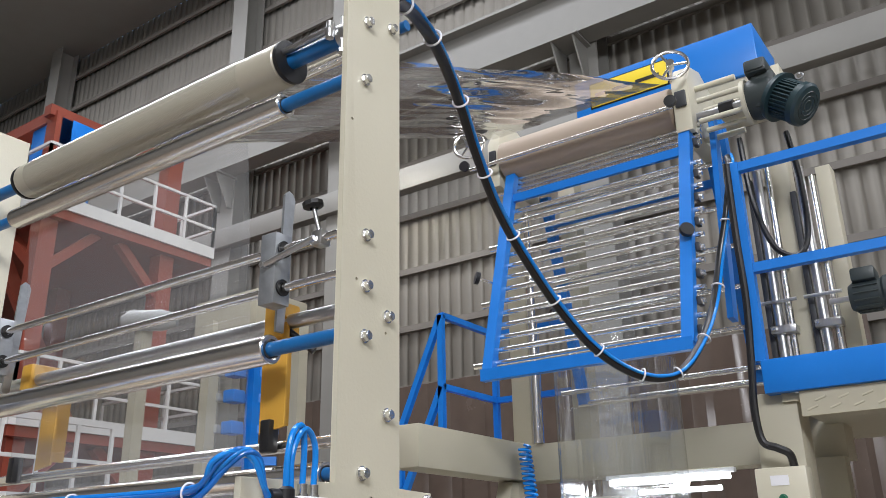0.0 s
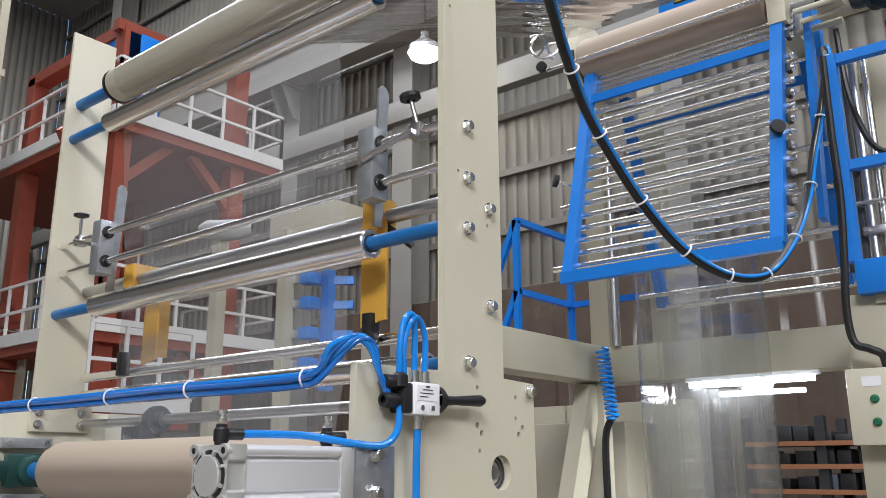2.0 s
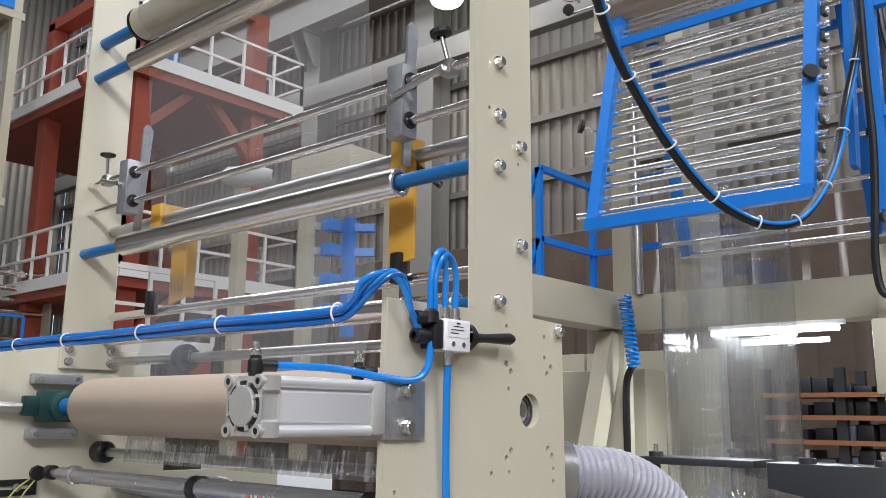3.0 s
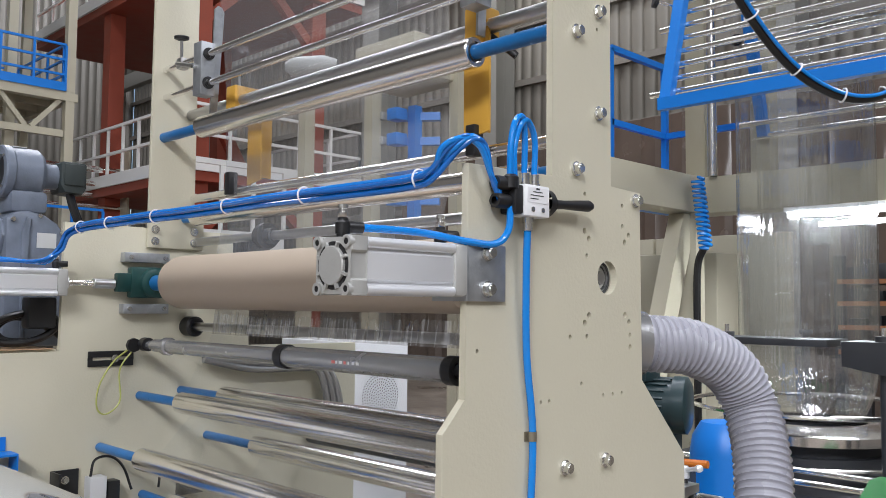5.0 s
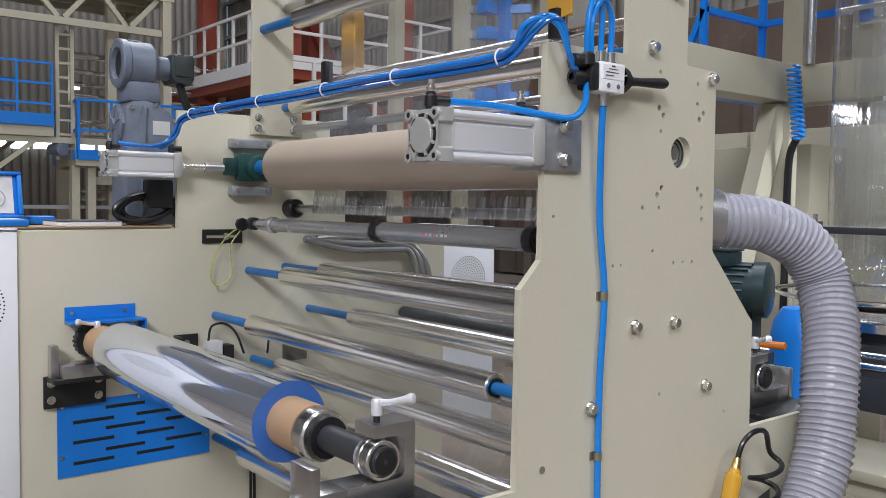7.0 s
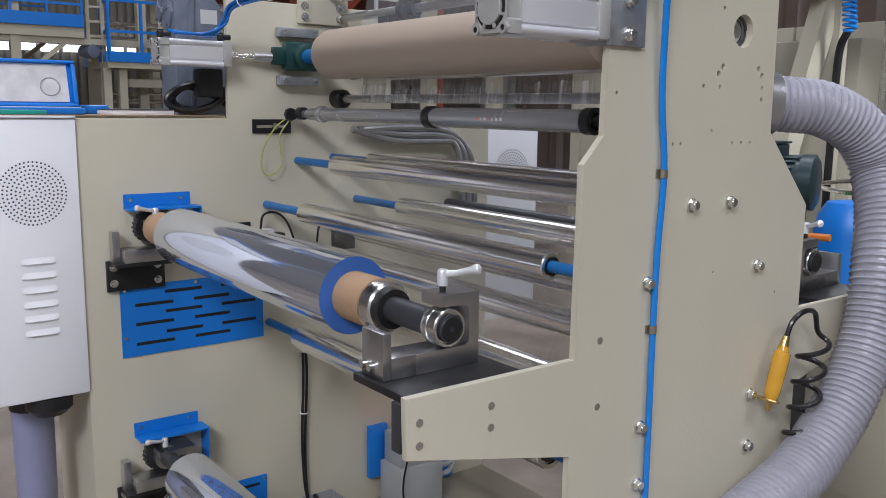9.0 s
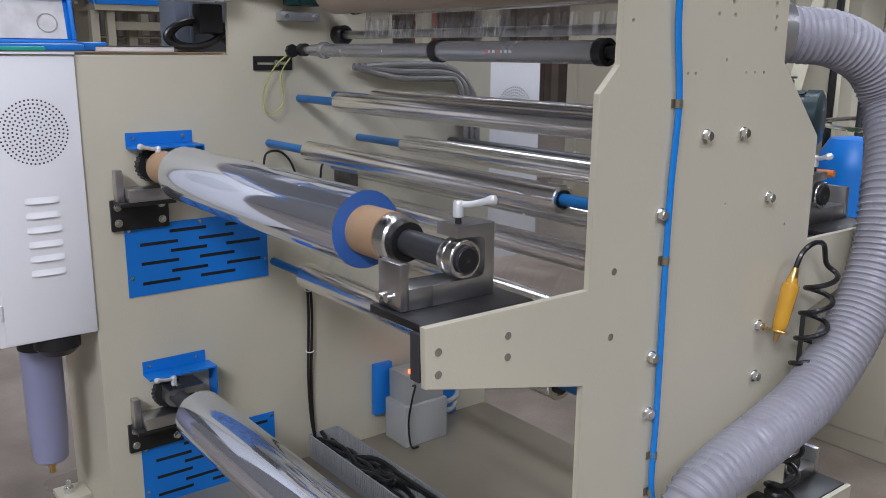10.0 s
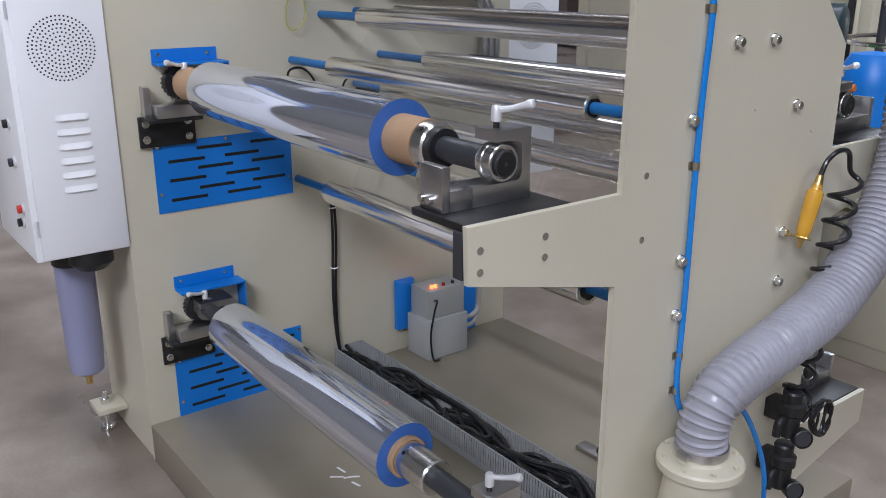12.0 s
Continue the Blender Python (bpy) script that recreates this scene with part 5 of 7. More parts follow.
for cx in (-2.32, -1.98, -1.68):
    pts = []
    for i in range(40):
        a = i * 2 * math.pi / 13
        pts.append((cx + (0.09 + 0.012 * math.sin(i)) * math.cos(a), 1.335 + (0.036 + 0.006 * math.sin(i * 1.3)) * math.sin(a), 0.165 + 0.0007 * i + 0.006 * math.sin(i * 2.1)))
    solid("cable_coil", sweep(spline(pts, 4), 0.0055, 7), CABLE, "coiled black cable in the trunking", "cable", "cables in the trunking")
t = thing("treater_box", (-2.55, 1.65, 0.118), "grey enamel power box with red indicator lamps on the base", "power box")
part("body", box((-2.605, 1.567, 0.1185), (-2.482, 1.738, 0.262), 0.003), GREYBOX, t)
part("upper_body", box((-2.60, 1.58, 0.262), (-2.495, 1.732, 0.365), 0.003), GREYBOX, t)
for y, m_ in ((1.61, LEDRED), (1.625, LEDRED), (1.66, mat("red_switch", (0.35, 0.01, 0.01), 0.4)), (1.70, BLACK)):
    part("indicator", cyl((-2.52, y, 0.365), (-2.52, y, 0.375), 0.006, seg=12), m_, t)
part("cord", sweep(spline([(-2.49, 1.60, 0.33), (-2.462, 1.59, 0.34), (-2.455, 1.572, 0.30), (-2.458, 1.56, 0.22), (-2.45, 1.565, 0.14), (-2.46, 1.60, 0.125)], 8), 0.0035, 8), CABLE, t, "black cord")
for k in range(2):
    part("conduit", sweep(spline([(-2.53, 1.74, 0.22 - k * 0.03), (-2.53, 1.80, 0.22 - k * 0.03), (-2.535, 1.83, 0.25), (-2.54, 1.835, 0.34)], 6), 0.009, 8), GREYBOX, t)
solid("blue_bracket", box((FX + 0.001, 1.53, 0.20), (FX + 0.02, 1.60, 0.38), 0.001), BLUE, "blue sheet-metal bracket behind the power box", "bracket", "blue brackets")
solid("blue_bracket", box((FX + 0.001, 1.76, 0.125), (FX + 0.02, 1.88, 0.30), 0.001), BLUE, "blue sheet-metal bracket behind the power box", "bracket", "blue brackets")
for k in range(2):
    solid("power_cable", sweep(spline([(FX + 0.012, 1.288 + 0.008 * k, 0.75), (FX + 0.014, 1.29 + 0.012 * k, 0.6), (FX + 0.012, 1.284 + 0.01 * k, 0.4), (FX + 0.012, 1.29 + 0.006 * k, 0.25), (FX + 0.02, 1.30, 0.17)], 6), 0.0045, 8), CABLE, "black cable clipped down the far plate", "cable")
for z in (0.48, 0.68):
    solid("cable_tie", ring((FX + 0.012, 1.292, z), Z, 0.011, 0.002, 16, 6), PAPER, "white tie on the black cable", "cable tie", "cable ties")
t = thing("cable_clamp_plate", (-1.62, 1.55, 0.118), "steel strip with a black knob lying on the base", "strip")
part("strip", box((-1.78, 1.56, 0.1185), (-1.58, 1.60, 0.13), 0.001), STEEL, t)
part("knob", lathe((-1.70, 1.58, 0.13), Z, [(0, 0.006), (0.006, 0.016), (0.016, 0.016), (0.018, 0)], 8), BLACK, t)
rs = random.Random(9)
for k in range(5):
    x, y = -2.1 + rs.random() * 0.12, 0.93 + rs.random() * 0.1
    solid("film_scrap", bar((x, y, 0.1195), (x + 0.03 * rs.random() + 0.01, y + 0.03 * rs.random(), 0.122), 0.006, 0.001), PAPER, "scrap of clear film lying on the base", "scrap", "film scraps")
# photocell arm and black bracket on the far plate
t = thing("sensor_unit", (FX, 1.16, 0.95), "small pneumatic sensor block on a black angle bracket with a cable", "sensor")
part("bracket", box((FX + 0.001, 1.06, 1.03), (FX + 0.06, 1.066, 1.095), 0.001), BLACK, t)
part("bracket_face", box((FX + 0.001, 1.06, 1.03), (FX + 0.007, 1.13, 1.095), 0.001), BLACK, t)
part("block", box((FX + 0.012, 1.142, 1.0), (FX + 0.05, 1.185, 1.075), 0.002), ALU, t)
part("block", box((FX + 0.012, 1.19, 0.99), (FX + 0.05, 1.22, 1.06), 0.002), BLACK, t)
part("cord", sweep(spline([(FX + 0.03, 1.15, 1.075), (FX + 0.03, 1.16, 1.115), (FX + 0.03, 1.20, 1.12), (FX + 0.03, 1.235, 1.09), (FX + 0.04, 1.255, 1.03)], 6), 0.0035, 8), CABLE, t)
hexbolt((FX + 0.007, 1.095, 1.07), X, 0.014, t)
t = thing("sensor_unit", (FX, 1.40, 0.98), "black sensor bracket with a cable behind the rollers", "sensor")
part("bracket", box((FX + 0.001, 1.40, 0.99), (FX + 0.03, 1.47, 1.05), 0.002), BLACK, t)
part("cord", sweep(spline([(FX + 0.02, 1.34, 1.02), (FX + 0.02, 1.35, 1.07), (FX + 0.02, 1.39, 1.08), (FX + 0.02, 1.42, 1.05)], 6), 0.0035, 8), CABLE, t)

# rear control cabinet seen through the winder
t = thing("control_cabinet", (-2.9, 2.15, 0.668), "pale grey rear control cabinet with a speaker grille", "cabinet")
part("body", box((-3.05, 2.030, 0.668), (FX - 0.001, 2.272, 1.392), 0.003), WHITE, t)
bmg = bmesh.new()
for k in range(1, 9):
    for i in range(int(6.28 * k)):
        a = 2 * math.pi * i / int(6.28 * k) + k * 0.3
        cyl((FX + 0.0002, 2.146 + k * 0.0098 * math.cos(a), 1.206 + k * 0.0098 * math.sin(a)), (FX + 0.0006, 2.146 + k * 0.0098 * math.cos(a), 1.206 + k * 0.0098 * math.sin(a)), 0.0024, seg=8, bm=bmg)
part("grille", bmg, BLACK, t)
for k in range(3):
    solid("conduit", sweep(spline([(FX + 0.03, 1.50 - 0.02 * k, 1.36), (FX + 0.03, 1.62, 1.365 - 0.02 * k), (FX + 0.03, 1.80, 1.36 - 0.02 * k), (FX + 0.03, 1.90 - 0.02 * k, 1.31), (FX + 0.03, 1.945 - 0.025 * k, 1.22), (FX + 0.03, 1.95 - 0.025 * k, 1.1)], 8), 0.011, 10), GREYTUBE, "grey flexible conduit on the far plate", "conduit", "conduits")

# ---- things on the far shelf ----
t = thing("gear_motor", (-2.82, 1.03, 1.40), "blue-grey painted gear motor with a terminal box", "motor")
GX, GZ = -2.825, 1.862
part("motor_bell", lathe((GX, 0.972, GZ), Y, [(0.014, 0.0), (0.014, 0.042), (0, 0.046), (0, 0.066), (0.004, 0.070), (0.022, 0.070), (0.026, 0.0665), (0.092, 0.0665), (0.104, 0.056), (0.106, 0.0)], 48), MOTOR, t)
part("shaft_bore", lathe((GX, 0.985, GZ), -Y, [(0, 0.041), (0.0015, 0.041), (0.0015, 0)], 28), BLACK, t)
for k in range(4):
    a = k * math.pi / 2 + 0.7
    p = Vector((GX + 0.057 * math.cos(a), 0.972, GZ + 0.057 * math.sin(a)))
    part("cap_screw", cyl(p, p - Y * 0.004, 0.004, seg=10), BOLT, t)
part("name_plate", box((GX - 0.03, 1.0, GZ + 0.0655), (GX + 0.02, 1.035, GZ + 0.068)), ALU, t)
part("terminal_neck", lathe((GX + 0.015, 1.07, GZ - 0.004), Y, [(0, 0.038), (0.02, 0.034), (0.045, 0.034)], 28), MOTOR, t)
tb = part("terminal_box", prism([(1.112, 1.835), (1.124, 1.815), (1.172, 1.812), (1.182, 1.83), (1.182, 1.893), (1.176, 1.899), (1.118, 1.899), (1.112, 1.893)], "x", -2.86, -2.765, bevel=0.005), DKMOTOR, t, "dark grey terminal box")
part("lid_panel", box((-2.7645, 1.120, 1.835), (-2.760, 1.176, 1.893), 0.002), DKMOTOR, tb)
part("gear_neck", box((-2.885, 0.99, 1.752), (-2.775, 1.085, 1.812), 0.012), MOTOR, t)
part("gear_case", prism([(0.978, 1.40), (1.135, 1.40), (1.135, 1.665), (1.128, 1.70), (1.108, 1.728), (1.075, 1.748), (1.035, 1.757), (1.0, 1.752), (0.978, 1.735)], "x", -2.895, -2.765, bevel=0.01), MOTOR, t)
part("case_flange", prism([(1.02, 1.41), (1.03, 1.41), (1.03, 1.70), (1.04, 1.735), (1.026, 1.74), (1.015, 1.70)], "x", -2.902, -2.757, bevel=0.003), MOTOR, t)
cv = part("end_cover", lathe((-2.83, 0.979, 1.688), -Y, [(0, 0.058), (0.008, 0.058), (0.012, 0.052), (0.014, 0.02), (0.022, 0.018), (0.022, 0)], 8), MOTOR, t)
for k in range(6):
    a = k * math.pi / 3 + 0.3
    part("gear_rib", bar((-2.83 + 0.016 * math.cos(a), 0.965, 1.688 + 0.016 * math.sin(a)), (-2.83 + 0.052 * math.cos(a), 0.968, 1.688 + 0.052 * math.sin(a)), 0.007, 0.008), MOTOR, cv)
part("data_plate", box((-2.7645, 1.055, 1.66), (-2.7635, 1.105, 1.70)), ALU, t)
for y, z in ((0.993, 1.744), (1.06, 1.757), (1.118, 1.715)):
    part("lug", cyl((-2.766, y, z - 0.012), (-2.757, y, z - 0.012), 0.006, seg=8), BOLT, t)
part("cord", sweep(spline([(-2.80, 1.15, 1.815), (-2.795, 1.158, 1.78), (-2.79, 1.172, 1.74), (-2.80, 1.19, 1.70), (-2.82, 1.19, 1.60)], 6), 0.012, 10), CABLE, t)
t = thing("cable_loop", (-2.72, 0.98, 1.40), "thick black cable looped on the shelf", "cable")
part("loop", sweep(spline([(-2.68, 1.12, 1.44), (-2.68, 1.085, 1.47), (-2.685, 1.03, 1.49), (-2.69, 0.96, 1.475), (-2.695, 0.925, 1.445), (-2.69, 0.94, 1.42), (-2.68, 0.99, 1.413), (-2.675, 1.05, 1.43), (-2.67, 1.09, 1.465), (-2.68, 1.12, 1.49)], 8), 0.0095, 10), CABLE, t)
part("loop", sweep(spline([(-2.70, 1.11, 1.42), (-2.70, 1.06, 1.455), (-2.71, 0.99, 1.478), (-2.72, 0.95, 1.45), (-2.71, 0.97, 1.42), (-2.70, 1.04, 1.42), (-2.70, 1.10, 1.45)], 8), 0.0085, 10), CABLE, t)
part("plug", box((-2.70, 1.0, 1.45), (-2.645, 1.07, 1.53), 0.008), BLACK, t)
t = thing("notebook", (-2.75, 0.82, 1.399), "white paper notebook with a dark cover lying on the shelf", "notebook")
part("page_block", box((-2.82, 0.765, 1.4005), (-2.66, 0.93, 1.413), 0.001), PAPER, t)
part("cover", box((-2.822, 0.763, 1.413), (-2.658, 0.932, 1.4148)), DARK, t)
t = thing("tool_case", (-2.75, 0.52, 1.4), "open blue instrument case with a worn white-lined lid", "case")
part("tray", box((-2.775, 0.36, 1.4003), (-2.665, 0.70, 1.418), 0.004), BLUE, t)
part("tray_lining", box((-2.765, 0.37, 1.4182), (-2.675, 0.69, 1.4195)), PAPER, t)
tilt = Matrix.Translation((-2.776, 0, 1.418)) @ Matrix.Rotation(radians(-14), 4, "Y")
LIN = mat("worn_lining", (0.62, 0.61, 0.60), 0.7, var=0.32, scale=24)
lid = part("lid", box((-0.018, 0.36, 0.0), (0.0, 0.712, 0.128), 0.004, m=tilt), BLUE, t)
part("lining", box((0.0, 0.375, 0.014), (0.002, 0.69, 0.116), m=tilt), LIN, lid, "worn white lining")
for z in (0.004, 0.121):
    part("lid_rim", box((0.0, 0.362, z - 0.004), (0.014, 0.71, z + 0.004), 0.002, m=tilt), BLUE, lid)
part("lid_rim", box((0.0, 0.70, 0.009), (0.014, 0.71, 0.116), 0.002, m=tilt), BLUE, lid)
part("dial", ring(tilt @ Vector((0.003, 0.645, 0.055)), tilt.to_3x3() @ X, 0.024, 0.0018, 28, 6), GREYBOX, lid)
part("latch", box((-2.665, 0.56, 1.402), (-2.660, 0.60, 1.416)), BLUE, t)
solid("cloth_pouch", box((-2.86, 0.73, 1.4003), (-2.80, 0.80, 1.425), 0.008), BLUE, "folded blue cloth pouch beside the case", "pouch")
solid("cutter", box((-2.657, 0.42, 1.4003), (-2.637, 0.60, 1.412), 0.004), mat("teal_plastic", (0.01, 0.30, 0.24), 0.4), "teal plastic cutter lying on the cabinet", "cutter")
solid("cardboard_mat", box((-2.9, 0.43, 1.3982), (-2.635, 1.06, 1.4)), CARD, "thin brown board on the shelf", "board")

# ---- blown-film tower ----
TX, TY = -1.86, 3.82
bub = thing("film_bubble", (TX, TY, 1.1), "tall transparent bubble of blown film rising from the die", "film")


def bubble_tube(j0, j1):
    """Stretch of the film bubble: round below, flattening as it rises between the collapsing panels."""
    bm, rows = bmesh.new(), []
    for j in range(j0, j1 + 1):
        z = 1.08 + j / 40 * 2.25
        fl = max(0, (z - 2.5) / 0.83)
        rx, ry = 0.27 + 0.13 * fl, 0.27 * max(0.0, 1 - fl) ** 1.2 + 0.015
        if z < 1.3:
            rx = ry = 0.27 - 0.06 * ((1.3 - z) / 0.22) ** 2
        row = []
        for i in range(72):
            a = 2 * math.pi * i / 72
            o = 1 + 0.008 * noise.noise(Vector((math.cos(a) * 2, math.sin(a) * 2, z * 1.2)))
            row.append(bm.verts.new((TX + rx * o * math.cos(a), TY + ry * o * math.sin(a), z)))
        rows.append(row)
    for A, B in zip(rows, rows[1:]):
        for i in range(72):
            bm.faces.new((A[i], A[(i + 1) % 72], B[(i + 1) % 72], B[i]))
    return bm


part("bubble", bubble_tube(0, 24), BUBBLE, bub).visible_shadow = False
part("collapsing_film", bubble_tube(24, 40), FILM, bub, "flattening film between the panels").visible_shadow = False

cage = thing("collapsing_frame", (TX, TY, 2.36), "blue A-shaped collapsing frame carrying rows of chrome rods", "frame")
XL, XR = -2.235, -1.345
fy0, fz0, fy1, fz1 = 3.35, 2.36, 3.64, 3.41
for s in (1, -1):
    def yy(f, s=s):
        y = fy0 + (fy1 - fy0) * f
        return y if s > 0 else 2 * TY - y - 0.02
    panel = part("panel_frame", bar((XR, yy(0), fz0), (XR, yy(1), fz1), 0.05, 0.04), BLUE, cage)
    part("stile", bar((XL, yy(0), fz0), (XL, yy(1), fz1), 0.05, 0.04), BLUE, cage)
    if s > 0:
        part("bottom_rail", bar((XL - 0.03, yy(0), fz0), (XR + 0.02, yy(0), fz0), 0.04, 0.05), BLUE, cage)
    else:
        part("bottom_rod", cyl((XL - 0.03, yy(0), fz0), (XR + 0.06, yy(0), fz0), 0.018, seg=16), RODMAT, cage)
    part("middle_rail", bar((XL, yy(0.865), fz0 + (fz1 - fz0) * 0.865), (XR, yy(0.865), fz0 + (fz1 - fz0) * 0.865), 0.02, 0.04), BLUE, cage)
    for k in range(19):
        f = 0.055 + k * 0.0575 if k < 14 else 0.905 + (k - 14) * 0.030
        if 0.845 < f < 0.885 or (s < 0 and k % 3):
            continue
        z = fz0 + (fz1 - fz0) * f
        ext = 0.10 if k % 5 == 0 else 0.03
        oy = 0.032 * s
        rod = part("rod", cyl((XL - ext, yy(f) + oy, z), (XR + 0.045, yy(f) + oy, z), 0.0135, seg=14), RODMAT, cage)
        part("rod_end", cyl((XR + 0.045, yy(f) + oy, z), (XR + 0.058, yy(f) + oy, z), 0.012, seg=8), BOLT, rod)
        if k % 2 == 0:
            part("rod_clamp", box((XR + 0.026, yy(f) + oy - 0.02, z - 0.018), (XR + 0.044, yy(f) + oy + 0.02, z + 0.018), 0.003), DARK, rod)
    for xx, sx in ((XL - 0.09, 1), (XR + 0.01, -1)):
        st = part("adjusting_screw", cyl((xx, yy(0.45) - 0.04 * s, 2.84), (xx + sx * 0.09, yy(0.45) + 0.06 * s, 2.80), 0.007), CHROME, cage)
        part("knob", lathe((xx, yy(0.45) - 0.04 * s, 2.84), (-0.6 * sx, -0.7 * s, 0.2), [(0, 0.012), (0, 0.03), (0.018, 0.03), (0.02, 0)], 16), BLACK, st)
for s in (1, -1):
    part("side_bar", bar((XR + 0.09, TY + s * 0.18, 2.5), (XR + 0.09, TY + s * 0.06, 3.5), 0.025, 0.06), BLUE, cage)

nip = thing("haul_off_unit", (TX, 3.66, 3.4), "haul-off nip with a tan rubber roller, handwheels and side housings", "machine")
part("nip_roller", lathe((-2.27, 3.655, 3.505), X, [(0, 0.03), (0, 0.095), (0.004, 0.099), (0.88, 0.099), (0.884, 0.095), (0.884, 0.03)], 48), RUBBER, nip, "tan rubber nip roller")
part("nip_roller", cyl((-2.27, 3.845, 3.515), (-1.386, 3.845, 3.515), 0.09, seg=40), CHROME, nip, "polished steel nip roller")
part("front_rod", cyl((-2.42, 3.54, 3.46), (-1.36, 3.54, 3.46), 0.009), CHROME, nip)
for x0, x1, s in ((-1.375, -1.30, 1), (-2.35, -2.285, -1)):
    part("housing", prism([(3.60, 3.36), (4.0, 3.36), (4.02, 3.66), (3.80, 3.74), (3.66, 3.70), (3.60, 3.60)], "x", x0, x1, bevel=0.003), CREAM, nip)
    part("bearing", box((x0 + 0.012, 3.585, 3.475), (x1 - 0.012, 3.60, 3.555), 0.006), DARK, nip)
    xw, zw = (x0 + x1) / 2 - (0.01 if s > 0 else 0.105), 3.665 if s > 0 else 3.60
    w = part("handwheel", ring((xw, 3.54, zw), (0.35, -1, 0.2), 0.078, 0.008, 36, 8), CHROME, nip, "chrome handwheel")
    for a in range(3):
        q = Vector((0.35, -1, 0.2)).to_track_quat("Z", "Y")
        e = q @ Vector((0.078 * math.cos(a * 2.09), 0.078 * math.sin(a * 2.09), 0))
        part("spoke", cyl((xw, 3.54, zw), Vector((xw, 3.54, zw)) + e, 0.006, seg=8), CHROME, w)
    part("hub", lathe((xw, 3.54, zw), (-0.35, 1, -0.2), [(-0.02, 0), (-0.02, 0.018), (0.02, 0.018), (0.03, 0.008), (0.12, 0.008)], 14), CHROME, w)
    part("knob", lathe((xw - 0.01, 3.515, 3.47), (0.1, -1, 0), [(0, 0.012), (0, 0.027), (0.018, 0.027), (0.02, 0)], 14), BLACK, nip)
for k, z in enumerate((3.60, 3.36)):
    part("cross_rod", cyl((-1.30, 3.70 + 0.05 * k, z), (-1.12, 3.70 + 0.05 * k, z), 0.014), CREAM, nip)
mt = thing("drive_motor", (-1.0, 3.66, 3.35), "dark grey finned electric motor with flange on the haul-off", "motor")
MC = Vector((-1.06, 3.62, 3.415))
for k in range(4):
    a = k * math.pi / 2 + 0.78
    o = Vector((0, 0.07 * math.cos(a), 0.07 * math.sin(a)))
    part("spacer", cyl(MC + o - X * 0.20, MC + o, 0.012, seg=12), CREAM, mt)
part("shaft", cyl(MC - X * 0.22, MC, 0.02), STEEL, mt)
part("coupling", cyl(MC - X * 0.12, MC - X * 0.06, 0.035, seg=20), BLACK, mt)
part("flange", cyl(MC - X * 0.012, MC + X * 0.006, 0.095, seg=36), CREAM, mt)
part("gear_case", lathe(MC + X * 0.006, X, [(0, 0.08), (0.02, 0.088), (0.10, 0.088), (0.12, 0.07), (0.12, 0)], 28), DKMOTOR, mt)
part("gear_block", box(MC + Vector((0.03, -0.07, -0.07)), MC + Vector((0.13, 0.07, 0.09)), 0.018), DKMOTOR, mt)
tbx = part("terminal_box", box(MC + Vector((0.02, -0.10, 0.075)), MC + Vector((0.11, 0.04, 0.14)), 0.012), DKMOTOR, mt)
part("lid_panel", box(MC + Vector((0.03, -0.106, 0.085)), MC + Vector((0.10, -0.1, 0.13)), 0.002), DKMOTOR, tbx)
MB, q = MC + Vector((0.085, 0.0, 0.01)), Vector((0.60, -0.12, -0.50)).normalized()
part("motor_flange", lathe(MB, q, [(0.035, 0.05), (0.04, 0.100), (0.062, 0.104), (0.064, 0.08)], 36), MTEAL, mt)
part("body", lathe(MB, q, [(0.045, 0), (0.045, 0.074), (0.175, 0.074), (0.175, 0)], 28), MTEAL, mt)
for i in range(32):
    a = i * 2 * math.pi / 32
    e = q.to_track_quat("Z", "Y") @ Vector((0.080 * math.cos(a), 0.080 * math.sin(a), 0))
    part("fin", cyl(MB + e + q * 0.06, MB + e + q * 0.15, 0.0045, seg=4), MTEAL, mt)
part("fan_cover", lathe(MB + q * 0.15, q, [(0, 0.074), (0, 0.090), (0.026, 0.090), (0.036, 0.080), (0.040, 0.06), (0.040, 0)], 36), MTEAL, mt)
for k in range(3):
    part("fan_grille", ring(MB + q * 0.1905, q, 0.022 + 0.018 * k, 0.002, 32, 6), DKMOTOR, mt)
part("lifting_eye", ring(MB + q * 0.10 + Vector((0.055, 0, 0.095)), Y, 0.014, 0.004, 16, 6), STEEL, mt)

hd = thing("drive_cover", (-1.6, 4.2, 3.75), "large blue sheet-metal drive cover with a yellow name plate", "cover")
part("cover", box((-2.05, 4.05, 3.80), (-1.085, 4.45, 4.068), 0.006), BLUE, hd)
sg = part("name_plate", box((-1.955, 4.042, 3.885), (-1.53, 4.048, 4.022), 0.002), YELLOW, hd, "yellow name plate")
part("plate_edge", box((-1.963, 4.0485, 3.877), (-1.522, 4.0495, 4.03)), BLACK, sg)
for k, (x, w) in enumerate(((-1.93, 0.06), (-1.83, 0.10), (-1.70, 0.13))):
    part("emblem_bar", box((x, 4.0395, 3.942), (x + w, 4.0415, 3.962)), mat("sign_ink", (0.25, 0.05, 0.02) if k == 0 else (0.02, 0.02, 0.015), 0.5), sg)
part("support", box((-1.55, 4.07, 3.70), (-1.0, 4.40, 3.815), 0.004), CREAM, hd)

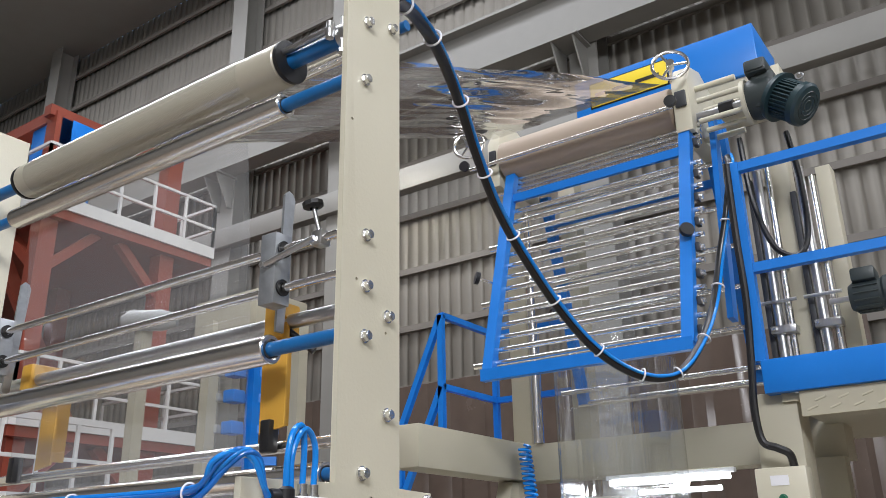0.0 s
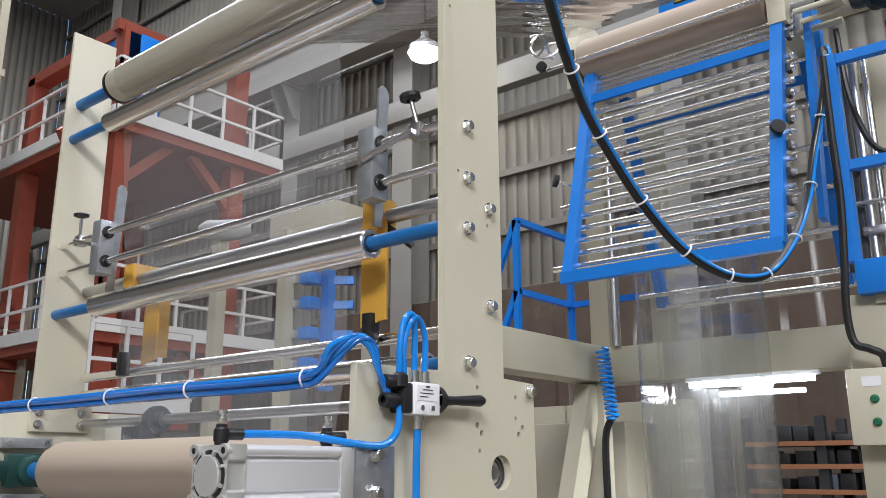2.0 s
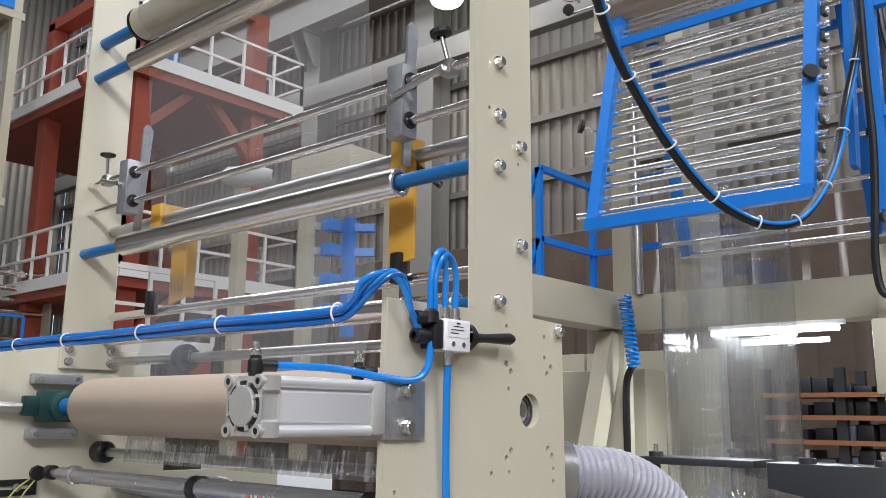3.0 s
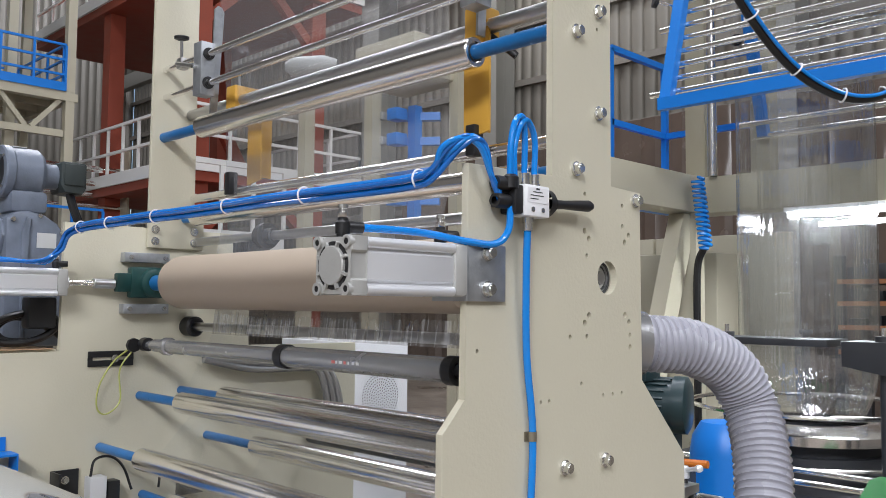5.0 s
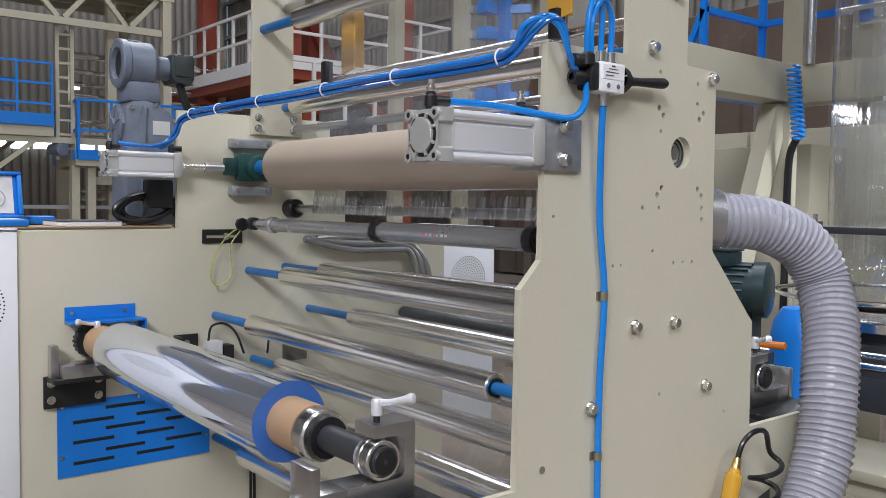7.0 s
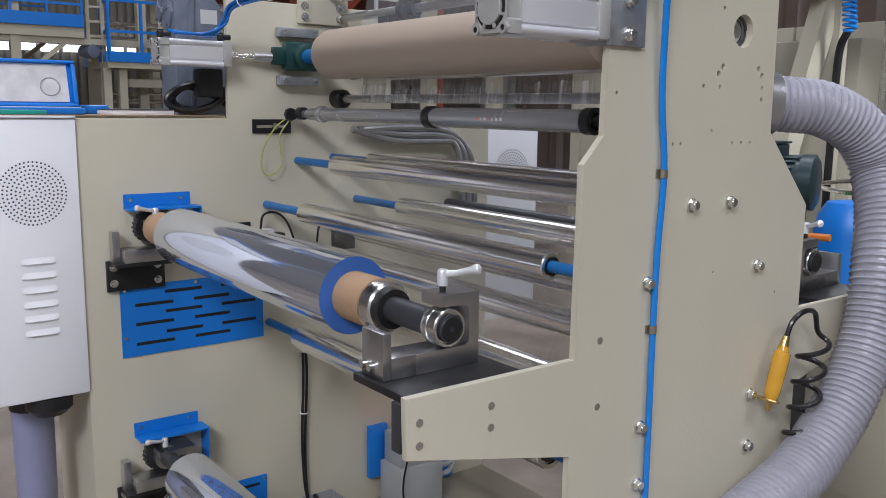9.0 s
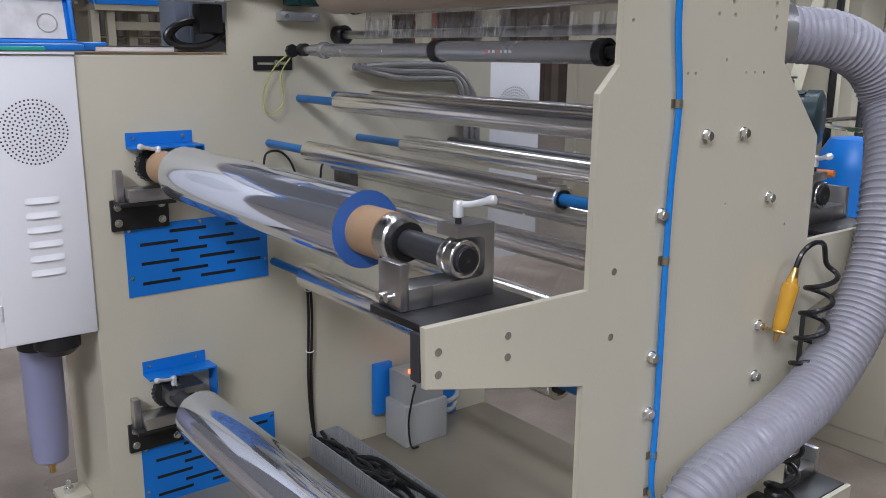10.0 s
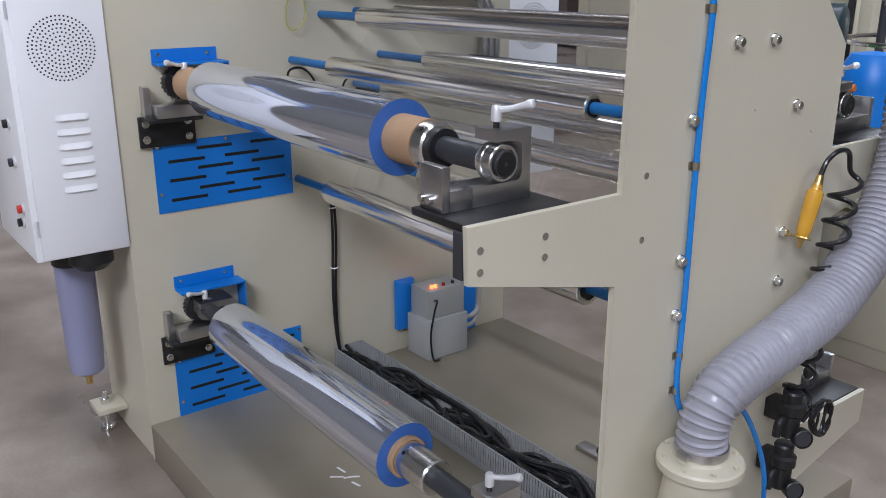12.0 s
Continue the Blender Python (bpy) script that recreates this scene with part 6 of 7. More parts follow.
# lift columns and platform to the right of the bubble
pf = thing("tower_platform", (-0.6, 3.9, 2.1), "blue and cream service platform with tube rails round the tower", "platform")
part("edge_beam", box((-1.11, 3.39, 2.149), (1.2, 3.43, 2.27), 0.003), BLUE, pf)
part("edge_beam", box((-1.11, 3.43, 2.149), (-1.07, 4.6, 2.27), 0.003), BLUE, pf)
part("deck", box((-1.065, 3.435, 2.12), (1.2, 4.7, 2.145)), CREAM_WALL, pf)
tread = bmesh.new()
for i in range(14):
    for k in range(2):
        x = -0.98 + i * 0.075 + 0.03 * k
        bar((x, 3.408, 2.08 + 0.03 * k), (x + 0.035, 3.408, 2.092 + 0.03 * k), 0.004, 0.006, bm=tread)
# Skirt takes the darker cream in place of shade on this side.
part("skirt", box((-1.0, 3.41, 2.06), (1.2, 3.43, 2.147)), CREAM_WALL, pf, "cream checker-plate skirt")
tagged(part("tread_pattern", tread, CREAM, pf), kind="stuff")
for z in (2.624, 3.04):
    part("rail", bar((-1.089, 3.42, z - 0.002), (1.2, 3.42, z - 0.002), 0.036), BLUE, pf)
for x in (-1.11, 0.4, 1.1):
    part("post", bar((x, 3.42, 2.27), (x, 3.42, 3.06), 0.04), BLUE, pf)
for x, u0, u1, top in ((-1.165, -1.145, -1.035, 3.34), (-0.985, -0.925, -0.862, 3.24)):
    t = thing("lift_column", (x, 4.05, 2.2), "chrome lift column beside a cream upright with a threaded rod", "column", "lift columns")
    part("chrome_tube", cyl((x, 4.02, 2.19), (x, 4.02, top), 0.020, seg=24), STEEL, t)
    part("chrome_tube", cyl((x + 0.045, 4.035, 2.19), (x + 0.045, 4.035, top - 0.05), 0.015, seg=20), CHROME, t)
    # Darker cream puts the shade on the upright into its colour.
    part("upright", box((u0, 4.06, 2.19), (u1, 4.16, top), 0.004), CREAM_WALL, t)
    part("rack", box((x - 0.055, 4.03, 2.19), (x - 0.03, 4.06, top - 0.1), 0.002), DARK, t)
    for z in (2.50, 2.79):
        part("clamp", box((x - 0.035, 3.985, z), (x + 0.07, 4.055, z + 0.035), 0.004), STEEL, t)
        part("clamp_bolt", cyl((x - 0.02, 3.985, z + 0.018), (x - 0.02, 3.965, z + 0.018), 0.007, seg=8), BOLT, t)
    part("cross_pin", cyl((x - 0.06, 3.99, 2.64), (x + 0.09, 3.99, 2.64), 0.008), STEEL, t)
    part("foot_block", box((x - 0.06, 3.99, 2.27), (x + 0.08, 4.055, 2.34), 0.004), DKMOTOR, t)
t = thing("drive_motor", (-0.77, 3.9, 2.45), "small dark grey geared motor beside the lift column", "motor")
part("body", lathe((-0.85, 3.88, 2.57), X, [(0, 0), (0, 0.05), (0.02, 0.062), (0.12, 0.062), (0.13, 0.07), (0.17, 0.07), (0.18, 0.055), (0.18, 0)], 28), DKMOTOR, t)
for k in range(14):
    a = k * 2 * math.pi / 14
    o = Vector((0, math.cos(a) * 0.064, math.sin(a) * 0.064))
    part("fin", cyl(Vector((-0.83, 3.88, 2.57)) + o, Vector((-0.74, 3.88, 2.57)) + o, 0.004, seg=4), DKMOTOR, t)
part("box", box((-0.83, 3.815, 2.62), (-0.74, 3.93, 2.675), 0.01), DKMOTOR, t)
part("shaft", cyl((-0.93, 3.88, 2.57), (-0.85, 3.88, 2.57), 0.012), STEEL, t)

# base frame of the tower
bf = thing("extrusion_tower", (TX, 3.9, 0.0), "cream welded box-section base frame of the tower", "frame")
part("side_beam", box((-2.62, 3.16, 1.98), (-2.47, 4.10, 2.16), 0.004), CREAM_WALL, bf)
part("back_beam", box((-2.62, 4.11, 1.98), (-1.0, 4.28, 2.16), 0.004), CREAM_WALL, bf)
part("leg", box((-2.62, 4.02, 0.0), (-2.47, 4.105, 1.98), 0.004), CREAM_WALL, bf)
part("leg", box((-1.14, 4.02, 0.0), (-1.0, 4.105, 1.98), 0.004), CREAM_WALL, bf)
part("gusset", prism([(3.55, 0.9), (3.68, 0.9), (4.02, 1.80), (4.02, 1.97), (3.96, 1.97)], "x", -2.58, -2.50), CREAM_WALL, bf)
part("leg", box((-2.62, 3.5, 0.0), (-2.47, 3.62, 1.2), 0.004), CREAM_WALL, bf)
# Column also has the darker cream, standing in for shade.
part("column", box((-1.175, 3.45, 1.3), (-1.02, 3.60, 2.16), 0.004), CREAM_WALL, bf)
part("upper_post", box((-2.60, 4.16, 2.16), (-2.49, 4.26, 3.7), 0.004), CREAM_WALL, bf)
part("upper_post", box((-2.32, 4.30, 2.16), (-2.22, 4.40, 3.7), 0.004), CREAM_WALL, bf)
part("guide_bar", cyl((-2.42, 4.1, 2.16), (-2.42, 4.1, 3.4), 0.024), CHROME, bf)
cb = thing("push_button_box", (-1.12, 3.40, 1.72), "cream push-button box with two green buttons", "control box")
part("box", box((-1.176, 3.36, 1.64), (-1.005, 3.44, 1.892), 0.006), CREAM, cb)
for z in (1.79, 1.715):
    part("button", lathe((-1.09, 3.36, z), -Y, [(0, 0.014), (0.006, 0.014), (0.008, 0.011), (0.016, 0.010), (0.016, 0)], 18), mat("green_button", (0.01, 0.12, 0.06), 0.4), cb)
part("label", box((-1.125, 3.358, 1.832), (-1.065, 3.3595, 1.865)), PAPER, cb)
part("cord", sweep(spline([(-1.05, 3.40, 1.893), (-1.055, 3.38, 1.935), (-1.09, 3.37, 1.957), (-1.135, 3.365, 1.985), (-1.146, 3.365, 2.1), (-1.135, 3.37, 2.27), (-1.125, 3.38, 2.5), (-1.128, 3.38, 2.75), (-1.128, 3.385, 3.05)], 8), 0.014, 10), CABLE, cb)

lt = thing("tube_lamp", (-1.77, 4.09, 1.93), "lit double fluorescent tube lamp under the back beam", "lamp")
part("housing", box((-2.06, 4.07, 1.955), (-1.46, 4.108, 1.975), 0.003), WHITE, lt)
part("tube", cyl((-2.04, 4.075, 1.94), (-1.48, 4.075, 1.94), 0.0125), LAMP, lt)
part("tube", cyl((-1.92, 4.13, 1.896), (-1.54, 4.13, 1.896), 0.011), LAMP, lt)
lamp2 = bpy.data.lights.new("tube_lamp_light", "AREA")
lamp2.shape, lamp2.size, lamp2.size_y, lamp2.energy, lamp2.color = "RECTANGLE", 0.56, 0.05, 9, (0.95, 0.98, 1)
new("tube_lamp_light", lamp2).matrix_world = look((-1.77, 4.07, 1.92), (-1.77, 3.9, 0))

# die, air ring and extruder table
die = thing("extruder_die", (TX, TY, 0.0), "dark grey extrusion die with chrome rings on a table", "die")
part("table", box((-2.5, 3.35, 0.72), (-0.4, 4.5, 0.85), 0.006), DARK, die)
part("die_body", lathe((TX, TY, 0.85), Z, [(0, 0.34), (0.10, 0.34), (0.10, 0.30), (0.16, 0.30)], 48), DARK, die)
part("air_ring", lathe((TX, TY, 1.0), Z, [(0, 0.38), (0.035, 0.38), (0.045, 0.36), (0.05, 0.30), (0.06, 0.27), (0.06, 0.22)], 56), CHROME, die, "chrome air ring")
for z in (0.93, 1.12):
    part("guard_ring", ring((TX, TY, z), Z, 0.47, 0.01, 56, 8), CHROME, die)
part("basket_plate", box((-2.13, 3.50, 1.372), (-1.66, 3.72, 1.40), 0.003), DARK, die)
part("basket_plate", prism([(-1.58, 1.40), (-1.0, 1.40), (-1.0, 1.24), (-1.30, 1.26), (-1.58, 1.31)], "y", 3.42, 3.60, bevel=0.003), DARK, die)
for x, y in ((-2.08, 3.55), (-1.45, 3.47), (-1.2, 3.47), (-2.0, 4.15)):
    part("basket_post", cyl((x, y, 0.85), (x, y, 1.40), 0.017), DARK, die)
    part("basket_rod", cyl((x, y, 1.40), (x, y, 1.45), 0.009), CHROME, die)
    part("post_head", lathe((x, y, 1.40), Z, [(0, 0.03), (0.02, 0.03), (0.02, 0.012)], 16), DARK, die)
for y, z in ((3.36, 0.93), (3.30, 0.90)):
    part("front_rail", cyl((-2.5, y, z), (-0.6, y, z), 0.012), CHROME, die)
solid("green_bracket", prism([(3.2, 0.80), (3.36, 0.80), (3.36, 0.98), (3.28, 0.98), (3.2, 0.93)], "x", -2.42, -2.30), LTGREEN, "green-painted steel bracket beside the die", "bracket", "green brackets")
solid("green_bracket", prism([(2.9, 0.72), (3.3, 0.80), (3.3, 0.96), (3.2, 0.96), (2.9, 0.82)], "x", -1.42, -1.34), LTGREEN, "green-painted steel bracket beside the die", "bracket", "green brackets")
t = thing("table_leg", (-1.38, 2.93, 0.0), "steel support rod with a black clamp head", "support")
part("rod", cyl((-1.38, 2.93, 0.0), (-1.38, 2.93, 0.62), 0.014), STEEL, t)
part("clamp", box((-1.43, 2.89, 0.60), (-1.33, 2.97, 0.74), 0.004), BLACK, t)
t = thing("electric_motor", (-1.95, 2.75, 0.95), "dark teal-grey finned electric motor behind the winder", "motor")
part("body", cyl((-2.05, 2.68, 1.20), (-1.85, 2.75, 1.20), 0.078, seg=32), MTEAL, t)
for i in range(20):
    a = i * 2 * math.pi / 20
    o = Vector((0, math.cos(a) * 0.084, math.sin(a) * 0.084))
    part("fin", cyl(Vector((-2.03, 2.687, 1.20)) + o, Vector((-1.86, 2.746, 1.20)) + o, 0.005, seg=4), MTEAL, t)
part("fan_cover", lathe((-1.86, 2.746, 1.20), (0.22, 0.08, 0), [(0, 0.093), (0.04, 0.093), (0.05, 0.075), (0.052, 0)], 32), MTEAL, t)
part("foot", box((-2.03, 2.64, 0.98), (-1.86, 2.79, 1.135)), DKMOTOR, t)
tbm = part("terminal_box", box((-2.02, 2.655, 1.275), (-1.91, 2.745, 1.325), 0.006), MTEAL, t)
part("lid_panel", box((-2.025, 2.65, 1.326), (-1.905, 2.75, 1.334), 0.003), MTEAL, tbm)
t = thing("plastic_drum", (-1.88, 3.12, 0.0), "blue plastic drum with a bag on top", "drum")
part("drum", lathe((-1.88, 3.12, 0.0), Z, [(0, 0), (0, 0.11), (0.02, 0.12), (0.5, 0.12), (0.52, 0.127), (0.55, 0.12), (1.0, 0.12), (1.06, 0.11), (1.11, 0.08), (1.12, 0)], 32), BLUE, t)
solid("motor_stand", box((-2.2, 2.58, 0.0), (-1.87, 2.9, 0.975), 0.004), DARK, "dark steel stand under the motor", "stand")
solid("air_pipe", sweep(spline([(-2.05, 2.62, 1.0), (-1.9, 2.64, 1.03), (-1.7, 2.66, 1.04)], 6), 0.012), mat("orange_hose", (0.6, 0.17, 0.02), 0.4), "orange air hose behind the motor", "hose")
t = thing("machine_bed", (-1.55, 3.15, 0.0), "cream machine bed below the die", "machine bed")
part("body", box((-2.9, 2.98, 0.0), (-0.2, 3.34, 0.58), 0.006), CREAM_WALL, t)
part("top_plate", box((-2.92, 2.94, 0.582), (-0.18, 3.36, 0.62), 0.004), CREAM_WALL, t)
for k in range(4):
    part("side_panel", box((-2.84 + k * 0.66, 2.972, 0.08), (-2.24 + k * 0.66, 2.979, 0.52), 0.002), CREAM_WALL, t)
solid("cream_cabinet", box((-3.6, 4.6, 0.0), (-2.66, 5.0, 1.82), 0.01), CREAM_WALL, "cream sheet-steel cabinet behind the tower", "cabinet")
bgs = bmesh.new()
for k in range(5):
    g = bmesh.ops.create_icosphere(bgs, subdivisions=3, radius=1)["verts"]
    for v in g:
        n_ = noise.noise(v.co * 2.3 + Vector((k * 5, 0, 0)))
        v.co = Vector((v.co.x * 0.24, v.co.y * 0.16, v.co.z * 0.09)) * (1 + 0.25 * n_) + Vector((-2.75 + 0.1 * (k % 2), 3.6 + 0.03 * k, 0.75 + 0.12 * k))
solid("resin_bags", bgs, mat("woven_bag", (0.66, 0.64, 0.58), 0.7, var=0.08, scale=12, grain=120, bump=0.06), "pile of white woven resin bags", "bags", kind="stuff")
solid("bag_stand", box((-3.0, 3.45, 0.0), (-2.66, 3.95, 0.67), 0.01), DARK, "low stand under the resin bags", "stand")

# stair rails to the left of the tower
sr = thing("stair_rail", (-2.9, 4.7, 2.1), "blue square-tube stair and platform railing", "railing")
SO = Vector((-0.10, 0.0, -0.05))
for a, b in (((-3.05, 4.3, 2.20), (-3.05, 4.3, 3.05)), ((-3.05, 4.9, 2.20), (-3.05, 4.9, 3.05)), ((-2.75, 4.9, 2.2), (-2.75, 4.9, 3.05)), ((-3.05, 4.3, 3.05), (-3.05, 4.9, 3.05)), ((-3.05, 4.3, 2.62), (-3.05, 4.9, 2.62)), ((-3.05, 4.9, 3.05), (-2.5, 4.9, 3.05)), ((-3.05, 4.9, 2.62), (-2.5, 4.9, 2.62)),
             ((-3.05, 4.3, 3.05), (-3.35, 4.3, 2.4)), ((-3.05, 4.3, 2.62), (-3.35, 4.3, 1.97)), ((-3.35, 4.3, 1.6), (-3.35, 4.3, 2.4))):
    part("rail", bar(Vector(a) + SO, Vector(b) + SO, 0.035), BLUE, sr)
part("deck", box((-3.20, 4.25, 2.09), (-2.55, 5.0, 2.15)), BLUE, sr)

# cable slung from the winder to the tower
cab_pts = [(-1.235, 1.435, 2.72), (-1.287, 1.5, 2.768), (-1.347, 1.654, 2.838), (-1.404, 1.828, 2.856), (-1.476, 2.03, 2.823), (-1.545, 2.228, 2.745), (-1.585, 2.399, 2.646), (-1.589, 2.553, 2.539), (-1.568, 2.729, 2.404), (-1.523, 2.874, 2.29), (-1.456, 2.986, 2.217),
           (-1.382, 3.072, 2.19), (-1.314, 3.142, 2.218), (-1.262, 3.232, 2.328), (-1.231, 3.331, 2.482), (-1.204, 3.40, 2.686), (-1.156, 3.42, 2.888), (-1.13, 3.44, 3.061), (-1.14, 3.47, 3.12)]
t = thing("slung_cable", (-1.5, 2.9, 2.1), "thick black conduit and blue air tube slung together with white ties", "cable")
cp = spline(cab_pts, 10)
part("conduit", sweep(cp, 0.0155, 12), CABLE, t)
part("air_tube", sweep([p + Vector((0.018, -0.012, 0.004)) for p in cp], 0.0062, 10), TUBE, t, "bright blue air tube")
for i in range(14, len(cp) - 4, 13):
    d = (cp[i + 1] - cp[i]).normalized()
    part("cable_tie", ring(cp[i] + Vector((0.006, -0.004, 0.001)), d, 0.0225, 0.003, 20, 6), PAPER, t)
t = thing("coiled_air_hose", (-2.45, 3.98, 1.6), "bright blue coiled air hose hanging from the frame", "hose")
pts = [(-2.42, 3.95, 2.14)]
for i in range(150):
    a = i * 2 * math.pi / 10
    pts.append((-2.42 + 0.027 * math.cos(a) + 0.04 * i / 150, 3.95 + 0.027 * math.sin(a), 2.13 - 0.34 * i / 150))
part("coil", sweep(spline(pts, 2), 0.0075, 6), TUBE, t)
solid("power_cable", sweep(spline([(-2.39, 3.95, 1.8), (-2.43, 3.96, 1.7), (-2.44, 3.97, 1.4), (-2.44, 3.97, 1.0), (-2.44, 3.97, 0.4)], 6), 0.018, 8), CABLE, "thick black cable hanging down the tower leg", "cable")

# ---- far machines ----


def rail_run(t, p0, p1, h, n, m_, r=0.025, mid=1):
    p0, p1 = Vector(p0), Vector(p1)
    for k in range(mid + 1):
        z = Z * h * (1 - k / (mid + 1))
        part("rail", bar(p0 + z, p1 + z, r * 2), m_, t)
    for i in range(n + 1):
        q = p0.lerp(p1, i / n)
        part("rail_post", bar(q, q + Z * (h - r * 0.9), r * 1.9), m_, t)


rt = thing("red_tower", (-14.0, 9.0, 0.0), "red-oxide steel tower with two decks and white railings", "tower")
RX, RY0, RY1 = -12.95, 7.0, 10.5
for z, xs in ((7.36, -20.0), (3.78, -18.0)):
    part("deck", box((xs, RY0, z - 0.28), (RX, RY1, z - 0.12)), RED, rt)
    part("deck_edge", box((RX - 0.02, RY0 - 0.02, z - 0.12), (RX + 0.05, RY1 + 0.02, z + 0.10)), WRAIL, rt, "white edge board")
    part("deck_edge", box((xs, RY0 - 0.05, z - 0.12), (RX, RY0 + 0.02, z + 0.10)), WRAIL, rt)
    rail_run(rt, (RX, RY0, z), (RX, RY1, z), 0.98, 5, WRAIL)
    rail_run(rt, (xs, RY0, z), (RX, RY0, z), 0.98, 8, WRAIL)
    rail_run(rt, (RX, RY1, z), (RX - 3, RY1, z), 0.98, 3, WRAIL)
for x, y in ((RX - 0.3, RY0 + 0.25), (RX - 0.3, RY1 - 0.9), (RX - 3.6, RY0 + 0.25), (RX - 3.6, RY1 - 0.9)):
    part("column", box((x - 0.15, y - 0.15, 0), (x + 0.15, y + 0.15, 9.05)), RED, rt)
for z in (6.2, 2.6):
    part("brace", bar((RX - 0.3, RY0 + 0.25, z), (RX - 0.3, RY0 + 1.2, z + 0.9), 0.16), RED, rt)
    part("brace", bar((RX - 0.3, RY0 + 0.25, z), (RX - 1.4, RY0 + 0.25, z + 0.9), 0.16), RED, rt)
    part("brace", bar((RX - 0.3, RY1 - 0.9, z), (RX - 0.3, RY1 - 1.85, z + 0.9), 0.16), RED, rt)
part("beam", box((RX - 0.4, RY0, 8.95), (RX - 0.2, RY1 - 0.7, 9.15)), RED, rt)
part("beam", box((RX - 3.7, RY0 + 0.1, 8.9), (RX - 0.42, RY0 + 0.4, 9.12)), RED, rt)
part("stair", bar((RX - 2.2, RY0 + 2.5, 3.78), (RX - 1.0, RY0 - 0.4, 7.2), 0.1, 0.3), RED, rt)
bt = thing("blue_tank", (-15.0, 7.6, 7.4), "blue plastic tank standing on the upper deck", "tank")
part("tank", box((-13.95, 7.15, 7.25), (-13.1, 7.9, 9.0), 0.05), BLUE, bt)

ct = thing("cream_tower", (-13.0, 4.0, 0.0), "cream steel machine tower with blue railings and braced deck", "tower")
CX, CY0, CY1 = -15.5, 2.2, 6.12
for z in (5.18, 8.6):
    part("deck_beam", box((CX - 0.16, CY0, z - 0.16), (CX, CY1 + 0.05, z - 0.02)), CREAM_WALL, ct)
    part("deck_beam", box((CX - 2.4, CY1 - 0.12, z - 0.16), (CX - 0.17, CY1, z - 0.02)), CREAM_WALL, ct)
    for k in range(3):
        part("joist", box((CX - 0.9 - 0.6 * k, CY0, z - 0.13), (CX - 0.82 - 0.6 * k, CY1 - 0.13, z - 0.02)), CREAM_WALL, ct)
    part("deck", box((CX - 2.5, CY0, z - 0.018), (CX - 0.001, CY1 - 0.01, z + 0.01)), CREAM_WALL, ct)
    part("kick_plate", box((CX, CY0, z), (CX + 0.02, CY1 - 0.16, z + 0.15)), BLUE, ct)
    rail_run(ct, (CX, CY0, z + 0.02), (CX, CY1 - 0.18, z + 0.02), 0.80, 7, BLUE, 0.02, 2)
    rail_run(ct, (CX - 2.4, CY0, z + 0.02), (CX - 2.4, CY1 - 0.18, z + 0.02), 0.80, 7, BLUE, 0.018, 1)
    rail_run(ct, (CX - 2.3, CY1 - 0.2, z + 0.02), (CX - 0.05, CY1 - 0.2, z + 0.02), 0.80, 3, BLUE, 0.018, 2)
for x, y in ((CX - 0.08, CY1 - 0.08), (CX - 2.3, CY1 - 0.08), (CX - 0.5, 5.2), (CX - 0.08, 3.06), (CX - 2.3, 3.06)):
    part("column", box((x - 0.075, y - 0.075, 0), (x + 0.075, y + 0.075, 10.5)), CREAM_WALL, ct)
part("tie_beam", box((CX - 0.13, CY0, 4.38), (CX - 0.03, CY1 - 0.17, 4.50)), CREAM_WALL, ct)
part("tie_beam", box((CX - 0.13, CY0, 2.4), (CX - 0.03, CY1 - 0.17, 2.5)), CREAM_WALL, ct)
for y0, y1 in ((5.88, 5.42), (4.9, 5.32), (4.75, 4.3), (3.75, 4.2)):
    part("brace", bar((CX - 0.08, y0, 5.02), (CX - 0.08, y1, 4.5), 0.08), CREAM_WALL, ct)
part("stair_string", bar((CX - 1.2, 2.4, 5.3), (CX - 1.2, 5.6, 7.6), 0.05, 0.2), BLUE, ct)

# platforms of the next machine line
lm = thing("platform_line", (-15.5, 3.5, 0.0), "distant cream platforms with blue railings and kick plates", "platform")
part("deck", box((-18.0, 1.4, 2.60), (-15.5, 4.1, 2.68)), CREAM_WALL, lm)
part("deck_beam", box((-15.62, 1.4, 2.50), (-15.48, 4.1, 2.598)), CREAM_WALL, lm)
part("kick_plate", box((-15.49, 1.4, 2.67), (-15.46, 4.1, 2.87)), BLUE, lm)
rail_run(lm, (-15.5, 1.4, 2.7), (-15.5, 4.08, 2.7), 1.0, 5, BLUE, 0.02, 2)
rail_run(lm, (-17.9, 1.4, 2.7), (-17.9, 4.08, 2.7), 1.0, 5, BLUE, 0.018, 1)
for x in (-15.57, -17.6):
    for y in (1.9, 3.06):
        part("leg", box((x - 0.07, y - 0.07, 0), (x + 0.07, y + 0.07, 2.498)), CREAM_WALL, lm)
    part("brace", bar((x, 3.25, 1.95), (x, 3.95, 2.53), 0.07), CREAM_WALL, lm)
    part("brace", bar((x, 2.88, 2.05), (x, 2.45, 2.50), 0.06), CREAM_WALL, lm)
part("deck", box((-16.4, 4.40, 2.03), (-15.3, 6.6, 2.13)), CREAM_WALL, lm)
part("kick_plate", box((-15.3, 4.42, 2.13), (-15.27, 6.6, 2.30)), BLUE, lm)
rail_run(lm, (-15.3, 4.44, 2.13), (-15.3, 6.6, 2.13), 1.0, 4, BLUE, 0.022, 1)
rail_run(lm, (-18.2, 4.80, 2.13), (-15.36, 4.44, 2.13), 1.0, 4, BLUE, 0.022, 1)
part("kick_plate", bar((-18.2, 4.78, 2.21), (-15.32, 4.40, 2.21), 0.03, 0.17), BLUE, lm)
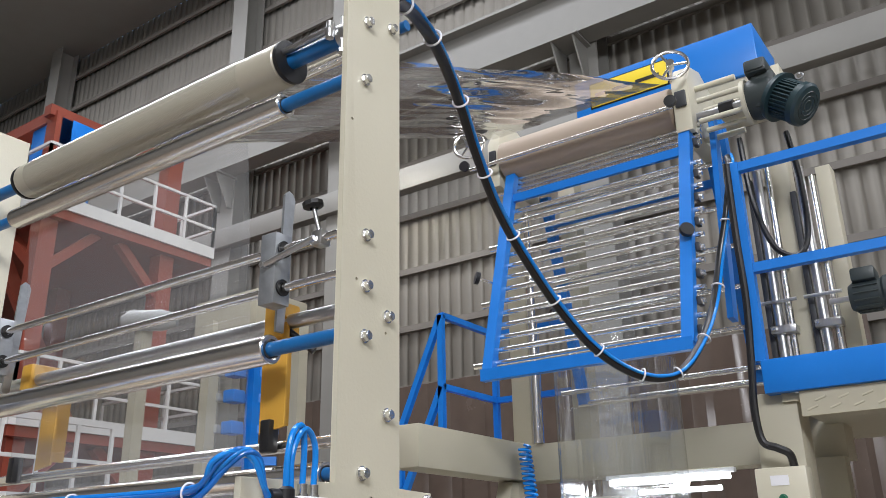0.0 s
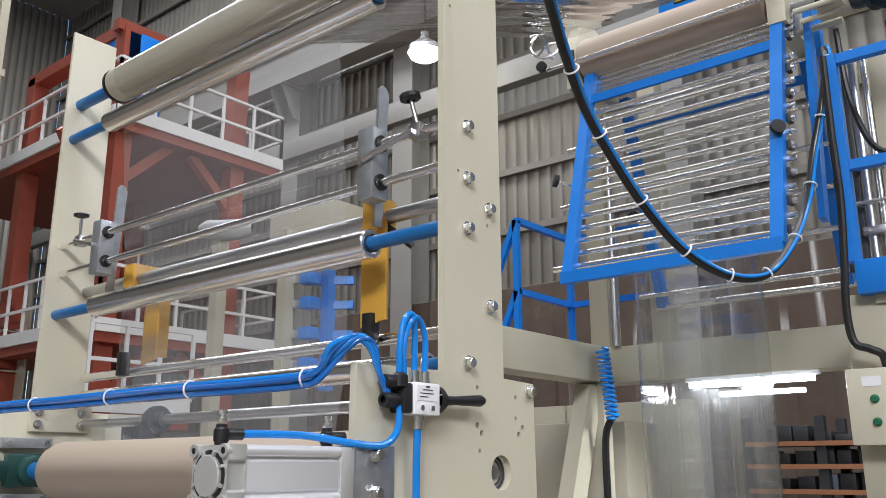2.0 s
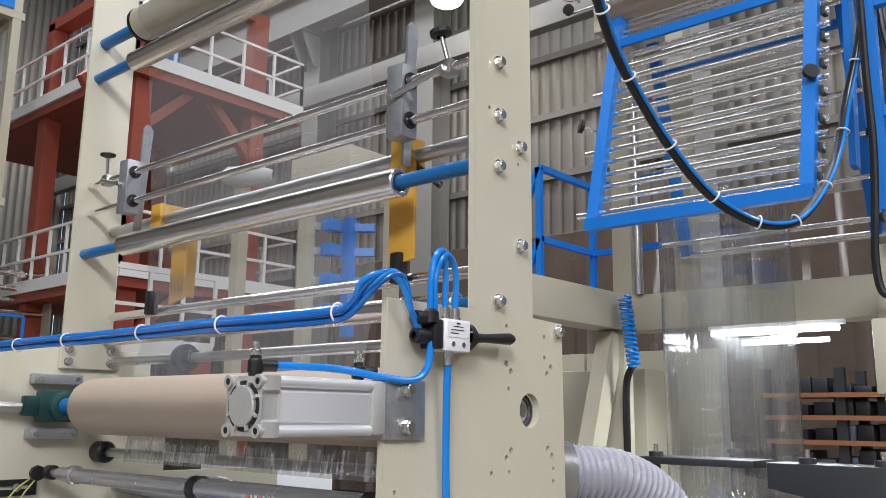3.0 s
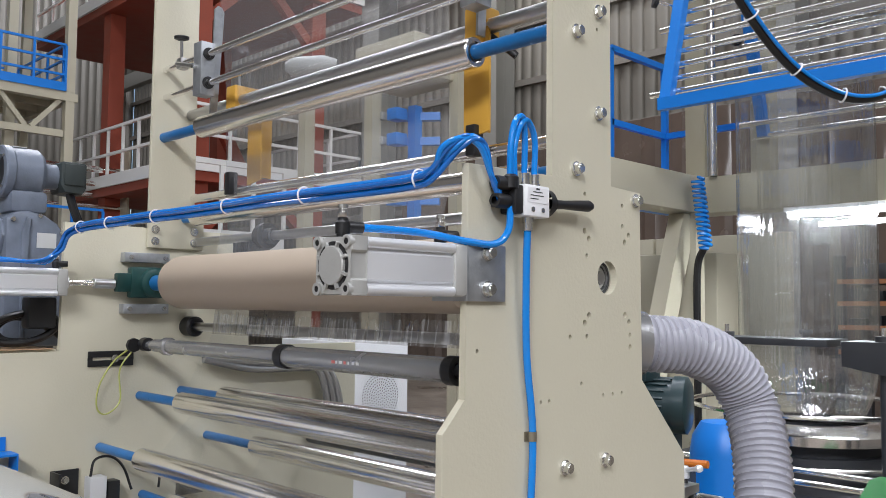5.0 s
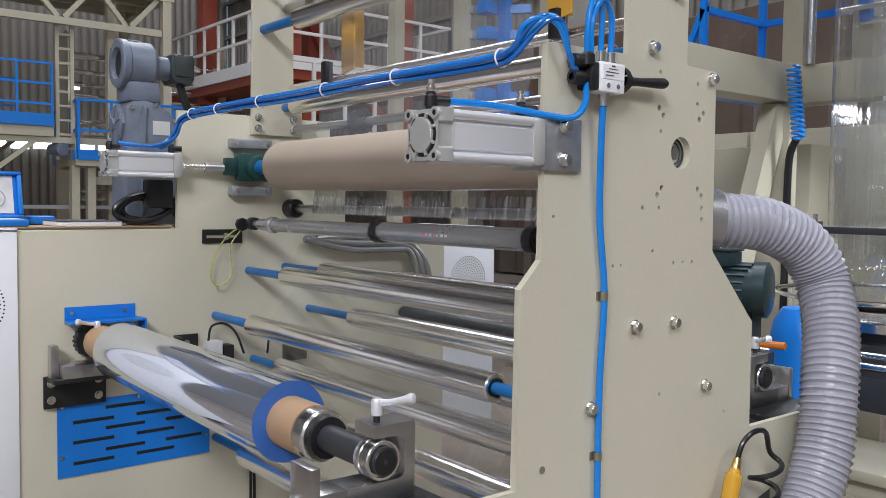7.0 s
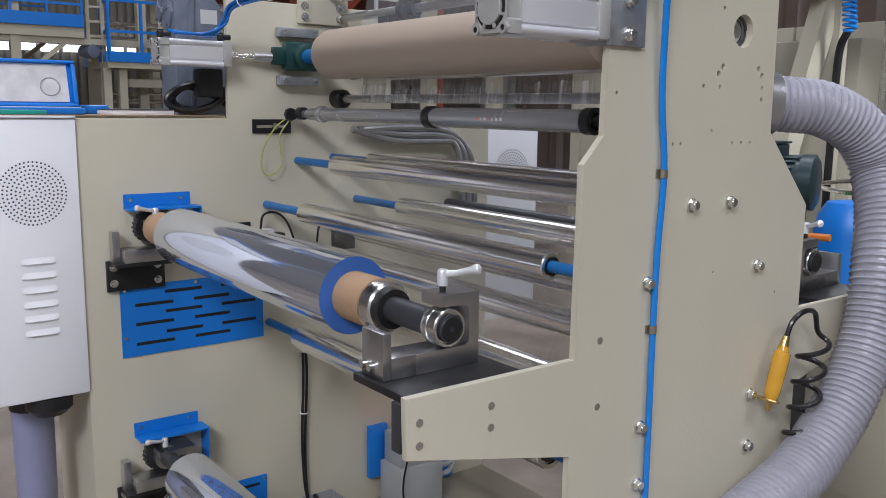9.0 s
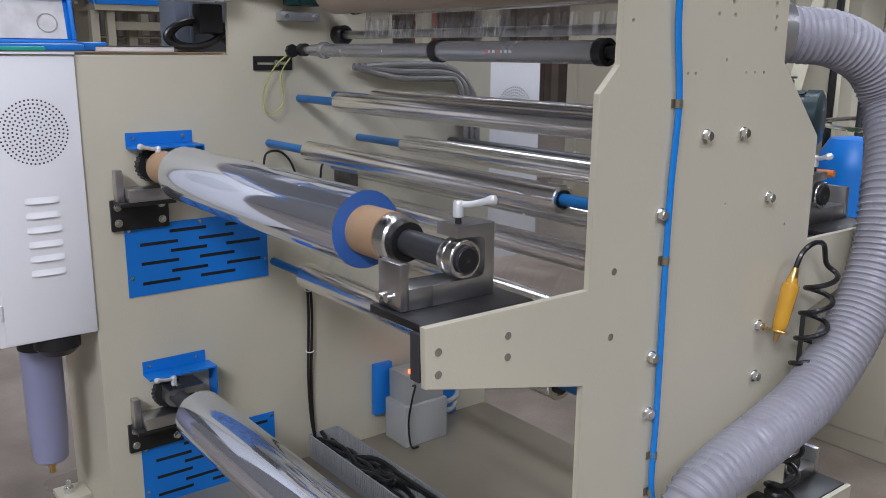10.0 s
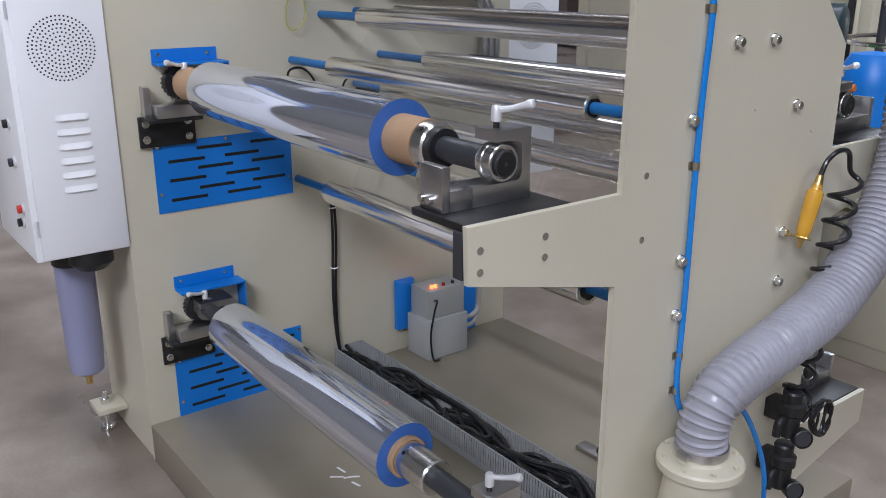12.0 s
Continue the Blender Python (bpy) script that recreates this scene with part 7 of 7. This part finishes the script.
for y in (4.36, 4.62):
    part("leg", box((-15.55, y, 0), (-15.42, y + 0.13, 2.03)), CREAM_WALL, lm)
for y in (4.22, 4.46):
    part("ladder_post", box((-15.75, y - 0.03, 2.13), (-15.69, y + 0.03, 4.4)), CREAM_WALL, lm)
for k in range(9):
    part("rung", box((-15.75, 4.25, 2.3 + 0.24 * k), (-15.70, 4.43, 2.34 + 0.24 * k)), CREAM_WALL, lm)
part("cross_beam", box((-15.7, 4.7, 1.72), (-15.55, 7.6, 1.86)), CREAM_WALL, lm)
part("cross_beam", box((-15.7, 3.4, 1.30), (-15.6, 7.6, 1.36)), GALV, lm)
for k, (z, r) in enumerate(((4.0, 0.06), (3.75, 0.045), (3.55, 0.05), (3.3, 0.035), (2.85, 0.05), (2.62, 0.03), (1.62, 0.03), (1.48, 0.04))):
    part("roller", cyl((-16.3 - 0.2 * (k % 3), 4.55, z), (-16.3 - 0.2 * (k % 3), 7.4, z), r, seg=16), CHROME, lm)
for y in (4.5, 7.4):
    part("frame_plate", box((-16.9, y, 0), (-16.1, y + 0.04, 4.4)), CREAM_WALL, lm)
part("work_lamp", lathe((-15.9, 4.58, 3.35), Z, [(0, 0), (0.01, 0.05), (0.05, 0.06)], 16), LAMP, lm)
part("motor", lathe((-15.8, 4.15, 2.30), (0.9, 0.3, 0), [(0, 0), (0, 0.10), (0.3, 0.11), (0.32, 0)], 16), MOTOR, lm)
sw = thing("window_strip", (XW + 0.12, 6.9, 3.0), "low strip of daylit window panes in the far wall", "window", kind="structure")
for k in range(9):
    part("pane", box((XW + 0.34, 3.6 + 0.62 * k, 2.92 + 0.02 * (k % 2)), (XW + 0.36, 4.1 + 0.62 * k, 3.14)), DAYPANE, sw)
wr = thing("white_railing", (-11.4, 6.2, 0.0), "white tube railing on a low red platform", "railing")
part("deck", box((-13.0, 6.0, 2.1), (-11.2, 7.6, 2.3)), RED, wr)
part("deck_edge", box((-11.25, 5.98, 2.3), (-11.18, 7.6, 2.55)), WRAIL, wr)
rail_run(wr, (-11.2, 6.0, 2.5), (-11.2, 7.6, 2.5), 1.0, 3, WRAIL)
part("column", box((-11.7, 6.3, 0), (-11.5, 6.5, 2.1)), RED, wr)

def bay_lamp(x, y, z):
    bl = thing("high_bay_lamp", (x, y, z + 0.4), "lit high-bay lamp hanging from the roof", "lamp", "high-bay lamps")
    part("lamp", lathe((x, y, z), Z, [(-0.02, 0), (0.0, 0.16), (0.06, 0.26), (0.14, 0.30)], 28), BAY, bl)
    part("reflector", lathe((x, y, z + 0.14), Z, [(0, 0.305), (0.12, 0.28), (0.28, 0.08), (0.4, 0.07), (0.4, 0)], 28), ALU, bl)
    part("stem", cyl((x, y, z + 0.5), (x, y, HH), 0.02), DARK, bl)


bay_lamp(-9.55, 10.9, 8.68)

# machines and stores seen through the film and the bubble
bm_ = thing("blue_frame_machine", (-6.7, 5.9, 0.0), "distant blue-framed machine on cream posts with brackets", "machine")
for x, y in ((-6.9, 5.7), (-6.3, 6.3), (-7.6, 5.4)):
    part("post", box((x - 0.06, y - 0.06, 0), (x + 0.06, y + 0.06, 3.9)), CREAM_WALL, bm_)
for z in (2.55, 2.85, 3.15, 3.4):
    part("cross_bar", bar((-6.80, 5.88, z), (-6.42, 6.18, z), 0.08), BLUE, bm_)
    part("bracket", box((-6.75, 5.75, z - 0.06), (-6.6, 5.9, z + 0.06), 0.01), BLUE, bm_)
    part("bearing", box((-6.88, 5.74, z - 0.04), (-6.80, 5.82, z + 0.04), 0.01), GREYBOX, bm_)
part("upright", bar((-6.6, 6.0, 2.3), (-6.6, 6.0, 3.5), 0.1), BLUE, bm_)
part("top_box", box((-7.2, 5.7, 3.75), (-6.3, 6.4, 4.15), 0.02), CREAM_WALL, bm_)
part("wrapped_motor", lathe((-7.7, 5.2, 3.95), (0.8, 0.6, 0), [(0, 0.05), (0.08, 0.10), (0.4, 0.11), (0.5, 0.08), (0.55, 0.06)], 20), GREYBOX, bm_, "motor wrapped in white plastic")
rk = thing("storage_rack", (-3.0, 10.2, 0.0), "dark storage rack with orange beams and black boxes", "rack")
OBEAM = mat("orange_beam", (0.30, 0.13, 0.06), 0.5)
for x in (-4.0, -3.2, -2.4):
    part("upright", box((x - 0.05, 10.0, 0), (x + 0.05, 10.1, 2.1)), DARK, rk)
    part("upright", box((x - 0.05, 10.8, 0), (x + 0.05, 10.9, 2.1)), DARK, rk)
RSH = (1.05, 1.32, 1.58, 1.82)
for z in RSH:
    part("beam", box((-4.0, 9.96, z - 0.035), (-2.4, 9.995, z + 0.015)), OBEAM, rk)
    part("shelf", box((-4.0, 10.0, z - 0.03), (-2.4, 10.9, z)), DARK, rk)
rb = random.Random(3)
for z in RSH:
    for k in range(7):
        x = -3.94 + k * 0.215
        h = 0.08 + 0.13 * rb.random()
        solid("store_box", box((x, 10.1, z), (x + 0.13 + 0.07 * rb.random(), 10.6, z + h), 0.008), (DARK, MOTOR, DARK, DARK)[int(rb.random() * 4)], "box standing on the storage rack", "box", "boxes on the rack")
pt = thing("partition", (-4.0, 5.6, 0.0), "cream sheet-steel partition behind the tower", "partition")
for k in range(3):
    x = -5.6 + k * 0.98
    part("panel", box((x, 5.6, 0.0), (x + 0.96, 5.66, 2.0), 0.004), CREAM_WALL, pt)
fb = thing("switch_box", (-2.75, 4.58, 1.2), "small grey switch box on the cream cabinet", "switch box")
part("box", box((-2.95, 4.57, 1.30), (-2.80, 4.598, 1.42), 0.004), GREYBOX, fb)
part("window", box((-2.93, 4.566, 1.33), (-2.82, 4.569, 1.38)), BLACK, fb)
sc = thing("plastic_curtain", (-9.0, 12.6, 0.0), "hanging sheet of shiny dark plastic along the wall foot", "curtain")
cbm, prev = bmesh.new(), None
for i in range(121):
    x = -14 + i * 0.1
    o = 0.05 * math.sin(i * 1.1) + 0.03 * math.sin(i * 2.7)
    cur = [cbm.verts.new((x, 12.55 + o * (0.4 + 0.6 * (1 - k / 6)), 0.05 + 4.6 * k / 6)) for k in range(7)]
    if prev:
        for k in range(6):
            cbm.faces.new((prev[k], cur[k], cur[k + 1], prev[k + 1]))
    prev = cur
part("sheet", cbm, mat("dark_plastic_sheet", (0.10, 0.075, 0.06), 0.25, var=0.3, scale=2), sc)
t = thing("cable_loop", (-0.98, 3.85, 2.5), "black cable hanging in a loop by the lift columns", "cable")
part("loop", sweep(spline([(-1.14, 3.7, 3.30), (-1.12, 3.68, 3.0), (-1.06, 3.66, 2.78), (-0.98, 3.66, 2.72), (-0.93, 3.68, 2.80), (-0.93, 3.72, 3.05), (-0.96, 3.76, 3.3)], 8), 0.012, 8), CABLE, t)


def motions():
    """Nothing in the hall moves during the clip; only the camera is carried."""


motions()
